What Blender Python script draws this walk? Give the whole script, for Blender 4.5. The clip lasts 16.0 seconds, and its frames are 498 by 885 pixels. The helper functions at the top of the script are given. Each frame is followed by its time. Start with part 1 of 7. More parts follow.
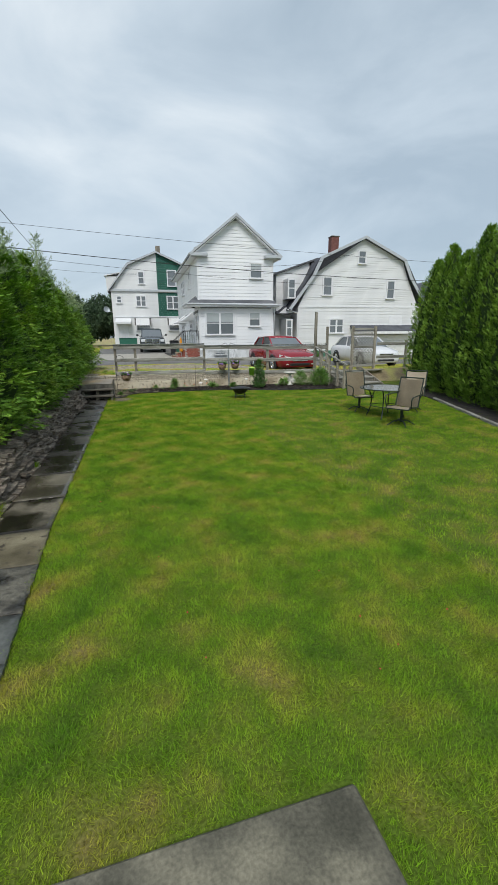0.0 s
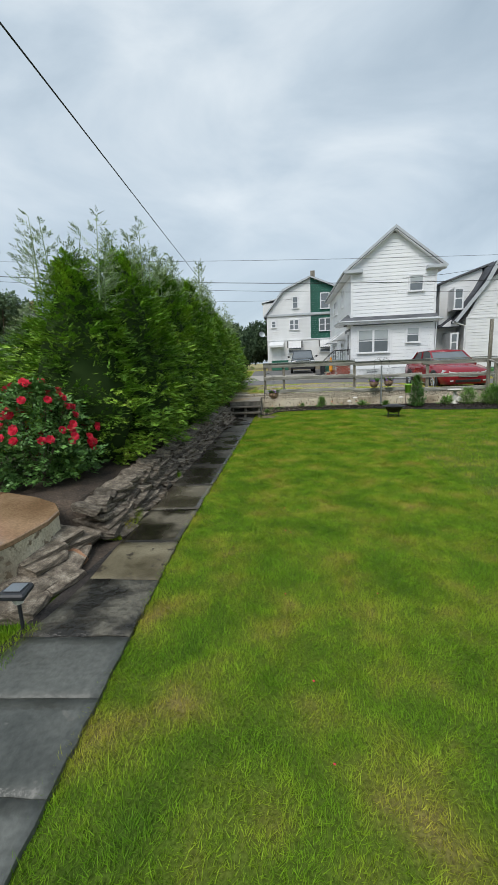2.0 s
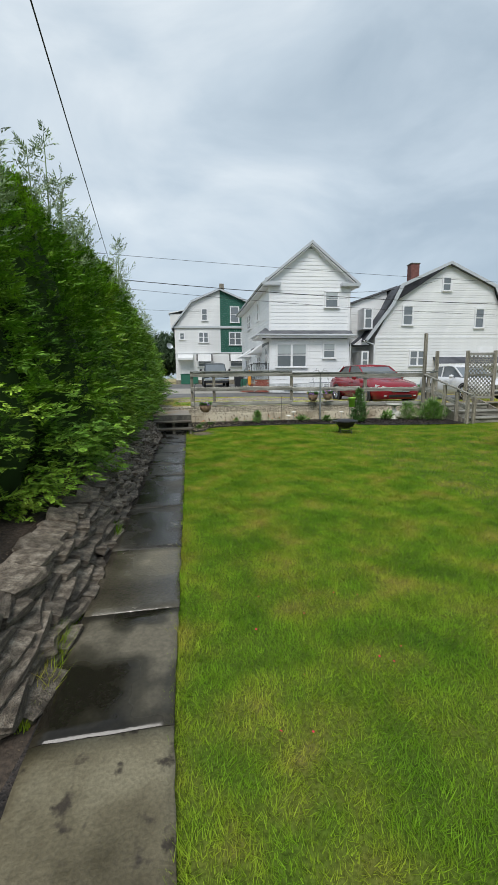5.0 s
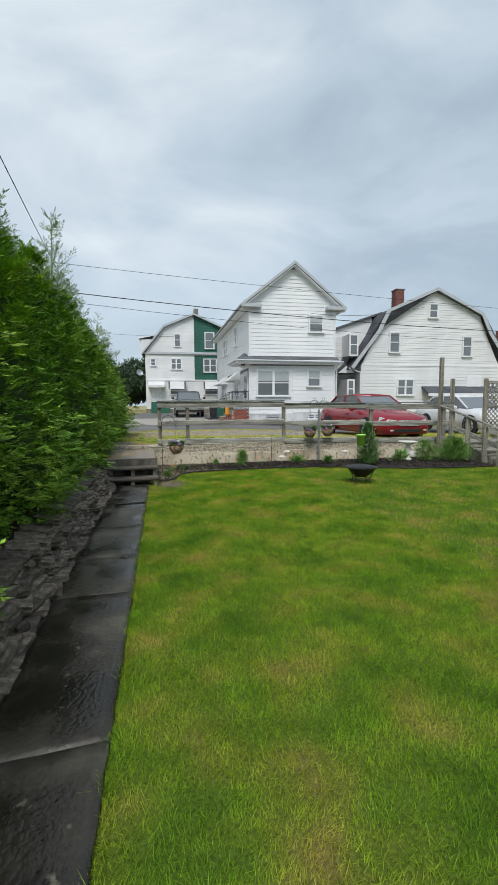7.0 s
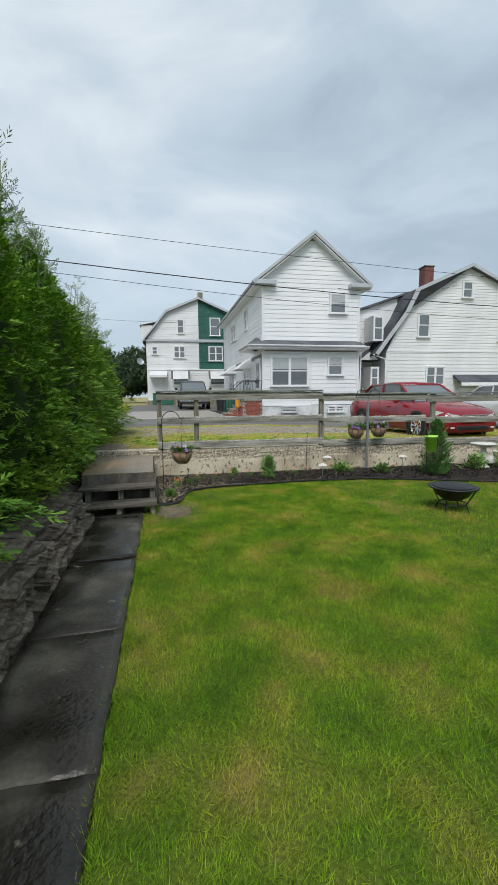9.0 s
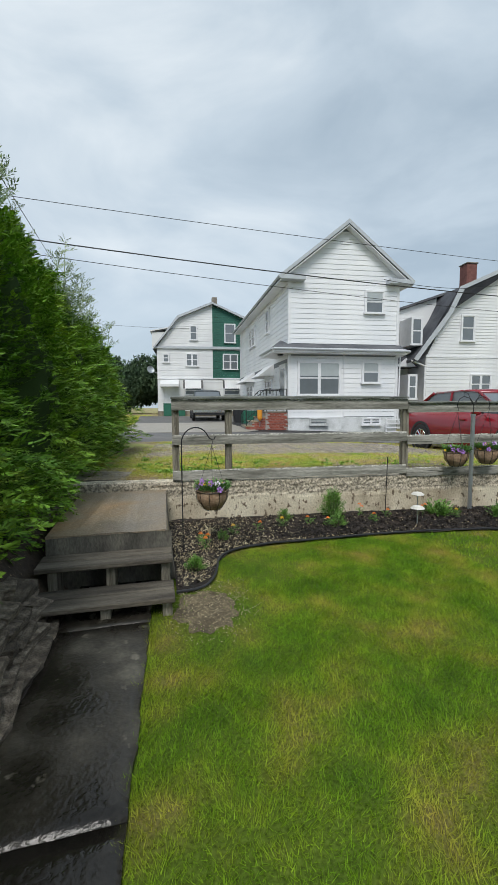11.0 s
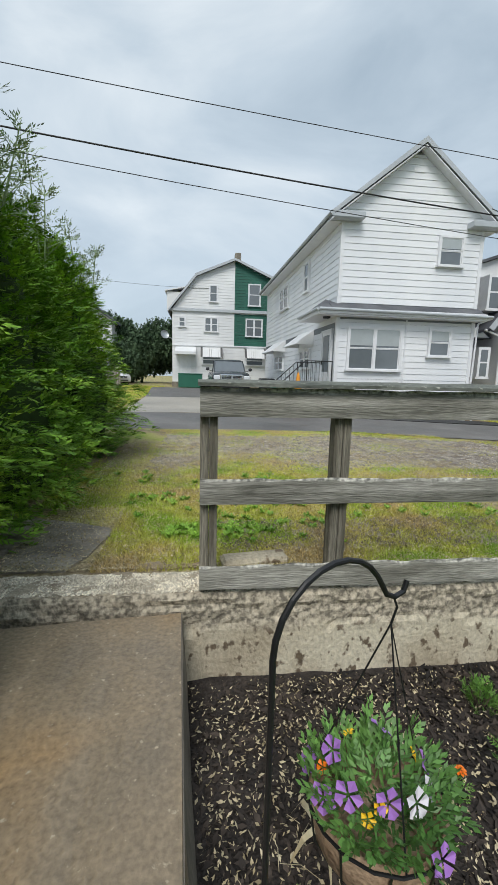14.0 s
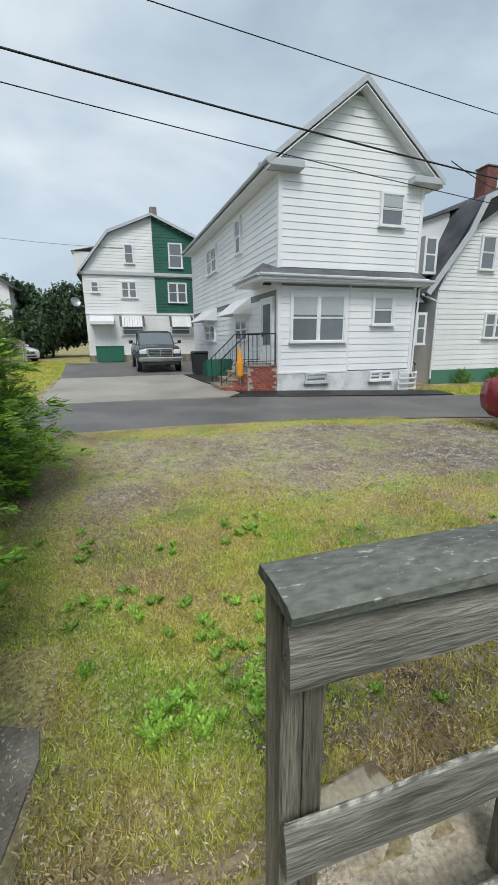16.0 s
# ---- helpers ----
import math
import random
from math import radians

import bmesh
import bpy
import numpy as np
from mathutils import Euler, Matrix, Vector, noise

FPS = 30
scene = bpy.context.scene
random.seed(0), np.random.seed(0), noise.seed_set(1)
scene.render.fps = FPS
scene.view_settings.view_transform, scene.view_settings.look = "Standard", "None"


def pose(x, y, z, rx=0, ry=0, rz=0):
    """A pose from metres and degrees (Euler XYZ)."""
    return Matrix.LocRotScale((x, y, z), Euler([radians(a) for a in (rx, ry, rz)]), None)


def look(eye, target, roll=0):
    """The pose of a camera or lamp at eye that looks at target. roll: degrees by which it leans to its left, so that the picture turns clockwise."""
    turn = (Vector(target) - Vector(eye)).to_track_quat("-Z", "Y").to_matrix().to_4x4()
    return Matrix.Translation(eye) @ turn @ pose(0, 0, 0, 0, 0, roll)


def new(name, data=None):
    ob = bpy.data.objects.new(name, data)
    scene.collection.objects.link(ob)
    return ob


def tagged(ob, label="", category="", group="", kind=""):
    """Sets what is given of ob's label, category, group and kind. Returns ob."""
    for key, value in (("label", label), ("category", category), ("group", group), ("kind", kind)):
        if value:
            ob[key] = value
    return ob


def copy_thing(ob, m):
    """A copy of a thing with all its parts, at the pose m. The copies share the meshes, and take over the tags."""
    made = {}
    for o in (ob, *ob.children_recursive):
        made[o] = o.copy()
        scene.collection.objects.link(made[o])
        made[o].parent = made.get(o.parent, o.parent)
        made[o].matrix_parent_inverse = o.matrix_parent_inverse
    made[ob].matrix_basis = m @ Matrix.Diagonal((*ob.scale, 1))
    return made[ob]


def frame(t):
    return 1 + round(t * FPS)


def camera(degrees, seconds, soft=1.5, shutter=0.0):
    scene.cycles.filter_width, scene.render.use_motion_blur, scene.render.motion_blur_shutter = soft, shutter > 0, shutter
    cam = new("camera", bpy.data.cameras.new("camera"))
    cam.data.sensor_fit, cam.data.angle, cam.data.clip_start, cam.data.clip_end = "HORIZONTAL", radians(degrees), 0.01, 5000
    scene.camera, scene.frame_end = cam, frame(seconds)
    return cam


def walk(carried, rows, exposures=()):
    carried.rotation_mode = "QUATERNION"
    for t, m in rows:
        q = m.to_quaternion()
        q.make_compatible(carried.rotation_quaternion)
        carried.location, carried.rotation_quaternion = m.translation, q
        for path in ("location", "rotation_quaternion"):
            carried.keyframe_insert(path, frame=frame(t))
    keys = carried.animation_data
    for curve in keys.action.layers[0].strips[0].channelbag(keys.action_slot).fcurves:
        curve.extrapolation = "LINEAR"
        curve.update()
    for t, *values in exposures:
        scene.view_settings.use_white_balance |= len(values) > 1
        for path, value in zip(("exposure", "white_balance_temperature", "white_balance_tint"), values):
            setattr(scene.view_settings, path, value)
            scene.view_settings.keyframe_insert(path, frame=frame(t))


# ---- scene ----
cam = camera(63.2, 16.0)
PATH = [
    (0, (0.089, -15.764, 1.898), (0.676, -13.921, 1.392), -0.5),
    (0.5, (0.126, -15.589, 1.85), (0.383, -13.645, 1.452), -1.3),
    (1, (0.084, -15.43, 1.788), (0.094, -13.474, 1.371), -1.8),
    (1.5, (0.134, -15.249, 1.682), (-0.063, -13.29, 1.333), -1.9),
    (2, (0.228, -15.158, 1.679), (0.116, -13.198, 1.297), -2.4),
    (2.5, (0.204, -15.13, 1.672), (0.16, -13.168, 1.285), -1.4),
    (3, (0.105, -15.008, 1.622), (0.048, -13.046, 1.24), -1.1),
    (3.5, (-0.131, -14.73, 1.587), (-0.211, -12.758, 1.263), -1.7),
    (4, (-0.261, -14.264, 1.541), (-0.248, -12.292, 1.211), -2.1),
    (4.5, (-0.477, -13.746, 1.489), (-0.263, -11.789, 1.138), -1.3),
    (5, (-0.662, -13.087, 1.461), (-0.287, -11.149, 1.143), -0.7),
    (7.5, (-0.316, -9.794, 1.553), (0.277, -7.892, 1.378), 0.1),
    (8, (-0.273, -9.185, 1.544), (0.445, -7.331, 1.33), 1.5),
    (8.5, (-0.213, -8.537, 1.555), (0.319, -6.624, 1.312), -0.9),
    (11, (-0.213, -5.349, 1.522), (0.238, -3.408, 1.349), -0.3),
    (11.5, (-0.172, -4.835, 1.525), (0.301, -2.901, 1.339), 0.0),
    (12, (-0.054, -4.225, 1.505), (0.427, -2.293, 1.325), 0.1),
    (12.5, (0.033, -3.639, 1.479), (0.441, -1.691, 1.284), 1.2),
    (13, (0.036, -3.0, 1.474), (0.294, -1.029, 1.249), 0.6),
    (13.5, (-0.019, -2.389, 1.475), (0.157, -0.414, 1.212), -0.6),
    (14, (-0.148, -1.997, 1.682), (0.237, -0.06, 1.365), 1.4),
    (14.5, (-0.195, -1.658, 1.815), (0.21, 0.27, 1.47), 0.2),
    (15, (-0.318, -1.276, 1.848), (0.104, 0.619, 1.37), -0.3),
    (15.5, (-0.373, -0.926, 2.072), (0.142, 0.93, 1.535), -1.1),
    (16, (-0.264, -0.502, 2.061), (0.45, 1.302, 1.577), -0.6),
]
walk(cam, [(t, look(eye, target, roll)) for t, eye, target, roll in PATH])

# ---- world and sun ----
world = bpy.data.worlds.new("overcast_sky")
scene.world = world
world.use_nodes = True
wn, wl = world.node_tree.nodes, world.node_tree.links
sky = wn.new("ShaderNodeTexSky")
sky.sky_type, sky.sun_disc = "NISHITA", False
sky.sun_elevation, sky.sun_rotation = radians(52), radians(200)
scaled = wn.new("ShaderNodeMix")
scaled.data_type, scaled.blend_type = "RGBA", "MULTIPLY"
scaled.inputs[0].default_value = 1
wl.new(sky.outputs[0], scaled.inputs[6])
scaled.inputs[7].default_value = (0.12, 0.12, 0.12, 1)
wtc = wn.new("ShaderNodeTexCoord")
wmap = wn.new("ShaderNodeMapping")
wmap.inputs["Scale"].default_value = (1.0, 1.0, 2.2)
wmap.inputs["Location"].default_value = (3.1, 1.7, 0.4)
wl.new(wtc.outputs["Generated"], wmap.inputs[0])
wno = wn.new("ShaderNodeTexNoise")
wno.inputs["Scale"].default_value, wno.inputs["Detail"].default_value, wno.inputs["Roughness"].default_value = 2.2, 7, 0.52
wno.inputs["Distortion"].default_value = 0.45
wl.new(wmap.outputs[0], wno.inputs["Vector"])
wramp = wn.new("ShaderNodeValToRGB")
wramp.color_ramp.elements[0].position, wramp.color_ramp.elements[0].color = 0.33, (0.385, 0.475, 0.555, 1)
wramp.color_ramp.elements[1].position, wramp.color_ramp.elements[1].color = 0.76, (0.745, 0.81, 0.85, 1)
e = wramp.color_ramp.elements.new(0.52)
e.color = (0.525, 0.615, 0.69, 1)
wsep = wn.new("ShaderNodeSeparateXYZ")
wl.new(wtc.outputs["Generated"], wsep.inputs[0])
wlean = wn.new("ShaderNodeMath")
wlean.operation = "MULTIPLY_ADD"
wl.new(wsep.outputs[0], wlean.inputs[0])
wlean.inputs[1].default_value = -0.055
wl.new(wno.outputs[0], wlean.inputs[2])
wl.new(wlean.outputs[0], wramp.inputs[0])
wmix = wn.new("ShaderNodeMix")
wmix.data_type = "RGBA"
wmix.inputs[0].default_value = 0.88
wl.new(scaled.outputs[2], wmix.inputs[6])
wl.new(wramp.outputs[0], wmix.inputs[7])
wl.new(wmix.outputs[2], wn["Background"].inputs[0])
wn["Background"].inputs[1].default_value = 1.0
sun = new("sun", bpy.data.lights.new("sun", "SUN"))
sun.data.energy, sun.data.angle, sun.data.color = 2.0, radians(25), (1.0, 0.97, 0.93)
sun.matrix_world = pose(0, 0, 30, 38, 0, -20)
scene.view_settings.exposure = 0.22


# ---- materials ----
def ramp_node(n, stops):
    r = n.new("ShaderNodeValToRGB")
    while len(r.color_ramp.elements) < len(stops):
        r.color_ramp.elements.new(0.5)
    for e, (p, c) in zip(r.color_ramp.elements, stops):
        e.position, e.color = p, (*c, 1)
    return r


def surf(name, stops, scale=3.0, fine=40.0, rough=0.8, rough2=None, bump=0.3, metal=0.0, vary=0.0, grainy=0.25, stretch=(1, 1, 1),
         detail=6.0, spec=0.5, spots=None, spot_scale=30.0, spot_at=0.62, dist=0.01, island=False, trans=0.0):
    """Two scales of noise: broad stains through a ramp, and fine grain that also gives the relief."""
    m = bpy.data.materials.new(name)
    m.use_nodes = True
    n, l = m.node_tree.nodes, m.node_tree.links
    b = n["Principled BSDF"]
    tc = n.new("ShaderNodeTexCoord")
    mp = n.new("ShaderNodeMapping")
    mp.inputs["Scale"].default_value = stretch
    l.new(tc.outputs["Object"], mp.inputs[0])
    a = n.new("ShaderNodeTexNoise")
    a.inputs["Scale"].default_value, a.inputs["Detail"].default_value = scale, detail
    l.new(mp.outputs[0], a.inputs["Vector"])
    f = n.new("ShaderNodeTexNoise")
    f.inputs["Scale"].default_value, f.inputs["Detail"].default_value = fine, 3
    l.new(mp.outputs[0], f.inputs["Vector"])
    r = ramp_node(n, stops)
    l.new(a.outputs[0], r.inputs[0])
    colour = r.outputs[0]
    if spots:
        s = n.new("ShaderNodeTexNoise")
        s.inputs["Scale"].default_value, s.inputs["Detail"].default_value = spot_scale, 5
        l.new(mp.outputs[0], s.inputs["Vector"])
        sr = ramp_node(n, [(spot_at, (0, 0, 0)), (spot_at + 0.06, (1, 1, 1))])
        l.new(s.outputs[0], sr.inputs[0])
        mx = n.new("ShaderNodeMix")
        mx.data_type = "RGBA"
        l.new(sr.outputs[0], mx.inputs[0])
        l.new(colour, mx.inputs[6])
        mx.inputs[7].default_value = (*spots, 1)
        colour = mx.outputs[2]
    g = n.new("ShaderNodeMapRange")
    g.inputs[1].default_value, g.inputs[2].default_value = 0.25, 0.75
    g.inputs[3].default_value, g.inputs[4].default_value = 1 - grainy, 1 + grainy
    l.new(f.outputs[0], g.inputs[0])
    value = g.outputs[0]
    if vary:
        src = n.new("ShaderNodeNewGeometry").outputs["Random Per Island"] if island else n.new("ShaderNodeObjectInfo").outputs["Random"]
        v = n.new("ShaderNodeMapRange")
        v.inputs[3].default_value, v.inputs[4].default_value = 1 - vary, 1 + vary
        l.new(src, v.inputs[0])
        mu = n.new("ShaderNodeMath")
        mu.operation = "MULTIPLY"
        l.new(value, mu.inputs[0])
        l.new(v.outputs[0], mu.inputs[1])
        value = mu.outputs[0]
    hs = n.new("ShaderNodeHueSaturation")
    l.new(value, hs.inputs["Value"])
    l.new(colour, hs.inputs["Color"])
    l.new(hs.outputs[0], b.inputs["Base Color"])
    b.inputs["Metallic"].default_value = metal
    b.inputs["Specular IOR Level"].default_value = spec
    if rough2 is None:
        b.inputs["Roughness"].default_value = rough
    else:
        q = n.new("ShaderNodeMapRange")
        q.inputs[1].default_value, q.inputs[2].default_value = 0.42, 0.58
        q.inputs[3].default_value, q.inputs[4].default_value = rough2, rough
        l.new(a.outputs[0], q.inputs[0])
        l.new(q.outputs[0], b.inputs["Roughness"])
    if bump:
        bp = n.new("ShaderNodeBump")
        bp.inputs["Strength"].default_value, bp.inputs["Distance"].default_value = bump, dist
        l.new(f.outputs[0], bp.inputs["Height"])
        l.new(bp.outputs[0], b.inputs["Normal"])
    return m


def plain(name, c, rough=0.5, metal=0.0, trans=0.0, spec=0.5):
    return surf(name, [(0.3, tuple(v * 0.9 for v in c)), (0.7, c)], scale=4, fine=60, rough=rough, metal=metal, bump=0.06, grainy=0.06, spec=spec)


M = {}
M["lawn"] = surf("lawn_turf", [(0.32, (0.055, 0.100, 0.012)), (0.48, (0.085, 0.130, 0.016)), (0.60, (0.125, 0.140, 0.026)), (0.72, (0.19, 0.155, 0.055))], scale=2.1, fine=60, rough=0.95, bump=0.8, grainy=0.5, detail=9, spec=0.1)
M["blade"] = surf("grass_blades", [(0.30, (0.095, 0.215, 0.010)), (0.44, (0.155, 0.290, 0.013)), (0.56, (0.235, 0.325, 0.022)), (0.67, (0.33, 0.325, 0.042)), (0.79, (0.46, 0.33, 0.09))], scale=2.1, fine=9, rough=0.7, bump=0, vary=0.22, grainy=0.2, island=True, detail=9, spec=0.15)
M["verge"] = surf("verge_moss_and_soil", [(0.32, (0.20, 0.155, 0.10)), (0.45, (0.30, 0.245, 0.15)), (0.56, (0.38, 0.35, 0.14)), (0.70, (0.30, 0.36, 0.08))], scale=1.1, fine=40, rough=0.95, bump=1.0, grainy=0.55, spec=0.15, detail=9)
M["verge_blade"] = surf("verge_grass", [(0.35, (0.55, 0.42, 0.18)), (0.46, (0.52, 0.48, 0.11)), (0.54, (0.46, 0.51, 0.08)), (0.65, (0.28, 0.44, 0.05))], scale=1.6, fine=9, rough=0.7, bump=0, vary=0.4, island=True, spec=0.2)
M["weed"] = surf("green_leaves", [(0.4, (0.085, 0.20, 0.03)), (0.6, (0.17, 0.33, 0.05))], scale=8, fine=50, rough=0.6, bump=0, vary=0.3, island=True)
M["verge_weed"] = surf("fresh_low_weeds", [(0.4, (0.15, 0.32, 0.03)), (0.6, (0.28, 0.48, 0.06))], scale=8, fine=50, rough=0.6, bump=0, vary=0.3, island=True)
M["soil"] = surf("dry_soil", [(0.35, (0.085, 0.068, 0.040)), (0.65, (0.17, 0.135, 0.08))], scale=6, fine=60, bump=0.9, grainy=0.5, rough=0.95, spots=(0.34, 0.29, 0.19), spot_scale=60, spot_at=0.64)
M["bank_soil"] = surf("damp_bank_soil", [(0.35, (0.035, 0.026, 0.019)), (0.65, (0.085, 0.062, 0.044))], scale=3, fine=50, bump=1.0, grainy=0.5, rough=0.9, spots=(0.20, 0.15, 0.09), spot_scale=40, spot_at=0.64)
M["mulch"] = surf("dark_mulch", [(0.35, (0.018, 0.015, 0.013)), (0.65, (0.05, 0.040, 0.034))], scale=6, fine=55, bump=1.0, grainy=0.6, rough=0.9, dist=0.03)
M["mulchbit"] = surf("mulch_chips", [(0.35, (0.015, 0.012, 0.010)), (0.65, (0.06, 0.045, 0.035))], scale=6, fine=30, bump=0, vary=0.5, island=True, rough=0.85)
M["straw"] = surf("seed_husks", [(0.4, (0.38, 0.31, 0.18)), (0.6, (0.55, 0.48, 0.32))], scale=9, fine=30, bump=0, vary=0.35, island=True, rough=0.8)
M["gravel"] = surf("brown_grey_gravel", [(0.35, (0.17, 0.15, 0.13)), (0.65, (0.40, 0.365, 0.31))], scale=6, fine=40, bump=0.4, vary=0.5, island=True, rough=0.85)
M["asphalt"] = surf("damp_asphalt", [(0.35, (0.105, 0.102, 0.098)), (0.65, (0.175, 0.168, 0.16))], scale=0.8, fine=90, rough=0.75, rough2=0.55, bump=0.3, spec=0.35)
M["blacktop"] = surf("fresh_blacktop", [(0.4, (0.012, 0.012, 0.013)), (0.6, (0.03, 0.03, 0.03))], scale=2, fine=90, rough=0.6, bump=0.5)
M["drive"] = surf("driveway_concrete", [(0.35, (0.28, 0.255, 0.215)), (0.65, (0.38, 0.35, 0.30))], scale=0.8, fine=70, rough=0.6, rough2=0.4, bump=0.15)
M["wetflag"] = surf("wet_slate_flag", [(0.38, (0.058, 0.062, 0.055)), (0.62, (0.115, 0.12, 0.108))], scale=2.3, fine=30, rough=0.45, rough2=0.28, bump=0.25, vary=0.2, spots=(0.16, 0.155, 0.135), spot_scale=7, spot_at=0.68, dist=0.02, spec=0.35)
M["wetconc"] = surf("wet_path_concrete", [(0.36, (0.035, 0.030, 0.021)), (0.50, (0.082, 0.072, 0.050)), (0.64, (0.17, 0.15, 0.105))], scale=1.5, fine=60, rough=0.5, rough2=0.14, bump=0.25, vary=0.3, spots=(0.30, 0.27, 0.21), spot_scale=9, spot_at=0.68, dist=0.012)
M["wetdark"] = surf("soaked_path_concrete", [(0.38, (0.016, 0.014, 0.011)), (0.54, (0.045, 0.040, 0.031)), (0.66, (0.12, 0.11, 0.085))], scale=1.9, fine=40, rough=0.5, rough2=0.12, bump=0.3, vary=0.25, dist=0.012, spots=(0.17, 0.155, 0.12), spot_scale=8, spot_at=0.66, spec=0.35)
M["patio"] = surf("wet_tan_patio", [(0.38, (0.20, 0.12, 0.065)), (0.62, (0.34, 0.22, 0.13))], scale=1.4, fine=60, rough=0.2, rough2=0.05, bump=0.06)
M["concrete"] = surf("weathered_concrete", [(0.32, (0.26, 0.21, 0.15)), (0.45, (0.50, 0.43, 0.31)), (0.60, (0.68, 0.61, 0.46))], scale=1.6, fine=45, rough=0.85, bump=0.6, grainy=0.25, spots=(0.19, 0.14, 0.09), spot_scale=11, spot_at=0.575, dist=0.02)
M["landing"] = surf("landing_concrete", [(0.34, (0.20, 0.165, 0.12)), (0.48, (0.30, 0.23, 0.15)), (0.62, (0.40, 0.26, 0.13))], scale=1.1, fine=55, rough=0.55, rough2=0.35, bump=0.4, grainy=0.3, dist=0.012, spots=(0.46, 0.38, 0.27), spot_scale=38, spot_at=0.66)
M["slab"] = surf("damp_grey_slab", [(0.36, (0.065, 0.062, 0.045)), (0.50, (0.115, 0.108, 0.080)), (0.66, (0.20, 0.185, 0.135))], scale=3.2, fine=60, rough=0.85, rough2=0.65, bump=0.5, grainy=0.3, spec=0.25, detail=8)
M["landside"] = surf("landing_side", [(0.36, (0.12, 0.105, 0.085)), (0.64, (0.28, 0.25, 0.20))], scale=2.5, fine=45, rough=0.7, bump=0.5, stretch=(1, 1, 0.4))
M["render_wall"] = surf("pale_patio_side", [(0.36, (0.27, 0.27, 0.25)), (0.64, (0.46, 0.46, 0.43))], scale=2.5, fine=45, rough=0.8, bump=0.4, spots=(0.12, 0.11, 0.09), spot_scale=5, spot_at=0.66)
M["stone"] = surf("flat_stone", [(0.36, (0.105, 0.085, 0.064)), (0.50, (0.20, 0.165, 0.125)), (0.66, (0.33, 0.285, 0.225))], scale=5, fine=30, rough=0.7, rough2=0.5, bump=1.0, vary=0.4, grainy=0.45, dist=0.025, spec=0.3)
M["stone_rust"] = surf("rusty_stone", [(0.36, (0.25, 0.13, 0.07)), (0.66, (0.38, 0.20, 0.11))], scale=3, fine=24, rough=0.5, bump=0.8, vary=0.2, dist=0.02)
M["wood"] = surf("weathered_wood", [(0.34, (0.15, 0.145, 0.12)), (0.50, (0.25, 0.245, 0.21)), (0.66, (0.36, 0.35, 0.31))], scale=2.4, fine=26, rough=0.85, bump=0.5, grainy=0.35, stretch=(0.6, 5, 6), vary=0.12, spots=(0.11, 0.105, 0.085), spot_scale=3, spot_at=0.60, dist=0.012)
M["tread"] = surf("dark_weathered_tread", [(0.34, (0.060, 0.050, 0.038)), (0.50, (0.115, 0.098, 0.074)), (0.66, (0.20, 0.175, 0.135))], scale=2.2, fine=26, rough=0.75, bump=0.6, grainy=0.4, stretch=(0.6, 5, 4), vary=0.2, dist=0.012)
# Landing front: a mottled concrete tone, darker than the landing top.
M["landfront"] = surf("dark_front_concrete", [(0.34, (0.055, 0.052, 0.043)), (0.50, (0.13, 0.122, 0.10)), (0.66, (0.22, 0.205, 0.165))], scale=2.6, fine=45, rough=0.75, bump=0.6, grainy=0.35, stretch=(1.6, 1, 0.6))
M["sheet"] = surf("damp_brown_sheet", [(0.36, (0.16, 0.138, 0.113)), (0.50, (0.26, 0.23, 0.19)), (0.66, (0.42, 0.375, 0.31))], scale=3.0, fine=50, rough=0.65, rough2=0.5, bump=0.5, grainy=0.3, detail=9)
M["aggregate"] = surf("pale_aggregate", [(0.35, (0.44, 0.39, 0.30)), (0.65, (0.76, 0.70, 0.57))], scale=6, fine=40, bump=0.4, vary=0.4, island=True, rough=0.85)
M["walltop"] = surf("crumbled_wall_top", [(0.34, (0.30, 0.25, 0.18)), (0.50, (0.46, 0.40, 0.30)), (0.66, (0.62, 0.56, 0.45))], scale=3.5, fine=55, rough=0.9, bump=0.8, grainy=0.35, dist=0.02)
M["puddle"] = surf("puddled_concrete", [(0.42, (0.016, 0.014, 0.010)), (0.50, (0.050, 0.044, 0.030)), (0.56, (0.15, 0.132, 0.095))], scale=1.5, fine=50, rough=0.6, rough2=0.10, bump=0.06, vary=0.1, dist=0.006, detail=3, spec=0.3)
M["tanslab"] = surf("drying_tan_concrete", [(0.34, (0.070, 0.058, 0.032)), (0.50, (0.135, 0.115, 0.070)), (0.64, (0.21, 0.185, 0.12))], scale=2.6, fine=70, rough=0.75, rough2=0.45, bump=0.5, spots=(0.05, 0.04, 0.028), spot_scale=9, spot_at=0.60, spec=0.3)
M["flaked"] = surf("flaked_wet_slate", [(0.40, (0.022, 0.021, 0.018)), (0.50, (0.060, 0.056, 0.045)), (0.58, (0.12, 0.112, 0.088))], scale=3.2, fine=22, rough=0.6, rough2=0.25, bump=0.9, grainy=0.35, dist=0.03, spec=0.3)
M["willow_leaf"] = surf("dark_willow_leaves", [(0.35, (0.035, 0.065, 0.035)), (0.65, (0.075, 0.12, 0.06))], scale=0.9, fine=6, rough=0.8, bump=0, vary=0.35, island=True, spec=0.2)
M["wood_v"] = surf("weathered_post_wood", [(0.34, (0.16, 0.145, 0.11)), (0.50, (0.29, 0.265, 0.21)), (0.66, (0.42, 0.385, 0.31))], scale=2.0, fine=30, rough=0.85, bump=0.9, grainy=0.5, stretch=(9, 9, 0.4), vary=0.15, dist=0.015)
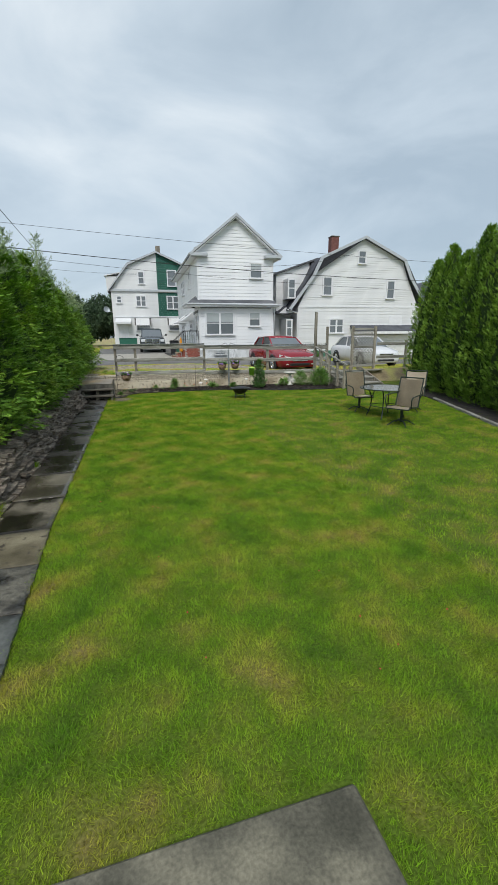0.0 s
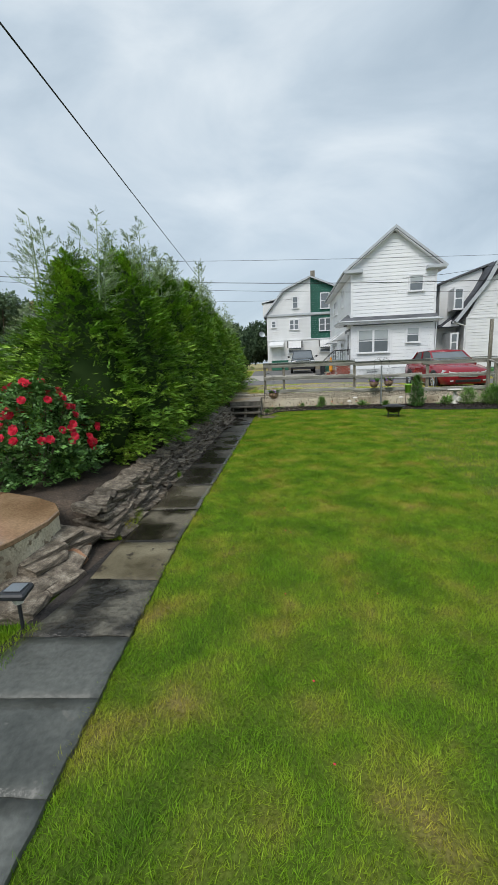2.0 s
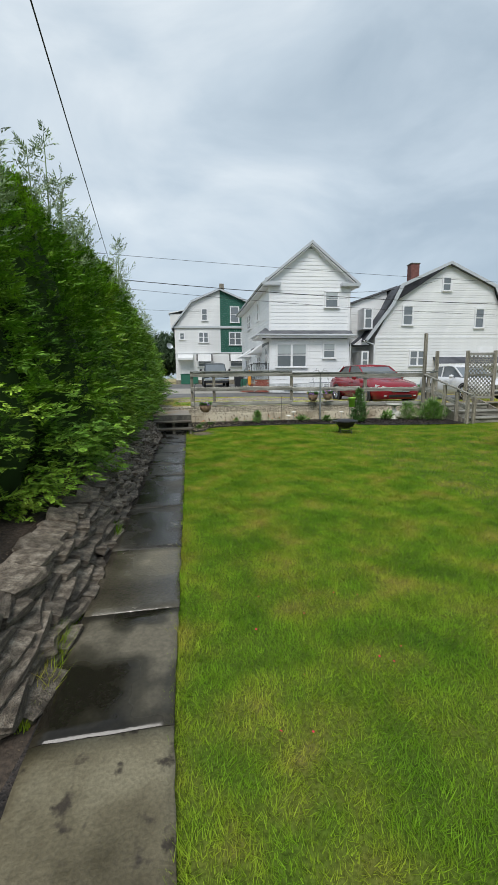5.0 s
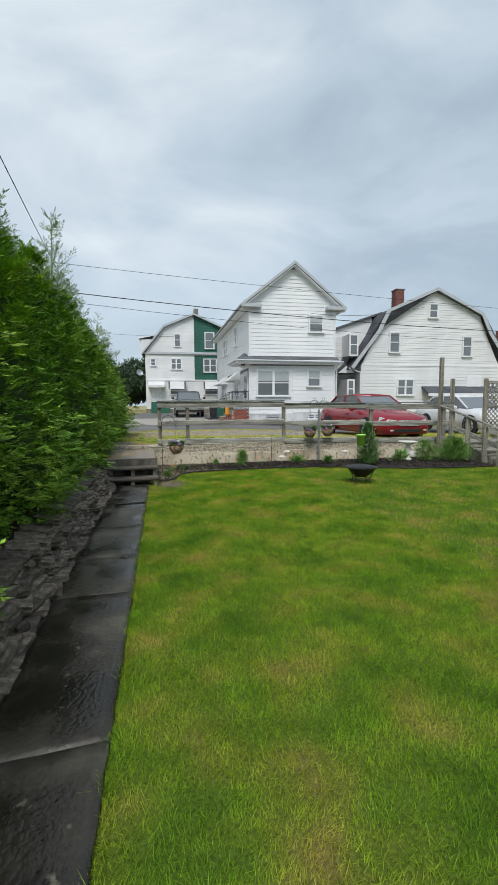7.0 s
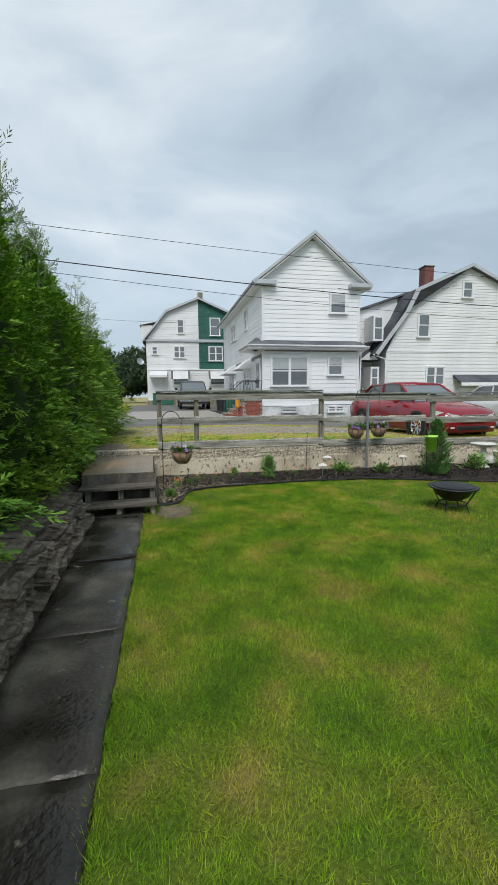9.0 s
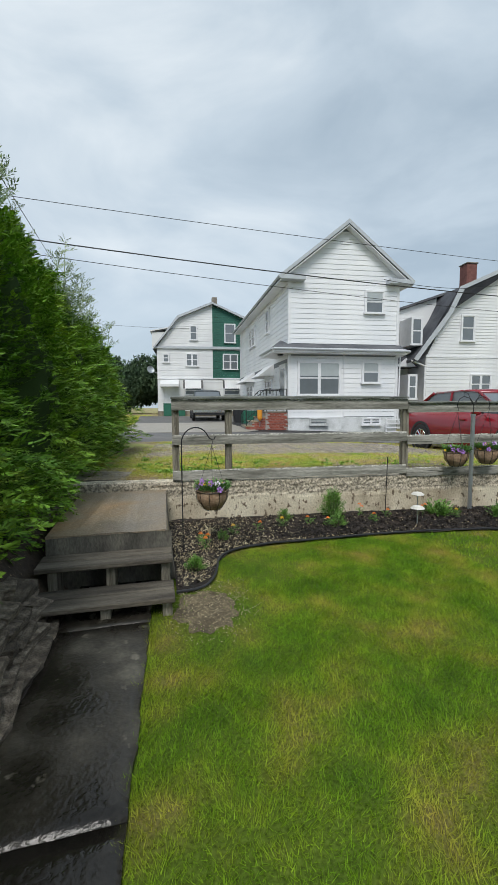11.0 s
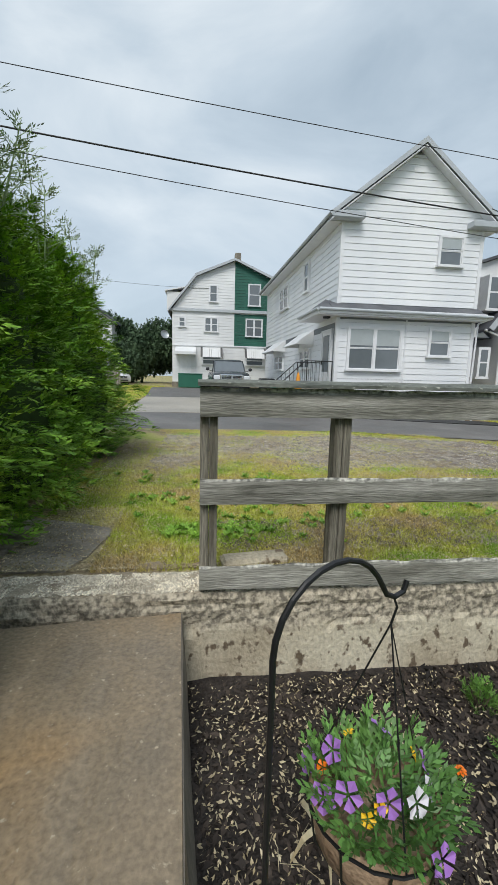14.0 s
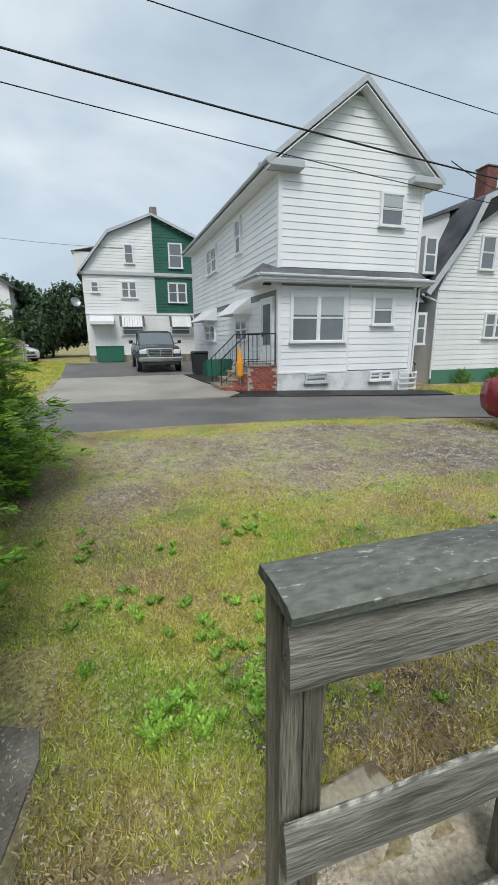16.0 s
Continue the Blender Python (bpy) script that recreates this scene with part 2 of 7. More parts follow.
M["wood_cap"] = surf("mossy_dark_cap", [(0.34, (0.06, 0.07, 0.06)), (0.6, (0.16, 0.17, 0.145))], scale=2.5, fine=30, rough=0.8, bump=0.6, grainy=0.4, stretch=(1, 2, 2), spots=(0.42, 0.41, 0.36), spot_scale=34, spot_at=0.64)
M["siding"] = surf("white_aluminium_siding", [(0.35, (0.72, 0.74, 0.77)), (0.65, (0.82, 0.83, 0.84))], scale=0.6, fine=14, rough=0.42, bump=0.05, grainy=0.02, vary=0.025)
M["siding_old"] = surf("off_white_siding", [(0.35, (0.66, 0.67, 0.68)), (0.65, (0.77, 0.78, 0.78))], scale=0.6, fine=14, rough=0.5, bump=0.05, grainy=0.03, vary=0.03)
M["siding_green"] = surf("dark_green_shingle", [(0.35, (0.012, 0.085, 0.06)), (0.65, (0.02, 0.12, 0.085))], scale=1.0, fine=25, rough=0.7, bump=0.2, vary=0.06)
M["trim"] = plain("white_trim_paint", (0.80, 0.81, 0.83), 0.4)
M["trim_grey"] = plain("grey_gutter", (0.48, 0.51, 0.54), 0.35)
# Dark backing colour that paints the shadow lines between siding courses.
M["shadow_joint"] = plain("siding_shadow_backing", (0.22, 0.24, 0.26), 0.8)
M["roof"] = surf("asphalt_shingle", [(0.35, (0.07, 0.075, 0.085)), (0.65, (0.14, 0.145, 0.155))], scale=1.2, fine=40, rough=0.9, bump=0.6)
M["roof_dark"] = surf("dark_shingle", [(0.35, (0.05, 0.054, 0.065)), (0.65, (0.10, 0.105, 0.12))], scale=1.2, fine=40, rough=0.9, bump=0.6)
M["glass"] = plain("curtained_window_glass", (0.15, 0.17, 0.185), 0.12, spec=0.9)
M["blind"] = plain("drawn_blind", (0.42, 0.46, 0.47), 0.35)
M["brick"] = surf("red_brick", [(0.35, (0.24, 0.06, 0.04)), (0.65, (0.36, 0.11, 0.075))], scale=5, fine=40, rough=0.85, bump=0.5, vary=0.25)
M["brick_dull"] = surf("dull_brick", [(0.35, (0.14, 0.055, 0.045)), (0.65, (0.21, 0.09, 0.075))], scale=5, fine=40, rough=0.9, bump=0.4)
M["mortar"] = plain("grey_mortar", (0.36, 0.34, 0.31), 0.9)
M["found"] = surf("painted_foundation", [(0.40, (0.50, 0.52, 0.52)), (0.55, (0.70, 0.72, 0.73))], scale=1.6, fine=30, rough=0.8, bump=0.4)
M["found_green"] = plain("green_foundation", (0.07, 0.19, 0.13), 0.7)
M["metal_black"] = plain("black_iron", (0.015, 0.015, 0.017), 0.45)
M["steel"] = plain("galvanised_steel", (0.42, 0.45, 0.47), 0.4, 0.7)
M["chrome"] = plain("chrome", (0.75, 0.76, 0.78), 0.12, 1.0)
M["rubber"] = plain("black_rubber", (0.02, 0.02, 0.02), 0.75)
M["red"] = plain("red_car_paint", (0.26, 0.010, 0.020), 0.12, spec=0.7)
M["truckpaint"] = plain("dark_grey_truck_paint", (0.045, 0.055, 0.062), 0.18, spec=0.7)
M["whitecar"] = plain("white_car_paint", (0.70, 0.71, 0.73), 0.2)
M["lamp"] = plain("headlamp_lens", (0.72, 0.75, 0.78), 0.08, spec=0.9)
M["plastic_dark"] = plain("black_plastic", (0.025, 0.026, 0.03), 0.45)
M["plastic_green"] = plain("green_plastic_bin", (0.025, 0.14, 0.09), 0.45)
M["lime"] = plain("lime_green_plastic", (0.42, 0.78, 0.12), 0.4)
M["orange"] = plain("orange_cloth", (0.80, 0.32, 0.03), 0.8)
M["bark"] = surf("brown_bark", [(0.35, (0.07, 0.05, 0.035)), (0.65, (0.16, 0.12, 0.09))], scale=6, fine=50, bump=0.9, stretch=(4, 4, 1))
M["cedar"] = surf("cedar_foliage", [(0.30, (0.078, 0.185, 0.020)), (0.48, (0.155, 0.305, 0.030)), (0.62, (0.27, 0.44, 0.045)), (0.74, (0.42, 0.54, 0.075))], scale=2.2, fine=12, rough=0.6, bump=0, vary=0.45, grainy=0.3, island=True, spec=0.25)
M["cedar_tip"] = surf("bare_cedar_tips", [(0.35, (0.17, 0.25, 0.12)), (0.65, (0.30, 0.37, 0.20))], scale=2, fine=12, rough=0.7, bump=0, vary=0.3, island=True, spec=0.2)
M["arb"] = surf("arborvitae_foliage", [(0.32, (0.09, 0.19, 0.02)), (0.50, (0.16, 0.29, 0.03)), (0.66, (0.23, 0.37, 0.04))], scale=1.6, fine=12, rough=0.6, bump=0, vary=0.4, grainy=0.3, island=True, spec=0.25)
# Near-black green: the shade deep inside the conifer crowns is put into this colour.
M["core"] = plain("shaded_inner_foliage", (0.03, 0.055, 0.015), 0.95, spec=0.1)
M["leaf"] = surf("shrub_leaves", [(0.35, (0.06, 0.15, 0.035)), (0.65, (0.13, 0.27, 0.06))], scale=3, fine=20, rough=0.5, bump=0, vary=0.35, island=True)
M["leaf_far"] = surf("distant_tree_leaves", [(0.35, (0.07, 0.12, 0.06)), (0.65, (0.13, 0.20, 0.10))], scale=0.7, fine=6, rough=0.7, bump=0, vary=0.35, island=True)
M["rose"] = plain("red_rose_petals", (0.70, 0.022, 0.060), 0.55)
M["marigold"] = plain("orange_marigold", (0.90, 0.22, 0.01), 0.6)
M["yellow"] = plain("yellow_petals", (0.88, 0.55, 0.02), 0.6)
M["petunia"] = plain("violet_petunia", (0.42, 0.20, 0.62), 0.6)
M["petal_white"] = plain("white_petals", (0.80, 0.76, 0.82), 0.6)
M["coir"] = surf("coir_liner", [(0.35, (0.24, 0.15, 0.09)), (0.65, (0.46, 0.33, 0.22))], scale=10, fine=60, bump=1, rough=0.95)
M["cream"] = plain("cream_solar_light", (0.74, 0.72, 0.66), 0.5)
M["sling"] = surf("beige_sling_fabric", [(0.4, (0.52, 0.44, 0.33)), (0.6, (0.62, 0.53, 0.41))], scale=3, fine=120, rough=0.8, bump=0.2)
M["frame"] = plain("dark_bronze_frame", (0.03, 0.045, 0.035), 0.4, 0.3)
M["tglass"] = plain("smoked_table_glass", (0.05, 0.07, 0.08), 0.05, spec=0.9)
M["blue"] = plain("pale_blue_plastic", (0.35, 0.52, 0.66), 0.5)


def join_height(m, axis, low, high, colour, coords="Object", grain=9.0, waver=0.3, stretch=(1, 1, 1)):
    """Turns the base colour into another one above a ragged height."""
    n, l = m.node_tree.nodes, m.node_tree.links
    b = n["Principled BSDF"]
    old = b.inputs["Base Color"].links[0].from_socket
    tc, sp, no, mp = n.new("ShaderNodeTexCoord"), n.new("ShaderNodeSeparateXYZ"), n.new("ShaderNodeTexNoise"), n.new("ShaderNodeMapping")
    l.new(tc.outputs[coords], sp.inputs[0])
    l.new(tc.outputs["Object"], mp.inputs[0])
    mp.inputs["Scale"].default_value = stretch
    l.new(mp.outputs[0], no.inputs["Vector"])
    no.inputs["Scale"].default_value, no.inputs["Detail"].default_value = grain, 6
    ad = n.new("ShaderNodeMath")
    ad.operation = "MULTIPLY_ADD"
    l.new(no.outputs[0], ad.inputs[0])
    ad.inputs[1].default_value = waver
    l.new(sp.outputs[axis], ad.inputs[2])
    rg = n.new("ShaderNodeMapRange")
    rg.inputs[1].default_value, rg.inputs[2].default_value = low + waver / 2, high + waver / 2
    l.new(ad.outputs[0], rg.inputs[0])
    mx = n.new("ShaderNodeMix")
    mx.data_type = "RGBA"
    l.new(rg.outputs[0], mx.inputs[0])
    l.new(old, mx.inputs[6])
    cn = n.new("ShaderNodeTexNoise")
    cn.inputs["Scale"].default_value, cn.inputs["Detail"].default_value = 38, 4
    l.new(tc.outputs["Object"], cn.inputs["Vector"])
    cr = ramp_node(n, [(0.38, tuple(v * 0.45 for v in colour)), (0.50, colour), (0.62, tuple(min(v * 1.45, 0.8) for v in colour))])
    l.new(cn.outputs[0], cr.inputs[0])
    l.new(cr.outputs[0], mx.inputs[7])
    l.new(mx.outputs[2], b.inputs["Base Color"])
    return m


M["wallface"] = join_height(surf("stained_wall_concrete", [(0.32, (0.30, 0.25, 0.17)), (0.45, (0.52, 0.45, 0.33)), (0.60, (0.66, 0.60, 0.46))], scale=1.8, fine=45, rough=0.85, bump=0.5, grainy=0.2, spots=(0.16, 0.12, 0.08), spot_scale=15, spot_at=0.57, dist=0.02, stretch=(1, 1, 0.75)), 2, 0.30, 0.36, (0.42, 0.37, 0.285), waver=0.16, grain=5, stretch=(1, 1, 2.5))
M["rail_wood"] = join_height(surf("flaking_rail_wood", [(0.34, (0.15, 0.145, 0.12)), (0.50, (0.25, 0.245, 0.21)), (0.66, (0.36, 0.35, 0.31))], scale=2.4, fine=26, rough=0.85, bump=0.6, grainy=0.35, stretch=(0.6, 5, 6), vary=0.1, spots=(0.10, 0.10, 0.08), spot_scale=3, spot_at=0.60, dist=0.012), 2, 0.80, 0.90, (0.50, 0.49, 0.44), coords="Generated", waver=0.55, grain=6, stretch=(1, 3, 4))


# ---- builders ----
def mesh_from(bm, name, mats, smooth=False):
    me = bpy.data.meshes.new(name)
    bm.to_mesh(me)
    bm.free()
    for m in mats if isinstance(mats, (list, tuple)) else [mats]:
        me.materials.append(M[m])
    if smooth:
        me.shade_smooth()
    return me


def part(name, bm, material, parent, label="", smooth=False):
    ob = new(name, mesh_from(bm, name, material, smooth))
    ob.parent = parent
    return tagged(ob, label)


def root(name, m, label, category, group=""):
    ob = new(name)
    ob.empty_display_size = 0.2
    ob.matrix_basis = m
    return tagged(ob, label, category, group)


def struct(name, bm, material, m=None, parent=None, smooth=False):
    ob = new(name, mesh_from(bm, name, material, smooth))
    if m is not None:
        ob.matrix_basis = m
    ob.parent = parent
    return ob if parent else tagged(ob, kind="structure")


def box(x0, x1, y0, y1, z0, z1, bevel=0.0, bm=None, rot=None, mi=0):
    bm = bm or bmesh.new()
    made = bmesh.ops.create_cube(bm, size=1)["verts"]
    for v in made:
        v.co = Vector(((x0 + x1) / 2 + v.co.x * (x1 - x0), (y0 + y1) / 2 + v.co.y * (y1 - y0), (z0 + z1) / 2 + v.co.z * (z1 - z0)))
    faces = {f for v in made for f in v.link_faces}
    for f in faces:
        f.material_index = mi
    if rot is not None:
        bmesh.ops.transform(bm, matrix=rot, verts=made)
    if bevel:
        bmesh.ops.bevel(bm, geom=list({e for v in made for e in v.link_edges}), offset=bevel, segments=1, affect="EDGES")
    return bm


def extrude(pts, y0, y1, bm=None, axis="y", bevel=0.0):
    """A prism of an outline in x, z (or in y, z with axis x, or x, y with axis z)."""
    bm = bm or bmesh.new()

    def at(p, d):
        return (p[0], d, p[1]) if axis == "y" else (d, p[0], p[1]) if axis == "x" else (p[0], p[1], d)

    a, b = [bm.verts.new(at(p, y0)) for p in pts], [bm.verts.new(at(p, y1)) for p in pts]
    fs = [bm.faces.new(a), bm.faces.new(b[::-1])]
    for i in range(len(pts)):
        fs.append(bm.faces.new((a[i], b[i], b[(i + 1) % len(pts)], a[(i + 1) % len(pts)])))
    bmesh.ops.recalc_face_normals(bm, faces=fs)
    if bevel:
        bmesh.ops.bevel(bm, geom=list({e for f in fs for e in f.edges}), offset=bevel, segments=1, affect="EDGES")
    return bm


def rod(p, q, r0, r1=None, n=8, bm=None):
    bm = bm or bmesh.new()
    p, q = Vector(p), Vector(q)
    r1 = r0 if r1 is None else r1
    m = Matrix.Translation((p + q) / 2) @ (q - p).to_track_quat("Z", "Y").to_matrix().to_4x4()
    bmesh.ops.create_cone(bm, cap_ends=True, segments=n, radius1=r0, radius2=r1, depth=(q - p).length, matrix=m)
    return bm


def tube(points, r, n=6, bm=None):
    """One bent tube along the points."""
    bm = bm or bmesh.new()
    pts = [Vector(p) for p in points]
    side, rings = None, []
    for i, p in enumerate(pts):
        d0 = (p - pts[i - 1]).normalized() if i else (pts[1] - p).normalized()
        d1 = (pts[i + 1] - p).normalized() if i + 1 < len(pts) else d0
        d = (d0 + d1).normalized() if (d0 + d1).length > 1e-3 else d0
        if side is None:
            side = d.orthogonal().normalized()
        side = (side - d * side.dot(d)).normalized()
        up = d.cross(side)
        rings.append([bm.verts.new(p + (side * math.cos(k * math.tau / n) + up * math.sin(k * math.tau / n)) * r) for k in range(n)])
    for a, b in zip(rings, rings[1:]):
        for k in range(n):
            bm.faces.new((a[k], a[(k + 1) % n], b[(k + 1) % n], b[k]))
    bm.faces.new(rings[0][::-1])
    bm.faces.new(rings[-1])
    return bm


def lathe(profile, n=16, bm=None, centre=(0, 0, 0), arc=None):
    """A turned shape of (radius, z) pairs."""
    bm = bm or bmesh.new()
    rings = [[bm.verts.new((centre[0] + r * math.cos(k * math.tau / n), centre[1] + r * math.sin(k * math.tau / n), centre[2] + z)) for k in range(n)] for r, z in profile]
    for a, b in zip(rings, rings[1:]):
        for k in range(n):
            bm.faces.new((a[k], a[(k + 1) % n], b[(k + 1) % n], b[k]))
    return bm


def mesh_arrays(name, verts, faces_n, material):
    """A mesh out of an array of verts, in which every faces_n verts in a row make one face."""
    me = bpy.data.meshes.new(name)
    count = len(verts)
    me.vertices.add(count)
    me.vertices.foreach_set("co", verts.astype(np.float32).ravel())
    me.loops.add(count)
    me.loops.foreach_set("vertex_index", np.arange(count, dtype=np.int32))
    me.polygons.add(count // faces_n)
    me.polygons.foreach_set("loop_start", np.arange(0, count, faces_n, dtype=np.int32))
    me.update(calc_edges=True)
    me.materials.append(M[material])
    return me


TURN = -4.5
STREET = pose(0, 0, 0, 0, 0, TURN)


def path_shift(y):
    return 0.05 * (min(max(y, -14), 0) + 12)


def upper_z(x, y):
    z = 0.5 - 0.035 * min(max(x - 3, 0), 8) * min(max(y / 6, 0), 1)
    return z + 0.018 * min(max(y - 10, 0), 25) + 0.04 * min(max(1 - (y - 0.3) / 4, 0), 1)


# ---- ground ----
def ground_z(bx, v):
    if v > 0.1:
        return upper_z(bx, v)
    if bx <= -1.8:
        if v < -11.35:
            return 0.0
        return 0.35 + 0.12 * min(max((v + 6) / 6, 0), 1)
    return 0.0


def build_ground():
    xs = [-900, -300, -100, -50, -25, -12, -8, -6, -5, -4, -3.4, -2.8, -2.3, -1.85, -1.45, -1.2, -0.9, -0.6, -0.3] + [i * 0.6 for i in range(0, 24)] + [15, 18, 22, 28, 40, 80, 200, 900]
    vs = [-900, -200, -60, -30, -20, -17] + [-16 + 0.6 * i for i in range(25)] + [-1.3, -0.9, -0.5, 0.05, 0.2, 0.9, 1.6, 2.3, 3.0, 3.8, 4.6, 5.4, 6.2, 7.0, 8, 9, 10, 11, 12.5, 14, 17, 20, 24, 30, 36, 45, 60, 100, 250, 900]
    bm = bmesh.new()
    grid = []
    for v in vs:
        row = []
        for bx in xs:
            k = 1.0 if -2.9 < bx < -1.1 else 0.0
            x = bx + k * path_shift(v) * (1 if v < 0.05 else 0)
            s = min(max((v + 2.5) / 2.4, 0), 1)
            y = v - 0.0787 * min(max(x, -25), 25) * s
            z = ground_z(bx, v)
            if abs(bx) > 20 and v > 0.1:
                z = upper_z(8 if bx > 0 else -8, v)
            row.append(bm.verts.new((x, y, z)))
        grid.append(row)
    for j in range(len(vs) - 1):
        for i in range(len(xs) - 1):
            f = bm.faces.new((grid[j][i], grid[j][i + 1], grid[j + 1][i + 1], grid[j + 1][i]))
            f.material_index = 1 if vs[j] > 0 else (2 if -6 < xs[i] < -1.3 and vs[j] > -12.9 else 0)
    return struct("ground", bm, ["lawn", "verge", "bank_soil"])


build_ground()


def road_strip():
    bm = bmesh.new()
    xs = [-60, -40, -25, -15, -8, -4] + [i * 0.6 - 2.4 for i in range(40)] + [24, 30, 45, 60]
    near = lambda x: np.interp(x, [-60, -20, -1, 4.5, 8, 20, 60], [7.4, 7.3, 7.25, 6.9, 6.5, 6.3, 6.3])
    far = lambda x: np.interp(x, [-60, -1, 4.5, 8, 60], [10.6, 10.6, 10.2, 10.0, 10.0])
    rows = []
    for x in xs:
        a, b = float(near(x)) + 0.05 * math.sin(x * 2.1) + 0.03 * math.sin(x * 5.3), float(far(x))
        rows.append([bm.verts.new((x, a + (b - a) * k / 6, upper_z(x, a + (b - a) * k / 6) + (0.055 if k else 0.0))) for k in range(7)])
    for a, b in zip(rows, rows[1:]):
        for k in range(6):
            bm.faces.new((a[k], b[k], b[k + 1], a[k + 1]))
    return struct("road", bm, "asphalt", STREET)


def flat_patch(name, pts, material, lift, m=STREET, thick=0.03, zf=None):
    bm = bmesh.new()
    zf = zf or upper_z
    top = [bm.verts.new((x, y, zf(x, y) + lift)) for x, y in pts]
    low = [bm.verts.new((x, y, zf(x, y) + lift - thick)) for x, y in pts]
    bm.faces.new(top)
    for i in range(len(pts)):
        bm.faces.new((top[i], low[i], low[(i + 1) % len(pts)], top[(i + 1) % len(pts)]))
    bmesh.ops.recalc_face_normals(bm, faces=bm.faces[:])
    return struct(name, bm, material, m)


road_strip()
flat_patch("driveway", [(-2.4, 10.65), (1.1, 10.62), (2.6, 10.5), (3.1, 11.2), (2.6, 14), (2.3, 17.4), (-2.6, 17.4)], "drive", 0.06)
flat_patch("driveway_rear", [(-2.6, 17.42), (2.3, 17.42), (4.6, 19), (4.5, 27.4), (-3.5, 27.4)], "asphalt", 0.06)
flat_patch("blacktop_apron", [(2.62, 10.48), (10.2, 10.25), (10.4, 11.25), (5.0, 11.6), (4.6, 17.4), (2.4, 17.4), (2.7, 14), (3.2, 11.2)], "blacktop", 0.055)


# ---- retaining wall, landing, steps, path ----
def rough_bar(x0, x1, y0, y1, z0, z1, step=0.12, rough=0.008, seed=0):
    """A long block whose faces and edges are slightly uneven."""
    rng = random.Random(seed)
    nx = max(2, int((x1 - x0) / step))
    bm = bmesh.new()
    cols = []
    for i in range(nx + 1):
        x = x0 + (x1 - x0) * i / nx
        r = lambda k=1.0: rng.uniform(-rough, rough) * k
        cols.append([bm.verts.new((x, y0 + r(), z0)), bm.verts.new((x, y0 + r(), (z0 + z1) / 2)), bm.verts.new((x, y0 + 0.012 + abs(r(2)), z1 - 0.012 + r())),
                     bm.verts.new((x, (y0 + y1) / 2, z1 + r(1.6))), bm.verts.new((x, y1 - 0.01, z1 - 0.01 + r())), bm.verts.new((x, y1, z0))])
    for a, b in zip(cols, cols[1:]):
        for k in range(5):
            bm.faces.new((a[k], b[k], b[k + 1], a[k + 1]))
    bm.faces.new(cols[0][::-1])
    bm.faces.new(cols[-1])
    bmesh.ops.recalc_face_normals(bm, faces=bm.faces[:])
    return bm


def wall_mesh(x0, x1, top, depth):
    """The wall: a fairly even face below, and a broken, pitted band towards its top."""
    bm = bmesh.new()
    zs = [-0.3, 0.0, 0.10, 0.20, 0.28, 0.33, 0.36, 0.385, 0.415, 0.445, 0.475, 0.51, top]
    ys = [0.03, 0.09, 0.15, 0.21, depth - 0.01]
    cols = []
    for i in range(int((x1 - x0) / 0.04) + 1):
        x = x0 + i * 0.04
        low = 0.33 + 0.05 * noise.noise(Vector((x * 1.3, 7, 0)))
        col = []
        for z in zs:
            k = 0.9 if z > low else 0.12
            y = 0.015 * k * noise.noise(Vector((x * 9, 0, z * 26))) + 0.010 * k * noise.noise(Vector((x * 24, 3, z * 50))) + (0.010 if z > low else 0.0) + (0.012 if z == top else 0)
            col.append(bm.verts.new((x, y, z + (0.006 * noise.noise(Vector((x * 15, 1, 0))) if z == top else 0))))
        for y in ys:
            col.append(bm.verts.new((x, y, top + 0.002 + 0.016 * noise.noise(Vector((x * 9, y * 30, 2))) + 0.010 * noise.noise(Vector((x * 27, y * 60, 5))))))
        col.append(bm.verts.new((x, depth, -0.3)))
        cols.append(col)
    for a, b in zip(cols, cols[1:]):
        for k in range(len(a) - 1):
            f = bm.faces.new((a[k], b[k], b[k + 1], a[k + 1]))
            f.material_index = 1 if k >= len(zs) - 1 else 0
    bm.faces.new(cols[0][::-1])
    bm.faces.new(cols[-1])
    bmesh.ops.recalc_face_normals(bm, faces=bm.faces[:])
    return bm


struct("retaining_wall", wall_mesh(-1.35, 8.1, 0.54, 0.27), ["wallface", "walltop"], STREET)
struct("wall_footing", rough_bar(-0.42, 0.12, 0.274, 0.40, -0.3, 0.552, 0.06, 0.012, 4), "landing", STREET)
steps = root("landing_steps", pose(0, 0, 0), "grey concrete landing with two weathered plank steps at the wall", "steps")
bm = rough_bar(-1.12, -0.095, -1.8, -0.012, 0.0, 0.468, 0.1, 0.004, 5)
for v in bm.verts:
    if v.co.x > -0.2:
        v.co.x += 0.045 * v.co.y / 1.8 * (1 if v.co.z > 0.3 else 0)
part("landing", bm, "landing", steps)
# Separate side and front panels, each in a darker tone than the top.
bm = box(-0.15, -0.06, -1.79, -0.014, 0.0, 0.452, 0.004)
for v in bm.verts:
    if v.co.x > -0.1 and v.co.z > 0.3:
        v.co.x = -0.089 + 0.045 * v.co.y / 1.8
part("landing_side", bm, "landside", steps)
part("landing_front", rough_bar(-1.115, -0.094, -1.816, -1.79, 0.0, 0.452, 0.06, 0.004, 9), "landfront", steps)
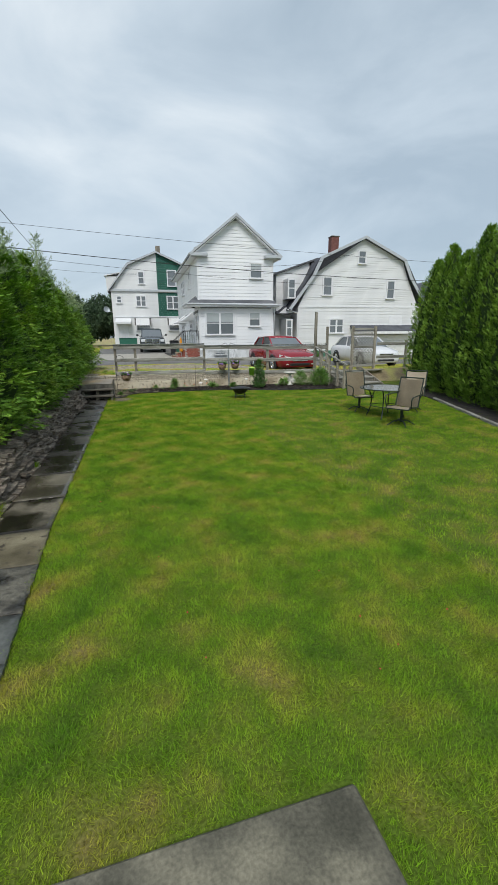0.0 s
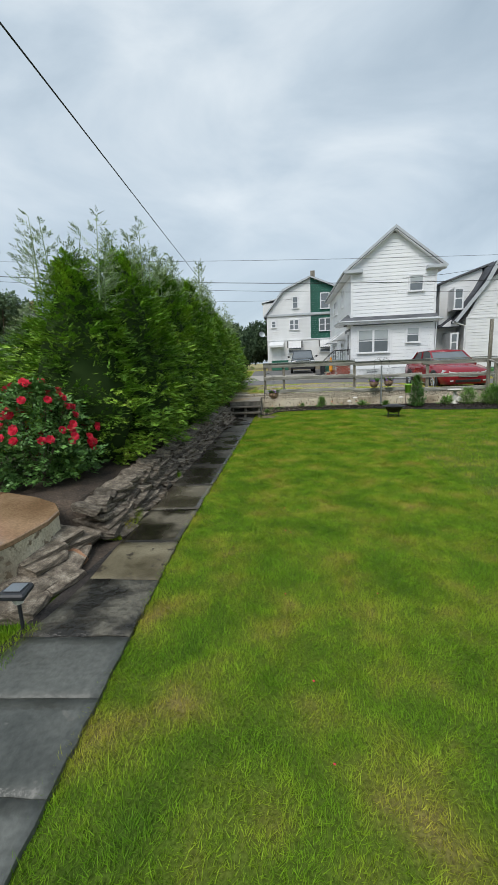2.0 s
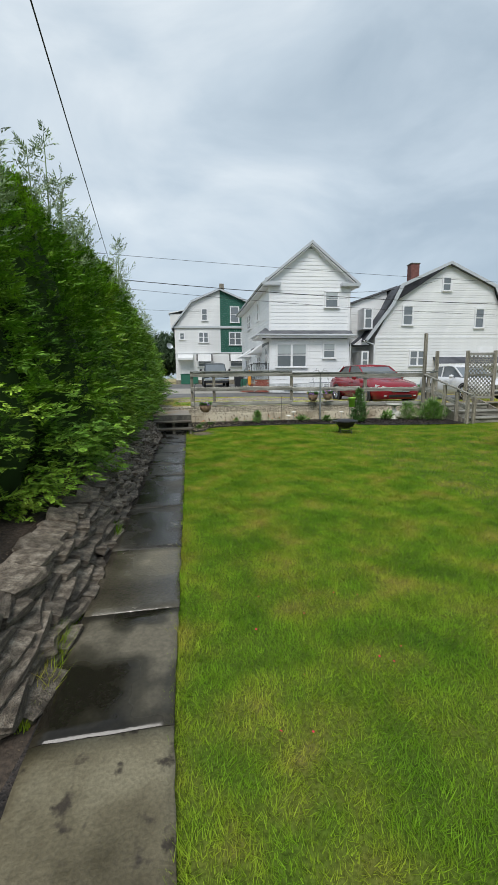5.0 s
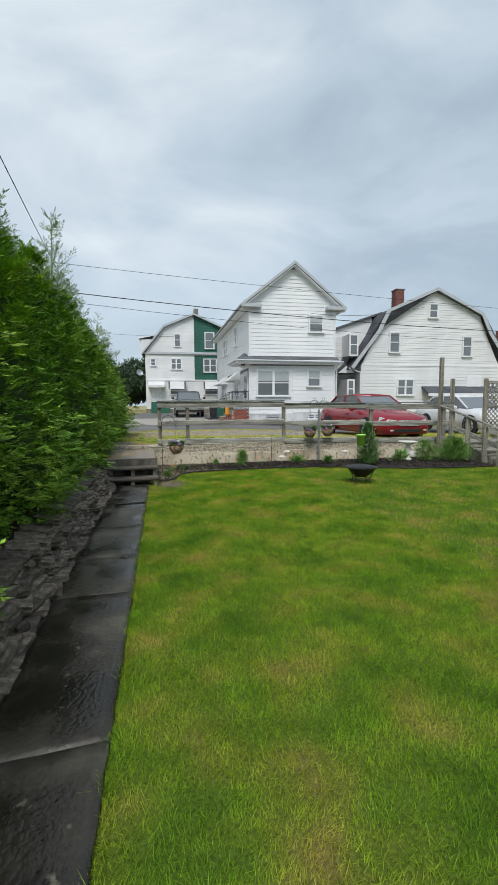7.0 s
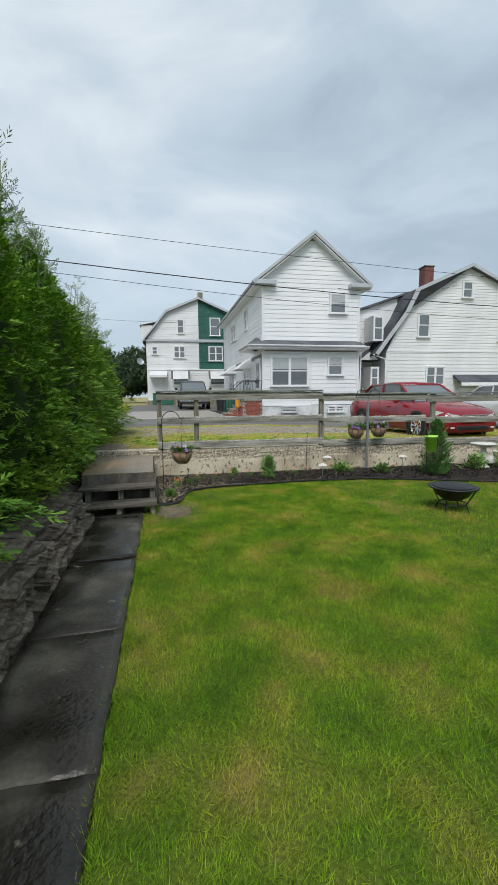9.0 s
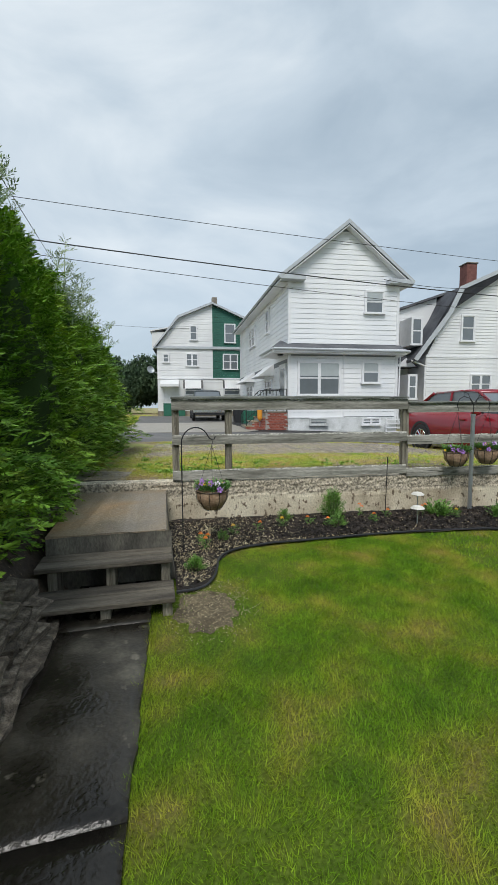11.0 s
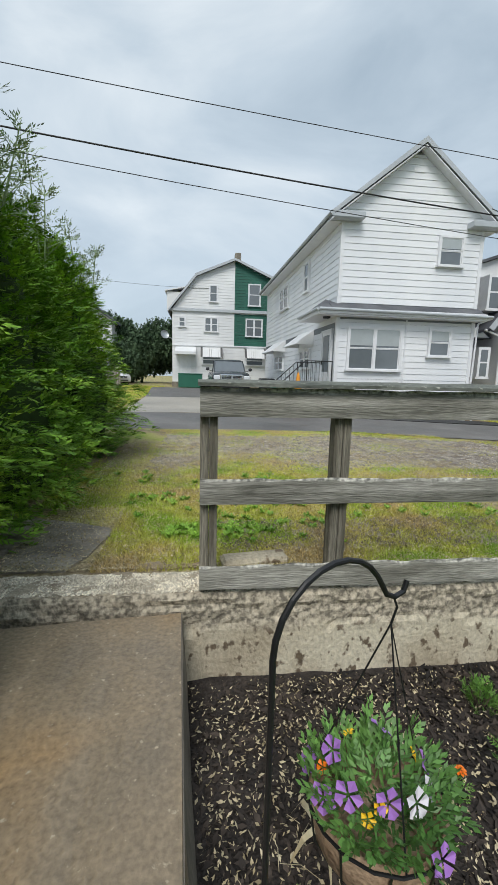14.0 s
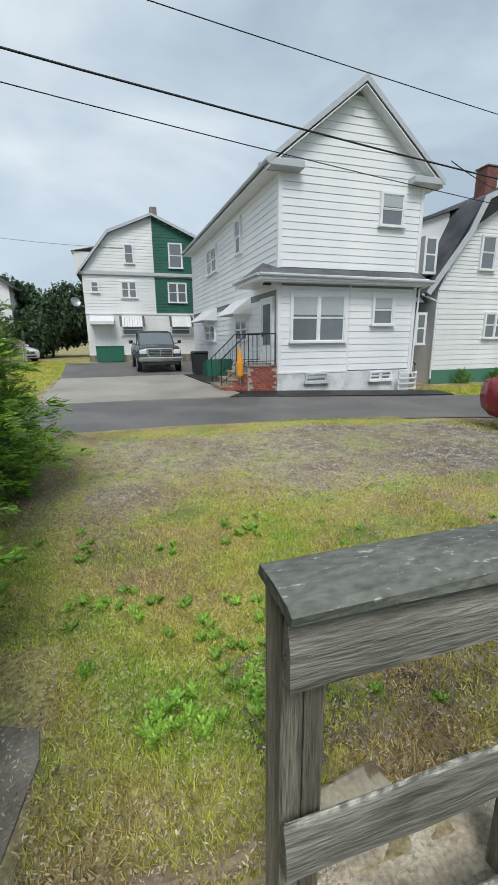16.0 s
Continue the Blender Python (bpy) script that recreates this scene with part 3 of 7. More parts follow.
for y0, y1, z in ((-2.12, -1.83, 0.315), (-2.50, -2.18, 0.165)):
    part("tread_plank", box(-1.13, -0.10, (y0 + y1) / 2 + 0.004, y1, z - 0.04, z, 0.006), "tread", steps)
    part("tread_plank", box(-1.13, -0.10, y0, (y0 + y1) / 2 - 0.004, z - 0.04, z - 0.002, 0.006), "tread", steps)
    for x in (-1.05, -0.62, -0.19):
        part("support_block", box(x, x + 0.07, y0 + 0.06, y1 - 0.02, 0.0, z - 0.042, 0.004), "wood_v", steps)

JOINTS = [-16.2, -15.3, -14.45, -13.90, -13.42, -12.94, -12.25, -11.56, -10.67, -9.72, -8.6, -7.07, -6.25, -5.2, -3.95, -2.55, -1.83]
SLABS = {-12.94: "flaked", -12.25: "tanslab", -11.56: "puddle", -10.67: "wetconc"}


def path_right(y):
    return -0.70 + 0.047 * (min(max(y, -11.5), 0) + 11.5)


def path_left(y):
    return -1.27 + 0.043 * (min(max(y, -11.5), 0) + 11.5) - 0.20 * min(max(-12.3 - y, 0), 1)


def path_slab(i, a, b):
    """A thin slab with a gently uneven top, a rounded rim and slightly broken sides."""
    kind = SLABS.get(a, "wetflag" if b < -12.9 else "wetdark")
    skew_a, skew_b = 0.022 * math.sin(a * 7.3), 0.022 * math.sin(b * 7.3)
    nx, ny = 10, max(6, int((b - a) / 0.08))
    bm, rows = bmesh.new(), []
    for j in range(ny + 1):
        v = j / ny
        row = []
        for k in range(nx + 1):
            u = k / nx
            y = a + 0.002 + (b - a - 0.004) * v + (skew_a * (1 - v) + skew_b * v) * (u - 0.5)
            l, r = path_left(y), path_right(y)
            x = l + (r - l) * u
            q = Vector((x * 6, y * 6, 0))
            if k in (0, nx):
                x += 0.014 * noise.noise(q * 1.7)
            if j in (0, ny):
                y += 0.006 * noise.noise(q * 2.5)
            rim = 0.002 if k in (0, nx) else 0.0
            rough = 0.012 if kind == "flaked" else 0.005
            z = 0.030 + rough * noise.noise(q * 0.5) + rough * 0.5 * noise.noise(q * 1.9) - rim
            row.append(bm.verts.new((x, y, z)))
        rows.append(row)
    for p, q in zip(rows, rows[1:]):
        for k in range(nx):
            bm.faces.new((p[k], p[k + 1], q[k + 1], q[k])).smooth = True
    rim = [rows[0][k] for k in range(nx + 1)] + [rows[j][nx] for j in range(1, ny + 1)] + [rows[ny][k] for k in range(nx - 1, -1, -1)] + [rows[j][0] for j in range(ny - 1, 0, -1)]
    low = [bm.verts.new((w.co.x, w.co.y, -0.03)) for w in rim]
    for k in range(len(rim)):
        bm.faces.new((rim[k], low[k], low[(k + 1) % len(rim)], rim[(k + 1) % len(rim)]))
    bmesh.ops.recalc_face_normals(bm, faces=bm.faces[:])
    part("slab", bm, kind, path_)


bed_pts = [(-1.62, -16.2), (-0.71, -16.2), (-0.71, -11.5), (-0.26, -1.85), (-0.87, -1.85), (-1.28, -11.5), (-1.5, -13.0)]
struct("path_bedding", extrude(bed_pts, -0.02, 0.016, axis="z"), "mulch")
path_ = tagged(new("garden_path"), "narrow wet path of slate flags and cracked concrete slabs beside the lawn", "path", kind="structure")
for i, (a, b) in enumerate(zip(JOINTS, JOINTS[1:])):
    path_slab(i, a, b)
bm = extrude([(-2.3, -15.95), (0.9, -15.95), (0.912, -14.64), (0.35, -14.62), (-0.32, -14.60), (-2.3, -14.58)], -0.05, 0.035, axis="z", bevel=0.012)
struct("porch_slab", bm, "slab")

# ---- fence on the wall ----
fence = root("post_and_rail_fence", STREET, "weathered grey wooden post and rail fence on the retaining wall", "fence")
for z0, z1, cut in ((1.515, 1.66, 0.004), (1.065, 1.195, 0.007), (0.60, 0.725, 0.007)):
    for k, (xa, xb) in enumerate(((0.0, 3.29), (3.295, 5.6), (5.605, 8.3))):
        drop = 0.017 * (xa + xb) / 2
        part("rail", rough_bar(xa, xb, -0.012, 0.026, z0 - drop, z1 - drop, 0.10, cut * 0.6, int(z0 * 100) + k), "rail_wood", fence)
for k, (xa, xb) in enumerate(((-0.01, 3.29), (3.295, 8.3))):
    part("cap_board", rough_bar(xa, xb, -0.035, 0.125, 1.665 - 0.017 * (xa + xb) / 2, 1.70 - 0.017 * (xa + xb) / 2, 0.2, 0.004, 77 + k), "wood_cap", fence, "mossy dark cap board")
for x in (0.0, 0.70, 3.24, 5.75, 8.0):
    z1 = 1.66 - 0.017 * x
    part("post", box(x, x + 0.045, 0.028, 0.115, 0.47, z1, 0.004), "wood_v", fence)
    part("post_facing", box(x + 0.048, x + 0.09, 0.028, 0.11, 0.47, z1 - 0.004, 0.004), "wood_v", fence)


# ---- houses ----
def window(parent, u0, u1, z0, z1, d=-0.05, sashes=1, blind=0.0, axis="x", case="trim", casing=0.07, bars=False):
    """A sash window whose case stands proud of the boards. axis y: in a side wall, u is the depth."""
    w = new("window")
    w.parent = parent

    def b(a0, a1, b0, b1, c0, c1, bev=0.0):
        return box(a0, a1, b0, b1, c0, c1, bev) if axis == "x" else box(b0, b1, a0, a1, c0, c1, bev)

    def piece(name, bm, mat_):
        ob = new(name, mesh_from(bm, name, mat_))
        ob.parent = w

    dm, o = d - 0.03, 0.0
    for a0, a1, c0, c1 in ((u0, u0 + casing, z0, z1), (u1 - casing, u1, z0, z1), (u0 + casing, u1 - casing, z1 - casing, z1)):
        piece("casing", b(a0, a1, d - 0.05, 0.0, c0, c1), case)
    piece("sill", b(u0 - 0.04, u1 + 0.04, d - 0.10, 0.0, z0 - 0.05, z0 + 0.02), case)
    ww = (u1 - u0 - casing * (sashes + 1)) / sashes
    for k in range(sashes):
        a0 = u0 + casing + k * (ww + casing)
        if k:
            piece("mullion", b(a0 - casing, a0, d - 0.045, 0.0, z0 + 0.02, z1 - casing), case)
        zm = (z0 + z1) / 2
        for c0, c1, dd in ((z0 + 0.02, zm, -0.018), (zm, z1 - casing, -0.03)):
            piece("pane", b(a0 + 0.03, a0 + ww - 0.03, d + dd + 0.012, 0.0, c0 + 0.03, c1 - 0.03), "glass")
            if blind and c1 > zm + 0.01:
                piece("blind", b(a0 + 0.035, a0 + ww - 0.035, d + dd + 0.006, d + dd + 0.011, c1 - 0.03 - (c1 - c0 - 0.06) * min(blind, 1), c1 - 0.032), "blind")
            for e0, e1, f0, f1 in ((a0, a0 + 0.03, c0, c1), (a0 + ww - 0.03, a0 + ww, c0, c1), (a0 + 0.03, a0 + ww - 0.03, c0, c0 + 0.03), (a0 + 0.03, a0 + ww - 0.03, c1 - 0.03, c1)):
                piece("sash", b(e0, e1, d + dd, 0.0, f0, f1), case)
    return w


BOARDS = {}


def boards(parent, span, z0, z1, pitch, material, d0=-0.002, axis="x", name="siding_board", thick=0.018):
    """Lapped siding: one wedge-shaped board a course. span(z) gives where the course begins and ends."""
    z, made = z0, []
    while z < z1 - 0.02:
        h = min(pitch, z1 - z)
        a0, a1 = span(z + h * 0.5)
        if a1 - a0 > 0.1:
            key = (round(a1 - a0, 2), round(h, 3), material, axis, thick, round(d0, 3))
            if key not in BOARDS:
                L = a1 - a0
                prof = [(d0, 0), (d0 - thick, 0.0), (d0 - thick, 0.012), (d0 - 0.003, h - 0.004), (d0, h - 0.004)]
                bm = bmesh.new()
                ends = []
                for s in (0, L):
                    ends.append([bm.verts.new((s, p, q) if axis == "x" else (p, s, q)) for p, q in prof])
                bm.faces.new(ends[0])
                bm.faces.new(ends[1][::-1])
                for i in range(5):
                    bm.faces.new((ends[0][i], ends[1][i], ends[1][(i + 1) % 5], ends[0][(i + 1) % 5]))
                bmesh.ops.recalc_face_normals(bm, faces=bm.faces[:])
                BOARDS[key] = mesh_from(bm, name, material)
            ob = new(name, BOARDS[key])
            ob.parent = parent
            ob.location = (a0, 0, z) if axis == "x" else (0, a0, z)
            made.append(ob)
        z += pitch
    return made


def house_two():
    h = root("house", pose(5.386, 11.22, 0, 0, 0, TURN), "narrow white sided house with a steep gable and grey trim", "house")
    W, L, E, P = 4.92, 12.4, 7.12, 9.23
    body = extrude([(0, 0.2), (W, 0.2), (W, E), (W / 2, P - 0.14), (0, E)], 0.0, L)
    # Wall body is painted dark so board gaps read as shadow lines.
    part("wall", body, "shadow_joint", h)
    part("foundation", box(-0.03, W + 0.03, -0.035, L, 0.1, 1.06, 0.01), "found", h)
    boards(h, lambda z: (0.09, W - 0.09), 1.10, 3.70, 0.208, "siding")
    boards(h, lambda z: (0.09, W - 0.09), 4.22, E, 0.208, "siding")
    slope = (P - 0.14 - E) / (W / 2)
    boards(h, lambda z: (max(0.02, (z - E) / slope), W - max(0.02, (z - E) / slope)), E, P - 0.35, 0.208, "siding")
    side = boards(h, lambda z: (1.5, L), 1.10, 3.4, 0.208, "siding", axis="y")
    side += boards(h, lambda z: (0.09, L), 4.22 - 0.208 * 3, E - 0.02, 0.208, "siding", axis="y")
    for x0, x1, y0, y1, z0, z1 in ((-0.03, 0.09, -0.035, 0.09, 1.06, 3.75), (W - 0.09, W + 0.03, -0.035, 0.09, 1.06, 3.75), (-0.03, 0.09, -0.035, 0.09, 4.2, E), (W - 0.09, W + 0.03, -0.035, 0.09, 4.2, E), (2.42, 2.47, -0.03, 0.0, 1.06, 3.75)):
        part("corner_board", box(x0, x1, y0, y1, z0, z1), "trim", h)
    part("base_trim", box(-0.03, 2.45, -0.05, 0.0, 1.05, 1.10), "trim", h)
    # roof planes with overhang
    k, o, t = slope, 0.46, 0.14
    ridge = P
    for s in (-1, 1):
        cx = W / 2
        pts = [(cx, ridge), (cx + s * (cx + o), ridge - k * (cx + o)), (cx + s * (cx + o), ridge - k * (cx + o) - t), (cx, ridge - t * 1.3)]
        part("roof_slope", extrude(pts, -0.33, L + 0.2), "roof", h)
        v = [(cx, ridge + 0.03), (cx + s * (cx + o + 0.03), ridge + 0.02 - k * (cx + o)), (cx + s * (cx + o + 0.03), ridge - 0.13 - k * (cx + o)), (cx, ridge - 0.15)]
        part("verge_board", extrude(v, -0.37, -0.335), "trim_grey", h)
        part("verge_soffit", extrude([(cx, ridge - 0.19), (cx + s * (cx + o), ridge - 0.17 - k * (cx + o)), (cx + s * (cx + o), ridge - 0.21 - k * (cx + o)), (cx, ridge - 0.23)], -0.334, 0.0), "trim", h)
        e = cx + s * (cx + o)
        part("gutter", tube_gutter(e + s * 0.02, -0.35, L + 0.2, ridge - k * (cx + o) - 0.02), "trim_grey", h)
        x0, x1 = sorted((cx + s * cx - s * 0.62, e))
        part("eave_return", extrude([(x0, -0.36), (x1, -0.36), (x1, 0.0), (x0, 0.0)], 6.74, 6.94, axis="z", bevel=0.02), "trim_grey", h)
        part("soffit", box(min(cx + s * cx, e), max(cx + s * cx, e), 0.0, L, 6.72, 6.75), "trim", h)
    # belt roof over the lower storey
    part("belt_roof", extrude([(-0.42, 3.90), (-0.42, 3.95), (-0.02, 4.20), (0.0, 4.20), (0.0, 3.90)], -0.3, W + 0.12, axis="x"), "roof", h)
    part("belt_fascia", box(-0.75, W + 0.15, -0.46, -0.42, 3.80, 3.97, 0.008), "trim", h)
    part("belt_gutter", tube([(-0.78, -0.49, 3.93), (W + 0.32, -0.49, 3.88)], 0.05, 8), "trim_grey", h)
    part("belt_soffit", box(-0.75, W + 0.12, -0.42, 0.0, 3.76, 3.80), "trim", h)
    hip = bmesh.new()
    v = [hip.verts.new(p) for p in ((-0.78, -0.44, 3.95), (0.0, -0.44, 3.97), (-0.78, 1.9, 3.95), (0.0, 1.3, 4.55), (0.0, 0.1, 4.22), (0.0, 1.9, 3.97))]
    for f in ((0, 1, 4), (0, 4, 3), (0, 3, 2), (2, 3, 5)):
        hip.faces.new([v[i] for i in f])
    part("porch_roof", hip, "roof", h)
    part("porch_ceiling", box(-0.78, -0.0, -0.42, 1.9, 3.78, 3.94, 0.01), "trim", h)
    part("porch_gutter", tube([(-0.82, -0.46, 3.93), (-0.82, 1.9, 3.93)], 0.05, 8), "trim_grey", h)
    part("porch_light", box(-0.45, -0.25, -0.05, 0.15, 3.70, 3.78, 0.01), "metal_black", h)
    part("flashing", box(-0.06, 0.0, -0.05, 0.0, 4.0, 4.4), "trim", h)
    # windows
    window(h, 0.37, 2.30, 2.04, 3.48, sashes=2, blind=0.9)
    window(h, 3.26, 4.10, 2.56, 3.50, blind=0.95)
    window(h, 3.33, 4.23, 5.55, 6.50, blind=0.9)
    window(h, 0.92, 1.70, 0.76, 1.04, d=-0.06, case="found", casing=0.04, blind=1)
    window(h, 3.30, 4.16, 0.74, 1.03, d=-0.06, sashes=2, casing=0.04)
    window(h, 2.72, 4.20, 2.12, 2.90, axis="y", sashes=2)
    window(h, 7.4, 9.4, 2.12, 2.90, axis="y", sashes=2)
    window(h, 3.35, 4.05, 5.25, 6.45, axis="y")
    window(h, 6.8, 8.6, 5.15, 6.25, axis="y", sashes=2)
    door = new("door")
    door.parent = h
    for nm, bmq, mt in (("door_leaf", box(-0.05, 0, 0.42, 1.26, 1.36, 3.34, 0.006), "trim"), ("glass_panel", box(-0.06, -0.045, 0.53, 1.15, 1.95, 3.22), "glass"), ("door_handle", box(-0.10, -0.06, 1.16, 1.20, 2.2, 2.36, 0.01), "metal_black"),
                       ("door_casing", box(-0.07, 0, 0.30, 0.42, 1.3, 3.42), "trim"), ("door_casing", box(-0.07, 0, 1.26, 1.38, 1.3, 3.42), "trim"), ("door_casing", box(-0.07, 0, 0.42, 1.26, 3.34, 3.42), "trim")):
        ob = new(nm, mesh_from(bmq, nm, mt))
        ob.parent = door
    for y0, y1 in ((2.45, 4.6), (7.1, 9.9)):
        aw = new("awning")
        aw.parent = h
        n = int((y1 - y0) / 0.13)
        for q in range(n):
            a = y0 + (y1 - y0) * q / n
            bmq = bmesh.new()
            w = (y1 - y0) / n * 0.8
            v = [bmq.verts.new(p) for p in ((-0.02, a, 3.62), (-0.02, a + w, 3.62), (-0.75, a + w, 3.05), (-0.75, a, 3.05), (-0.02, a, 3.60), (-0.02, a + w, 3.60), (-0.75, a + w, 3.03), (-0.75, a, 3.03))]
            for f in ((0, 1, 2, 3), (7, 6, 5, 4), (0, 3, 7, 4), (1, 5, 6, 2), (3, 2, 6, 7)):
                bmq.faces.new([v[i] for i in f])
            ob = new("awning_slat", mesh_from(bmq, "awning_slat", "trim"))
            ob.parent = aw
        for yy in (y0, y1):
            ob = new("awning_side", mesh_from(extrude([(-0.02, 3.6), (-0.75, 3.03), (-0.02, 3.03)], yy - 0.008, yy + 0.008), "awning_side", "siding_old"))
            ob.parent = aw
    part("vent_pipe", lathe([(0.07, 0), (0.07, 0.32), (0.13, 0.34), (0.13, 0.42), (0.0, 0.47)], 12, centre=(0.25, 2.0, 7.25)), "steel", h)
    part("gable_vent", box(2.28, 2.64, -0.035, 0.0, 8.36, 8.50), "trim", h)
    part("downpipe", tube([(W + 0.32, -0.46, 3.85), (W + 0.10, -0.08, 3.7), (W + 0.06, -0.05, 1.0), (W + 0.25, -0.1, 0.55)], 0.035), "trim", h)
    part("side_step", box(4.95, 5.5, 0.9, 1.7, 0.2, 0.95, 0.01), "landside", h)
    # the side wall runs slightly inward toward the back
    shear = Matrix.Identity(4)
    shear[0][1] = -0.037
    for me in {o.data for o in h.children_recursive if o.type == "MESH"}:
        if me.name.startswith("siding_board"):
            continue
        me.transform(shear)
    for ob in side:
        ob.location.x = -0.037 * ob.location.y
        ob.rotation_euler.z = radians(2.12)
    return h


def tube_gutter(x, y0, y1, z):
    return rod((x, y0, z), (x, y1, z), 0.06, n=8)


def entry_steps():
    s = root("entry_steps", pose(5.386, 11.22, 0, 0, 0, TURN), "red brick entry steps with black iron railing by the house", "steps")
    top = 1.34
    part("step_block", box(-1.0, -0.035, 0.02, 1.5, 0.3, top - 0.05, 0.0), "mortar", s)
    for i, (z1, x0) in enumerate(((1.12, -1.28), (0.93, -1.56), (0.74, -1.84))):
        part("step_block", box(x0, x0 + 0.279, 0.06, 1.46, 0.3, z1 - 0.05), "mortar", s)
        part("tread", box(x0 - 0.03, x0 + 0.279, 0.03, 1.49, z1 - 0.05, z1, 0.008), "landing", s)
    part("landing_slab", box(-1.02, -0.036, -0.01, 1.53, top - 0.05, top, 0.008), "landside", s)
    brick = mesh_from(box(0, 0.20, -0.012, 0.0, 0, 0.058, 0.003), "brick", "brick")
    for r in range(13):
        z = 0.42 + r * 0.068
        x = -1.02 if z > 1.08 else -1.3 if z > 0.88 else -1.58 if z > 0.68 else -1.86
        x += 0.0 if r % 2 else 0.105
        while x < -0.2:
            if z < top - 0.1:
                ob = new("brick", brick)
                ob.parent, ob.location = s, (x, 0.02 + (0.04 if x < -1.0 else 0), z)
            x += 0.21
    for y in (0.05, 1.45):
        part("handrail", tube([(-0.06, y, top + 0.95), (-1.0, y, top + 0.95), (-1.86, y, 0.5 + 1.0)], 0.018), "metal_black", s)
        part("rail_bottom", tube([(-0.06, y, top + 0.12), (-1.0, y, top + 0.12), (-1.86, y, 0.5 + 0.3)], 0.012), "metal_black", s)
        for i in range(13):
            x = -0.08 - i * 0.145
            zt = top + 0.95 if x > -1 else top + 0.95 - (-1 - x) * 0.92
            zb = top if x > -1 else top + 0.02 - (-1 - x) * 0.80
            part("baluster", rod((x, y, zb - (0.0 if i % 6 else 0.0)), (x, y, zt), 0.007 if i % 6 else 0.016, n=5), "metal_black", s)
    return s


def gambrel(W, e, kx, kz, pk):
    return [(0, e), (kx, kz), (W / 2, pk), (W - kx, kz), (W, e)]


def house_one():
    h = root("house", pose(0.1, 29.5, 0, 0, 0, TURN), "tall white gambrel house with dark green corner and window awnings", "house")
    W, g = 9.2, 0.75
    shape = gambrel(W, 6.55, 1.75, 8.95, 10.15)
    part("wall", extrude([(0, g)] + [(W, g)] + [(W, 6.55)] + [(W - 1.75, 8.95), (W / 2, 10.15), (1.75, 8.95), (0, 6.55)], 0, 12), "siding_old", h)
    boards(h, lambda z: (0.05, W - 0.05), 1.25, 3.95, 0.2, "siding_old")
    boards(h, lambda z: (0.05, W / 2), 4.02, 6.35, 0.2, "siding_old")
    boards(h, lambda z: (W / 2 + 0.004, W - 0.05), 4.02, 6.35, 0.2, "siding_green")
    edge = lambda z: 0.05 + (z - 6.55) * 1.75 / 2.4 if z < 8.95 else 1.8 + (z - 8.95) * (W / 2 - 1.75) / 1.2
    boards(h, lambda z: (edge(z), W / 2), 6.65, 10.1, 0.2, "siding_old")
    boards(h, lambda z: (W / 2 + 0.004, W - edge(z)), 6.65, 10.1, 0.2, "siding_green")
    part("foundation", box(-0.03, W + 0.03, -0.06, 0.0, g, 1.25), "landside", h)
    part("belt", box(-0.15, W + 0.1, -0.16, 0.0, 6.40, 6.60, 0.02), "trim_grey", h)
    part("belt", box(-0.02, W + 0.02, -0.07, 0.0, 3.93, 4.02), "trim", h)
    for s in (-1, 1):
        c = W / 2
        pts = [(c, 10.25), (c + s * (c - 1.72), 9.05), (c + s * (c + 0.3), 6.45), (c + s * (c + 0.3), 6.30), (c + s * (c - 1.80), 8.90), (c, 10.10)]
        part("roof_slope", extrude(pts, -0.3, 12.2), "roof", h)
        part("verge_board", extrude([(x, z - 0.02) for x, z in pts], -0.34, -0.305), "trim_grey", h)
    part("dormer", box(-0.45, 1.2, 1.0, 5.0, 6.6, 7.95), "siding_old", h)
    part("dormer_roof", extrude([(-0.6, 7.95), (1.6, 8.4), (1.6, 8.48), (-0.6, 8.03)], 0.85, 5.2), "trim", h)
    part("chimney", box(W / 2 + 0.05, W / 2 + 0.5, 0.9, 1.5, 9.7, 10.95, 0.02), "landside", h)
    window(h, 2.7, 3.35, 7.15, 8.35)
    window(h, 5.6, 6.55, 6.98, 8.55)
    window(h, 7.6, 8.1, 6.98, 8.3)
    window(h, 0.45, 1.0, 5.30, 6.0)
    window(h, 2.35, 3.4, 5.0, 6.05, sashes=2)
    window(h, 5.45, 6.75, 4.75, 6.05, sashes=2)
    window(h, 2.2, 3.7, 2.6, 3.3)
    window(h, 5.5, 6.9, 2.6, 3.3)
    for x0 in (2.1, 5.4):
        aw = new("awning")
        aw.parent = h
        for q in range(10):
            a = x0 + q * 0.165
            bm = bmesh.new()
            v = [bm.verts.new(p) for p in ((a, 0, 3.85), (a + 0.14, 0, 3.85), (a + 0.14, -0.45, 3.75), (a, -0.45, 3.75), (a, -0.75, 3.10), (a + 0.14, -0.75, 3.10))]
            bm.faces.new((v[0], v[3], v[2], v[1]))
            bm.faces.new((v[3], v[4], v[5], v[2]))
            ob = new("awning_slat", mesh_from(bm, "awning_slat", "plastic_dark" if q in (0, 9) else "siding_old"))
            ob.parent = aw
    part("door", box(0.55, 1.40, -0.05, 0.0, 1.25, 3.25, 0.01), "trim", h)
    part("door_canopy", extrude([(0.0, 3.25), (-1.0, 3.25), (-1.0, 3.45), (0.0, 3.85)], 0.25, 1.75, axis="x"), "siding_old", h)
    part("door_step", box(0.3, 1.7, -0.9, -0.061, g, 1.22, 0.01), "landside", h)
    part("satellite_dish", lathe([(0.0, 0.0), (0.2, 0.04), (0.32, 0.13)], 14), "steel", h).matrix_basis = pose(-0.55, -0.5, 4.6, 70, 0, 30)
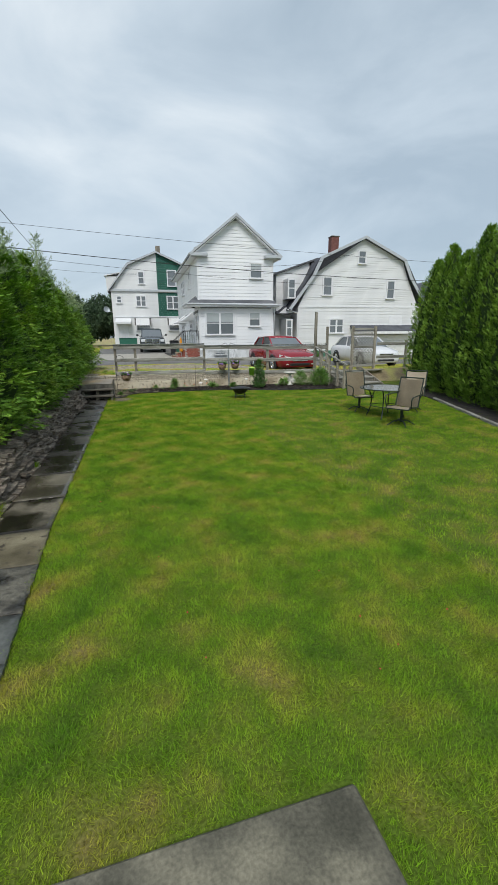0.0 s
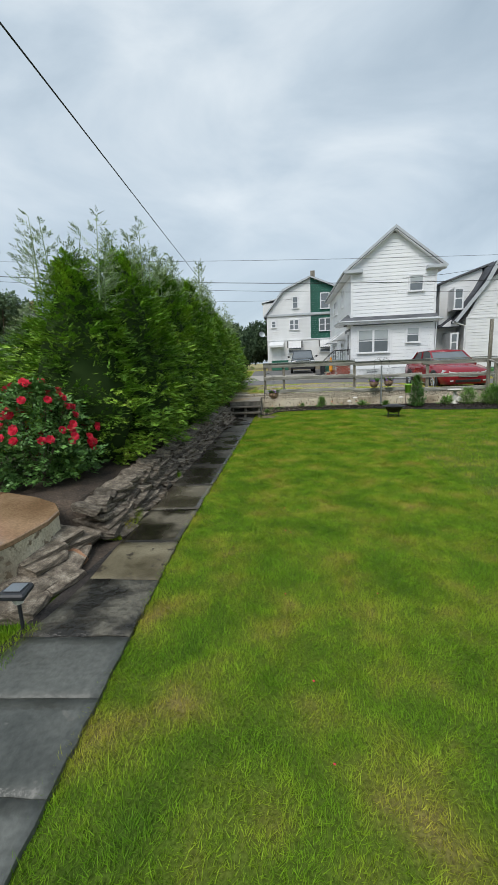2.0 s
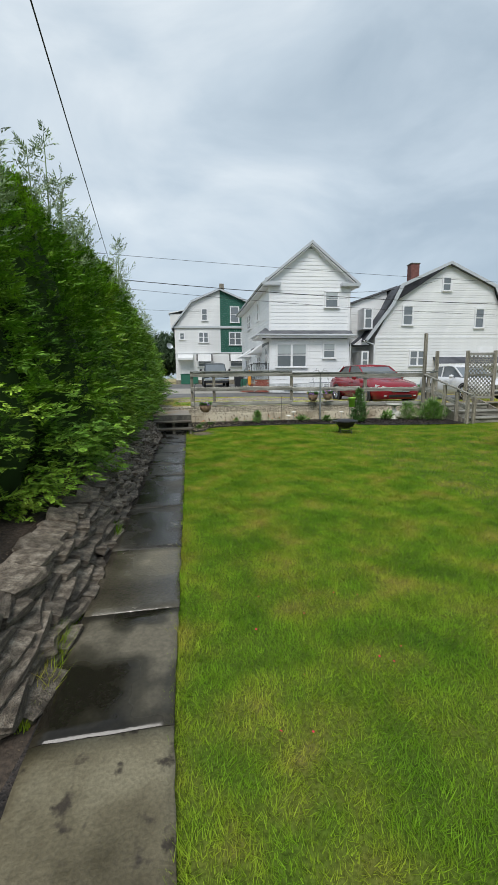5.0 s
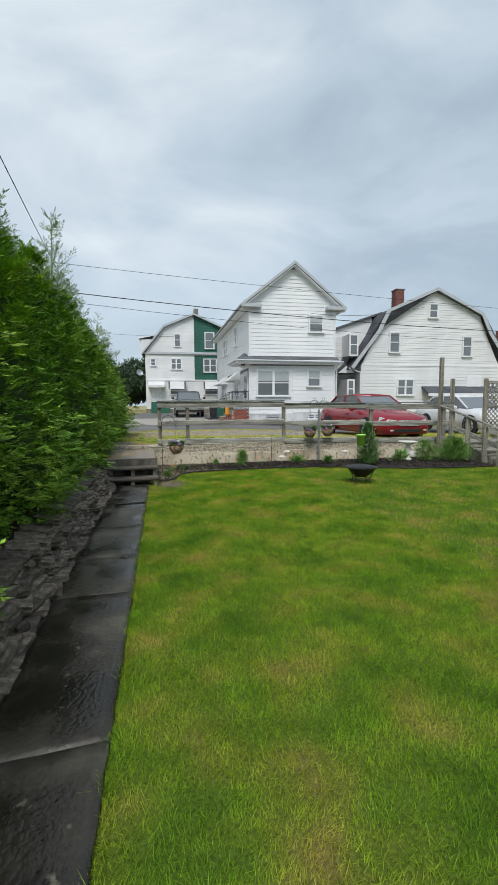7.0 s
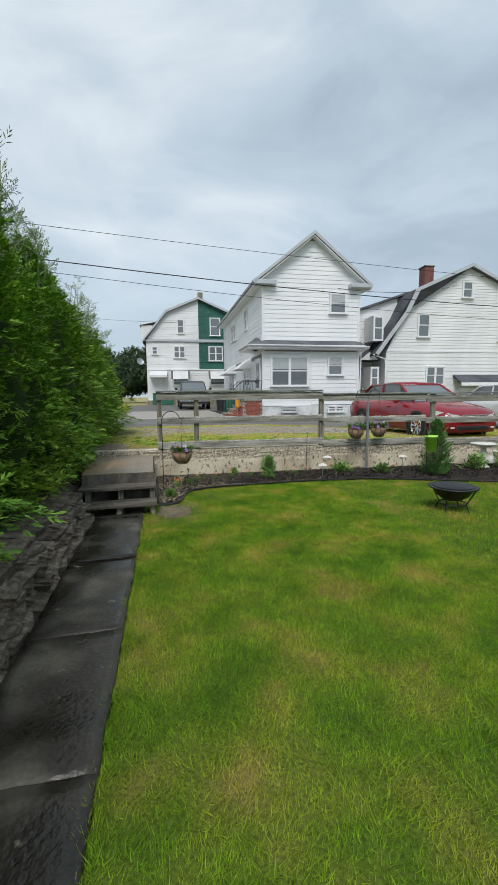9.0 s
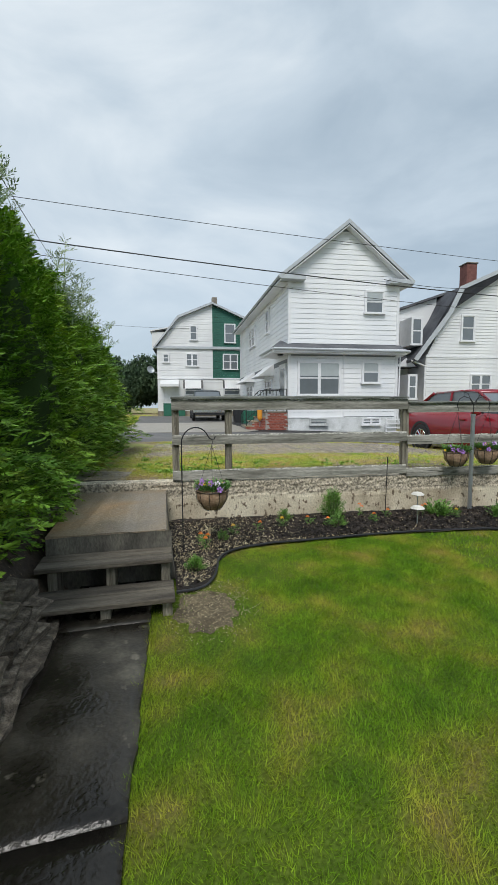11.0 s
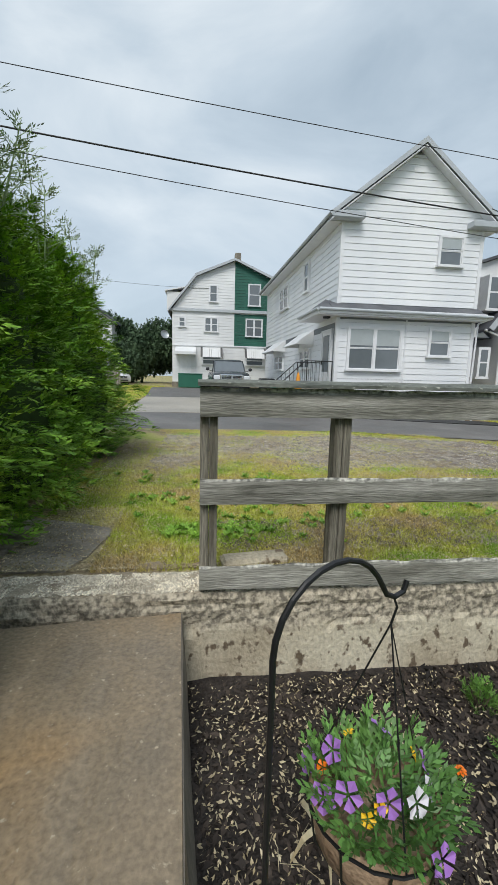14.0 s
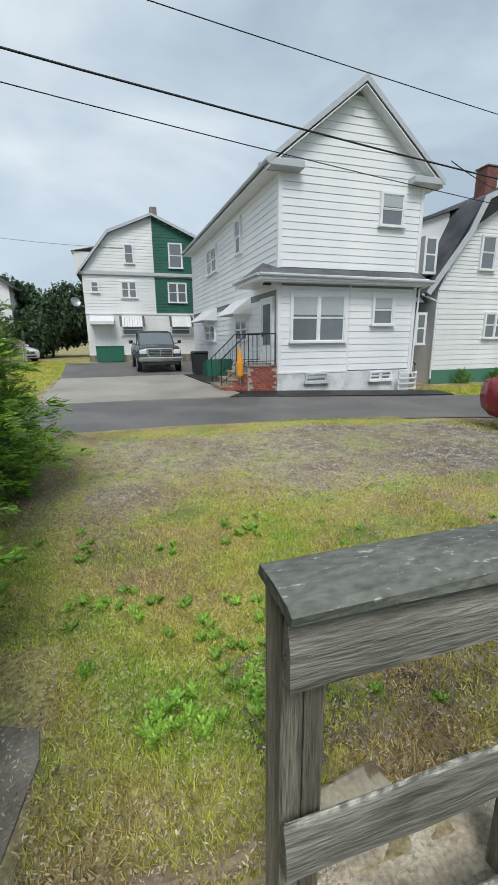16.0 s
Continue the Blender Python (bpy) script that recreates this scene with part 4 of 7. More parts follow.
    part("dish_arm", tube([(-0.55, -0.35, 4.6), (0.0, 0.02, 4.4)], 0.03), "steel", h)
    return h


def house_three():
    h = root("house", pose(12.5, 12.38, 0, 0, 0, TURN), "wide white gambrel house with brick chimney and dark roof edge", "house")
    x0, x1, g = 0.35, 10.15, 0.15
    W = x1 - x0
    c = (x0 + x1) / 2
    out = [(x0, g), (x1, g), (x1, 3.9), (9.0, 6.0), (8.55, 7.15), (c, 8.65), (1.95, 7.15), (1.4, 6.0), (x0, 3.9)]
    part("wall", extrude(out, 0, 11), "siding_old", h)
    boards(h, lambda z: (x0 + 0.05, x1 - 0.05), 0.85, 3.95, 0.2, "siding_old")

    def left(z):
        return x0 + (z - 3.9) * (1.4 - x0) / 2.1 if z < 6.0 else 1.4 + (z - 6.0) * 0.55 / 1.15 if z < 7.15 else 1.95 + (z - 7.15) * (c - 1.95) / 1.5

    boards(h, lambda z: (left(z) + 0.05, 2 * c - left(z) - 0.05), 4.0, 8.5, 0.15, "siding_old")
    part("belt", box(x0, x1, -0.04, 0.0, 3.93, 4.02), "trim", h)
    part("foundation", box(x0 - 0.03, 4.2, -0.07, 0.0, g, 0.84), "found_green", h)
    for s in (-1, 1):
        f = lambda x, z: (c + s * (c - x), z)
        pts = [f(c, 8.75), f(1.9, 7.28), f(1.3, 6.05), f(x0 - 0.75, 3.80), f(x0 - 0.75, 3.68), f(1.15, 5.9), f(1.75, 7.1), f(c, 8.60)]
        part("roof_slope", extrude(pts, -0.28, 11.2), "roof_dark" if s < 0 else "roof", h)
        vb = [f(c, 8.77), f(1.88, 7.30), f(1.26, 6.06), f(x0 - 0.80, 3.81), f(x0 - 0.62, 3.70), f(1.48, 6.0), f(2.08, 7.18), f(c, 8.58)]
        part("verge_board", extrude(vb, -0.33, -0.285), "trim_grey", h)
    part("chimney", box(3.28, 3.86, 1.2, 1.8, 7.2, 8.95, 0.02), "brick_dull", h)
    part("chimney_cap", box(3.24, 3.90, 1.16, 1.84, 8.95, 9.01, 0.01), "landside", h)
    part("side_dormer", extrude([(-0.95, 3.7), (1.6, 3.7), (1.6, 7.12), (-0.95, 6.24)], 1.2, 8.5), "siding_old", h)
    part("dormer_roof", extrude([(-1.25, 6.16), (2.2, 7.35), (2.2, 7.46), (-1.25, 6.28)], 1.0, 8.8), "roof", h)
    boards(h, lambda z: (-0.95, 0.9), 4.1, 6.2, 0.15, "siding_old", d0=1.198)
    part("wing", box(-0.9, x0, 1.6, 8.5, g, 3.7), "siding_old", h)
    part("entry_hood", extrude([(-1.1, 3.5), (0.3, 3.5), (-0.4, 4.05)], 0.5, 1.6), "roof_dark", h)
    part("entry_hood_front", extrude([(-0.95, 3.52), (0.15, 3.52), (-0.4, 3.95)], 0.47, 0.499), "trim", h)
    window(h, 4.82, 5.50, 6.95, 7.85)
    window(h, 2.15, 2.92, 4.75, 6.02)
    window(h, 7.28, 8.0, 4.58, 5.88)
    window(h, 2.76, 3.95, 2.1, 3.14, sashes=2)
    part("blank_panel", box(7.7, 8.8, -0.045, 0.0, 2.6, 3.35), "trim", h)
    window(h, -0.45, 0.15, 4.55, 5.85, d=1.15)
    window(h, -0.55, -0.05, 1.9, 3.1, d=1.55)
    g_ = new("garage_door")
    g_.parent = h
    for q in range(4):
        ob = new("door_panel", mesh_from(box(5.0, 9.7, -0.07, 0.0, 0.25 + q * 0.43, 0.66 + q * 0.43, 0.01), "door_panel", "trim"))
        ob.parent = g_
    part("pent_roof", extrude([(0.0, 2.55), (-0.75, 2.12), (-0.75, 2.22), (0.0, 2.68)], 4.5, 9.9, axis="x"), "roof_dark", h)
    part("pent_fascia", box(4.5, 9.9, -0.79, -0.755, 2.02, 2.2), "trim", h)
    part("downpipe", tube([(-0.5, -0.15, 3.75), (0.28, -0.07, 3.5), (0.28, -0.07, 0.5)], 0.04), "trim", h)
    part("porch_roof", extrude([(9.9, 3.9), (11.2, 3.35), (11.2, 3.25), (9.9, 3.25)], 0.0, 4.0), "roof", h)
    part("porch_wall", box(10.16, 11.0, 0.1, 4.0, g, 3.25), "siding_old", h)
    return h


house_two()
entry_steps()
house_one()
house_three()


# ---- foliage ----
def unit(a):
    return a / np.maximum(np.linalg.norm(a, axis=-1, keepdims=True), 1e-9)


def sprays(rng, centres, dirs, length, width, leaflets, flat=0.5, spread=0.9):
    """Feathery fans: small pointed leaflets on both sides of a stem that starts at each centre and runs along dirs."""
    n = len(centres)
    dirs = unit(dirs)
    up = unit(rng.normal(0, flat, (n, 3)) + (0, 0, 1))
    side = unit(np.cross(dirs, up))
    ln = length * rng.uniform(0.6, 1.3, (n, 1))
    out = []
    for k in range(leaflets):
        f = (k + 0.3) / leaflets
        s = 1 if k % 2 else -1
        base = centres + dirs * ln * f
        tipdir = unit(dirs * (0.75 + 0.5 * f) + side * s * spread * (1 - f * 0.7) + rng.normal(0, 0.12, (n, 3)))
        tl = ln * (0.62 - 0.3 * f)
        tip = base + tipdir * tl
        w = unit(np.cross(tipdir, up)) * width * rng.uniform(0.7, 1.2, (n, 1))
        mid = base + tipdir * tl * 0.45
        out.append(np.stack([base, mid + w, tip, mid - w], 1))
    return np.concatenate(out).reshape(-1, 3)


def crown_points(rng, n, height, radius, z0, power=1.5, lumps=0.16, squeeze=1.0, low=0.0):
    h = rng.uniform(low, 1, n) ** 1.15
    a = rng.uniform(0, math.tau, n)
    lump = 1 + lumps * np.sin(a * 3 + h * 9) + lumps * 0.7 * np.sin(a * 7 - h * 17) + rng.normal(0, 0.05, n)
    r = radius * np.clip(1 - h ** power, 0, 1) ** 0.75 * (0.72 + 0.28 * np.minimum(h * 6, 1)) * lump * rng.uniform(0.80, 1.03, n)
    p = np.stack([r * np.cos(a), r * np.sin(a) * squeeze, z0 + h * height], 1)
    return p, np.stack([np.cos(a), np.sin(a), 0 * a], 1), h


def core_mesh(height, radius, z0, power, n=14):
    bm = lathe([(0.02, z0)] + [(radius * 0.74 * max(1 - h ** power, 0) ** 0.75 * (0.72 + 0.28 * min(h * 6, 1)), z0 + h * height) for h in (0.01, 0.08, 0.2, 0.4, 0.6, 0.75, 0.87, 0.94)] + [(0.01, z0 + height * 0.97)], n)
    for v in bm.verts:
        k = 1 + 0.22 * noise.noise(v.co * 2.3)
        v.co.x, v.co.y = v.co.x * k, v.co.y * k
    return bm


def bough_points(rng, boughs, per, height, radius, z0, power, lumps):
    """Sprays set along drooping boughs, each a flat fan, with dark gaps between the boughs."""
    p, d, h = crown_points(rng, boughs, height, radius, z0, power, lumps)
    out = unit(d + np.stack([0 * h, 0 * h, 0.10 + 0.55 * h ** 2 + rng.normal(0, 0.12, boughs)], 1) + rng.normal(0, 0.28, (boughs, 3)) * (1, 1, 0.2))
    reach = rng.uniform(0.30, 0.52, boughs) * (0.55 + 0.45 * (1 - h))
    side = unit(np.cross(out, (0, 0, 1.0)))
    f = rng.uniform(0.05, 1, (boughs, per)) ** 0.75
    s = rng.uniform(-1, 1, (boughs, per)) * (0.17 * (1.15 - f))
    tip = p + out * 0.06
    pts = tip[:, None] - out[:, None] * (reach[:, None] * (1 - f))[..., None] + side[:, None] * s[..., None]
    pts[..., 2] -= 0.10 * f ** 2 * (1 - h[:, None]) + 0.35 * np.abs(s) - 0.02 * rng.normal(0, 1, (boughs, per))
    dr = out[:, None] * 0.9 + side[:, None] * (s * 5.5)[..., None] + rng.normal(0, 0.16, (boughs, per, 3))
    dr[..., 2] -= 0.28 * f * (1 - 0.8 * h[:, None])
    return pts.reshape(-1, 3), dr.reshape(-1, 3)


def conifer(name, seed, height, radius, n, material, label, group, leaf=(0.115, 0.0065, 8), power=1.65, tips=5, upright=0.15, trunk=0.06, z0=0.08, lumps=0.16):
    rng = np.random.default_rng(seed)
    t = root(name, pose(0, 0, 0), label, "conifer", group)
    part("trunk", rod((0, 0, -0.05), (0, 0, height * 0.93), trunk, 0.012, 8), "bark", t)
    # Solid dark core standing in for the shaded depth behind the sprays.
    part("shaded_inner_foliage", core_mesh(height, radius * (0.84 if tips else 1), z0, power), "core", t, smooth=True)
    if tips:
        p, d = bough_points(rng, int(n * 0.78) // 17, 17, height, radius, z0, power, lumps)
        q, e, h = crown_points(rng, n // 4, height * 0.98, radius * 0.90, z0, power, lumps)
        p = np.concatenate([p, q])
        d = np.concatenate([d, e + np.stack([0 * h, 0 * h, 0.1 + 0.5 * h], 1) + rng.normal(0, 0.35, (n // 4, 3))])
        v = sprays(rng, p, d, leaf[0], leaf[1], leaf[2], flat=0.28)
    else:
        p, d, h = crown_points(rng, n, height, radius, z0, power, lumps)
        d = d + np.stack([0 * h, 0 * h, upright + 0.35 * h + rng.normal(0, 0.25, n)], 1) + rng.normal(0, 0.35, (n, 3))
        v = sprays(rng, p - unit(d) * leaf[0] * 0.4, d, leaf[0], leaf[1], leaf[2])
    ob = new("foliage", mesh_arrays("foliage", v, 4, material))
    ob.parent = t
    if tips:
        bm, cs, ds = bmesh.new(), [], []
        for k in range(tips):
            a, r = rng.uniform(0, math.tau), rng.uniform(0, radius * 0.55)
            base = np.array((r * math.cos(a), r * math.sin(a), height * rng.uniform(0.72, 0.88)))
            top = base + (rng.normal(0, 0.10), rng.normal(0, 0.10), rng.uniform(0.45, 1.0))
            rod(base, top, 0.012, 0.003, 5, bm)
            for q in range(26):
                f = rng.uniform(0.02, 1)
                aa = rng.uniform(0, math.tau)
                b = base + (top - base) * f
                e = b + np.array((math.cos(aa), math.sin(aa), rng.uniform(0.1, 0.7))) * 0.30 * (1.12 - f)
                rod(b, e, 0.004, 0.002, 3, bm)
                for g in (0.4, 0.7, 1.0):
                    cs.append(b + (e - b) * g)
                    ds.append(np.array((math.cos(aa), math.sin(aa), 0.8)) + rng.normal(0, 0.4, 3))
        part("leader_branch", bm, "cedar_tip", t)
        v = sprays(rng, np.array(cs), np.array(ds), 0.085, 0.006, 6)
        ob = new("sparse_tip_foliage", mesh_arrays("sparse_tip_foliage", v, 4, "cedar_tip"))
        ob.parent = t
    return t


CED = [conifer("cedar", 21 + k, 2.55, 1.02, 8200, "cedar", "dense green cedar with feathery drooping sprays and thin bare tips", "cedar hedge", leaf=(0.088, 0.0092, 7), tips=8 - k) for k in range(3)]
spots = []
for i in range(13):
    y = -9.35 + i * 1.23
    spots.append((-2.45 + 0.045 * (y + 10) + (0.12 if i % 2 else -0.05), y, 1.12 - 0.006 * i if i else 1.06, i))
for x, y, s, i in spots:
    src = CED[i % 3]
    z = (0.38 if i else 0.30) if y < 0 else 0.50
    grow = (1.12, 1.22, 1.26, 1.28, 1.34, 1.38, 1.32, 1.36, 1.30, 1.16, 1.14, 1.12, 1.05)[i] * 0.99
    m = pose(x, y, z, 0, 0, i * 77)
    if i < 3:
        src.matrix_basis = m @ Matrix.Diagonal((s, s, grow, 1))
    else:
        c = copy_thing(src, m)
        c.scale = (s, s, grow)
c = copy_thing(CED[2], pose(-2.02, -3.1, 0.10, 0, 0, 40))
c.scale = (0.62, 0.75, 0.50)
c = copy_thing(CED[1], pose(-3.9, -7.9, 0.36, 0, 0, 200))
c.scale = (1.1, 1.1, 0.85)
c = copy_thing(CED[2], pose(-5.4, -7.2, 0.36, 0, 0, 120))
c.scale = (1.2, 1.2, 0.65)

ARB = [conifer("arborvitae", 51 + k, 4.35, 0.86, 3200, "arb", "tall columnar bright green arborvitae in a mulched border", "arborvitae row", leaf=(0.13, 0.013, 7), power=2.4, tips=0, upright=0.9, lumps=0.10) for k in range(2)]
for i in range(9):
    k = i / 8
    x, y = 10.75 + (7.8 - 10.75) * k + 0.50, -3.1 + (-11.4 + 3.1) * k
    m = pose(x, y, 0, 0, 0, i * 63)
    g = (1.0, 1.06, 0.98, 1.07, 1.1, 1.02, 1.08, 1.04, 1.0)[i]
    if i < 2:
        ARB[i].matrix_basis = m @ Matrix.Diagonal((1, 1, g, 1))
    else:
        copy_thing(ARB[i % 2], m).scale = (1, 1, g)
flat_patch("arborvitae_bed", [(10.3, -2.6), (12.4, -2.6), (9.7, -12.5), (7.0, -12.0), (7.62, -9.4), (8.75, -6.8)], "mulch", 0.03, pose(0, 0, 0), zf=lambda x, y: 0)
for a, b in (((8.0, -8.6), (8.55, -7.3)), ((7.45, -9.9), (7.95, -8.7)), ((8.6, -7.2), (9.2, -5.8))):
    d = math.degrees(math.atan2(b[1] - a[1], b[0] - a[0]))
    L = math.dist(a, b)
    e = root("edging_board", pose(a[0], a[1], 0, 0, 0, d), "pale flat edging board beside the arborvitae border", "edging", "border edging boards")
    part("board", box(0, L, -0.05, 0.05, 0.0, 0.06, 0.008), "wood", e)


def tree(name, m, label, height, radius, trunk_h, n, material, seed, leaf=0.3, droop=0.0, group=""):
    rng = np.random.default_rng(seed)
    t = root(name, m, label, "tree", group)
    bm = rod((0, 0, -0.3), (0, 0, trunk_h), 0.28, 0.18, 8)
    clumps = []
    for k in range(16):
        a = k * 2.4
        e = Vector((math.cos(a) * radius * rng.uniform(0.2, 0.75), math.sin(a) * radius * rng.uniform(0.2, 0.75), trunk_h + (height - trunk_h) * rng.uniform(0.25, 0.86)))
        rod((0, 0, trunk_h * 0.8), e, 0.09, 0.03, 5, bm)
        clumps.append(e)
    part("trunk_and_limbs", bm, "bark", t)
    c = np.array([clumps[i] for i in rng.integers(0, 16, n)])
    p = c + unit(rng.normal(0, 1, (n, 3))) * rng.uniform(0.5, 1, (n, 1)) * radius * 0.42 * np.array((1, 1, 0.8))
    d = rng.normal(0, 0.6, (n, 3)) - (0, 0, droop)
    ob = new("crown", mesh_arrays("crown", sprays(rng, p, d, leaf, leaf * 0.22, 5), 4, material))
    ob.parent = t
    return t


tree("willow", pose(-3.6, 38, 0.9), "broad drooping dark green willow beyond the driveways", 6.3, 4.6, 0.2, 12000, "willow_leaf", 5, 0.42, 1.6)
tree("overgrown_bush", pose(-8.5, 33, 0.8), "dark overgrown bush against the back yard fence", 3.4, 3.2, 0.3, 5000, "willow_leaf", 15, 0.36, 0.8)
tree("shade_tree", pose(43, 28, 0.2), "round leafy tree behind the gambrel house", 8.8, 4.2, 2.5, 4000, "leaf_far", 6, 0.4)
tree("shade_tree", pose(-23, 20, 0.4), "tall dark leafy tree near the street pole", 8.4, 3.6, 2.0, 3500, "leaf_far", 7, 0.4)
for k, (x, y, h) in enumerate(((-12, -2.0, 2.3), (-15.5, 0.5, 2.5), (-9.3, 0.5, 2.2), (-19, 3, 2.8), (-6.8, 3.0, 2.2))):
    tree("garden_shrub", pose(x, y, 0.35), "loose green garden shrub in the neighbouring yard", h, 2.3, 0.4, 2600, "leaf", 30 + k, 0.2, group="yard shrubs")


# ---- lawn and ground cover ----
BED = [(-0.075, -2.12), (0.10, -2.10), (0.20, -2.02), (0.275, -1.87), (0.325, -1.69), (0.36, -1.52), (0.45, -1.36), (0.58, -1.26), (0.76, -1.20), (1.06, -1.16), (1.6, -1.16), (2.5, -1.15), (3.7, -1.28), (4.8, -1.75), (5.7, -2.15), (6.8, -2.4), (7.95, -2.5)]


def bed_edge(x):
    return np.interp(x, [p[0] for p in BED], [p[1] for p in BED])


def patches(x, y, scale, seed=0.0):
    """A smooth field between about -1 and 1."""
    x, y = x * scale, y * scale
    return (np.sin(x * 1.9 + 1.3 * np.sin(y * 1.1 + seed) + seed) + np.sin(y * 2.3 + 1.5 * np.sin(x * 0.9 - seed) + 2.1) + np.sin((x + y) * 3.7 + 1.7 * np.sin(x * 2.9 - y * 1.7)) * 0.7) / 2.7


def blades(rng, n, x0, x1, y0, y1, h, w, keep, zf=lambda x, y: 0 * x, lean=0.5, clump=0.0):
    x, y = rng.uniform(x0, x1, n), rng.uniform(y0, y1, n)
    k = keep(x, y)
    x, y = x[k], y[k]
    n = len(x)
    z = zf(x, y)
    a = rng.uniform(0, math.tau, n)
    hh = h * rng.uniform(0.55, 1.3, n) * (1 + clump * 0.45 * patches(x, y, 5.0) + clump * 0.35 * patches(x, y, 13.0, 2.0))
    ww = w * rng.uniform(0.7, 1.3, n) / 2
    b = rng.uniform(0, math.tau, n) if not clump else patches(x, y, 3.0, 4.0) * 3.4 + patches(x, y, 9.0, 1.0) * 2.0 + rng.normal(0, 1.4, n)
    le = rng.uniform(0.1, 1, n) * lean * hh
    p0 = np.stack([x - np.cos(a) * ww, y - np.sin(a) * ww, z - 0.004], 1)
    p1 = np.stack([x + np.cos(a) * ww, y + np.sin(a) * ww, z - 0.004], 1)
    p2 = np.stack([x + np.cos(b) * le, y + np.sin(b) * le, z + hh], 1)
    return np.stack([p0, p1, p2], 1).reshape(-1, 3)


def stuff(name, verts, per, material, label, m=None):
    ob = new(name, mesh_arrays(name, verts, per, material))
    if m is not None:
        ob.matrix_basis = m
    return tagged(ob, label, "ground cover", kind="stuff")


def on_lawn(x, y):
    edge = -0.70 + 0.047 * (np.clip(y, -11.5, 0) + 11.5)
    lot = np.random.default_rng(3).uniform(0, 1, len(x))
    ok = x > edge - 0.012 + 0.03 * patches(x * 0, y, 6.0) - 0.02 * lot
    ok &= (y < bed_edge(x) - 0.03) | (x < -0.12) & (y < -2.55)
    ok &= ~((x < 0.92) & (y < -14.60))
    bare = ((x - 0.15) / 0.40) ** 2 + ((y + 2.45) / 0.60) ** 2
    ok &= bare > 0.05 + 1.5 * lot ** 0.8
    worn = np.exp(-((x - 0.75) / 0.45) ** 2 - ((y + 1.62) / 0.30) ** 2) + 0.8 * np.exp(-((x - 0.75) / 0.2) ** 2 - ((y + 2.0) / 0.14) ** 2)
    ok &= lot > worn * 0.8
    return ok & (x < 11.6 + 0.33 * (y + 3))


rng = np.random.default_rng(8)
g1 = blades(rng, 740000, -0.8, 2.8, -15.6, -1.1, 0.026, 0.0040, on_lawn, lean=1.6, clump=0.6)
g2 = blades(rng, 260000, 2.8, 10.5, -16.5, -1.2, 0.030, 0.009, on_lawn, lean=1.1, clump=0.5)
g3 = blades(rng, 70000, 0.9, 5, -17.5, -15.5, 0.028, 0.006, on_lawn, lean=1.2, clump=0.5)
fringe = lambda x, y: np.abs(x - (-0.69 + 0.047 * (np.clip(y, -11.5, 0) + 11.5))) < 0.035
g5 = blades(rng, 70000, -0.78, 0.0, -14.55, -2.6, 0.040, 0.0042, lambda x, y: fringe(x, y) & (patches(x, y, 4.0) > -0.55), lean=1.3, clump=1.0)
stuff("lawn_grass", np.concatenate([g1, g2, g3, g5]), 3, "blade", "short mown green lawn grass with yellowing dry patches")
pr = np.random.default_rng(77)
px, py = np.concatenate([pr.uniform(-0.6, 2.2, 26), pr.uniform(-2.6, -1.1, 22)]), np.concatenate([pr.uniform(-14.3, -10.5, 26), pr.uniform(-13.5, -10.2, 22)])
pz = np.where(px > -0.68, 0.045, 0.05)
pk = (px > -0.62) | (px < -1.55) & (px > -1.7)
px, py, pz = px[pk], py[pk], pz[pk]
pc = np.stack([px, py, pz], 1)
pu = unit(pr.normal(0, 1, (len(px), 3)) * (1, 1, 0.3)) * 0.008
pv = unit(np.cross(pu, pr.normal(0, 0.3, (len(px), 3)) + (0, 0, 1.0))) * 0.006
stuff("fallen_petals", np.stack([pc - pu, pc + pv, pc + pu, pc - pv], 1).reshape(-1, 3), 4, "rose", "red rose petals scattered on the lawn")
left_strip = lambda x, y: (x < -1.34 + 0.047 * (np.clip(y, -12, 0) + 12) + 0.02 * np.sin(y * 17)) & ((y < -12.80) | (np.abs(y + 11.0) < 0.45) & (x > -1.62))
g4 = blades(rng, 50000, -2.0, -1.2, -16.0, -10.4, 0.05, 0.006, left_strip)
tuft = np.concatenate([blades(rng, 260, cx - r, cx + r, cy - r, cy + r, 0.12, 0.007, lambda x, y: x == x, lean=1.0) for cx, cy, r in ((-1.38, -11.15, 0.12), (-1.42, -10.85, 0.1), (-1.34, -10.95, 0.07), (-1.24, -9.3, 0.05))])
stuff("border_grass", np.concatenate([g4, tuft]), 3, "blade", "tufts of grass growing along the garden path")

# bare soil at the bed corner
for cx, cy, rx, ry, seed in ((0.14, -2.42, 0.22, 0.31, 4),):
    bm = bmesh.new()
    ring = []
    for i in range(64):
        a = i * math.tau / 64
        k = 1 + 0.35 * noise.noise(Vector((math.cos(a) * 2.5, math.sin(a) * 2.5, seed))) + 0.12 * noise.noise(Vector((math.cos(a) * 9, math.sin(a) * 9, seed)))
        ring.append(bm.verts.new((cx + rx * math.cos(a) * k, cy + ry * math.sin(a) * k, 0.005)))
    bm.faces.new(ring)
    struct("bare_soil", bm, "soil")

bed = bmesh.new()
cols = []
for i in range(58):
    x = -0.07 + i * 0.142
    e, w = float(bed_edge(x)), -0.0787 * x
    cols.append([bed.verts.new((x, e + (w - e) * j / 9, 0.02 + 0.05 * math.sin(math.pi * j / 9) + 0.025 * noise.noise(Vector((x * 5, j * 1.3, 0))) + (0.02 if j == 9 else 0))) for j in range(10)])
for a, b in zip(cols, cols[1:]):
    for j in range(9):
        bed.faces.new((a[j], b[j], b[j + 1], a[j + 1]))
struct("mulch_bed", bed, "mulch", smooth=True)


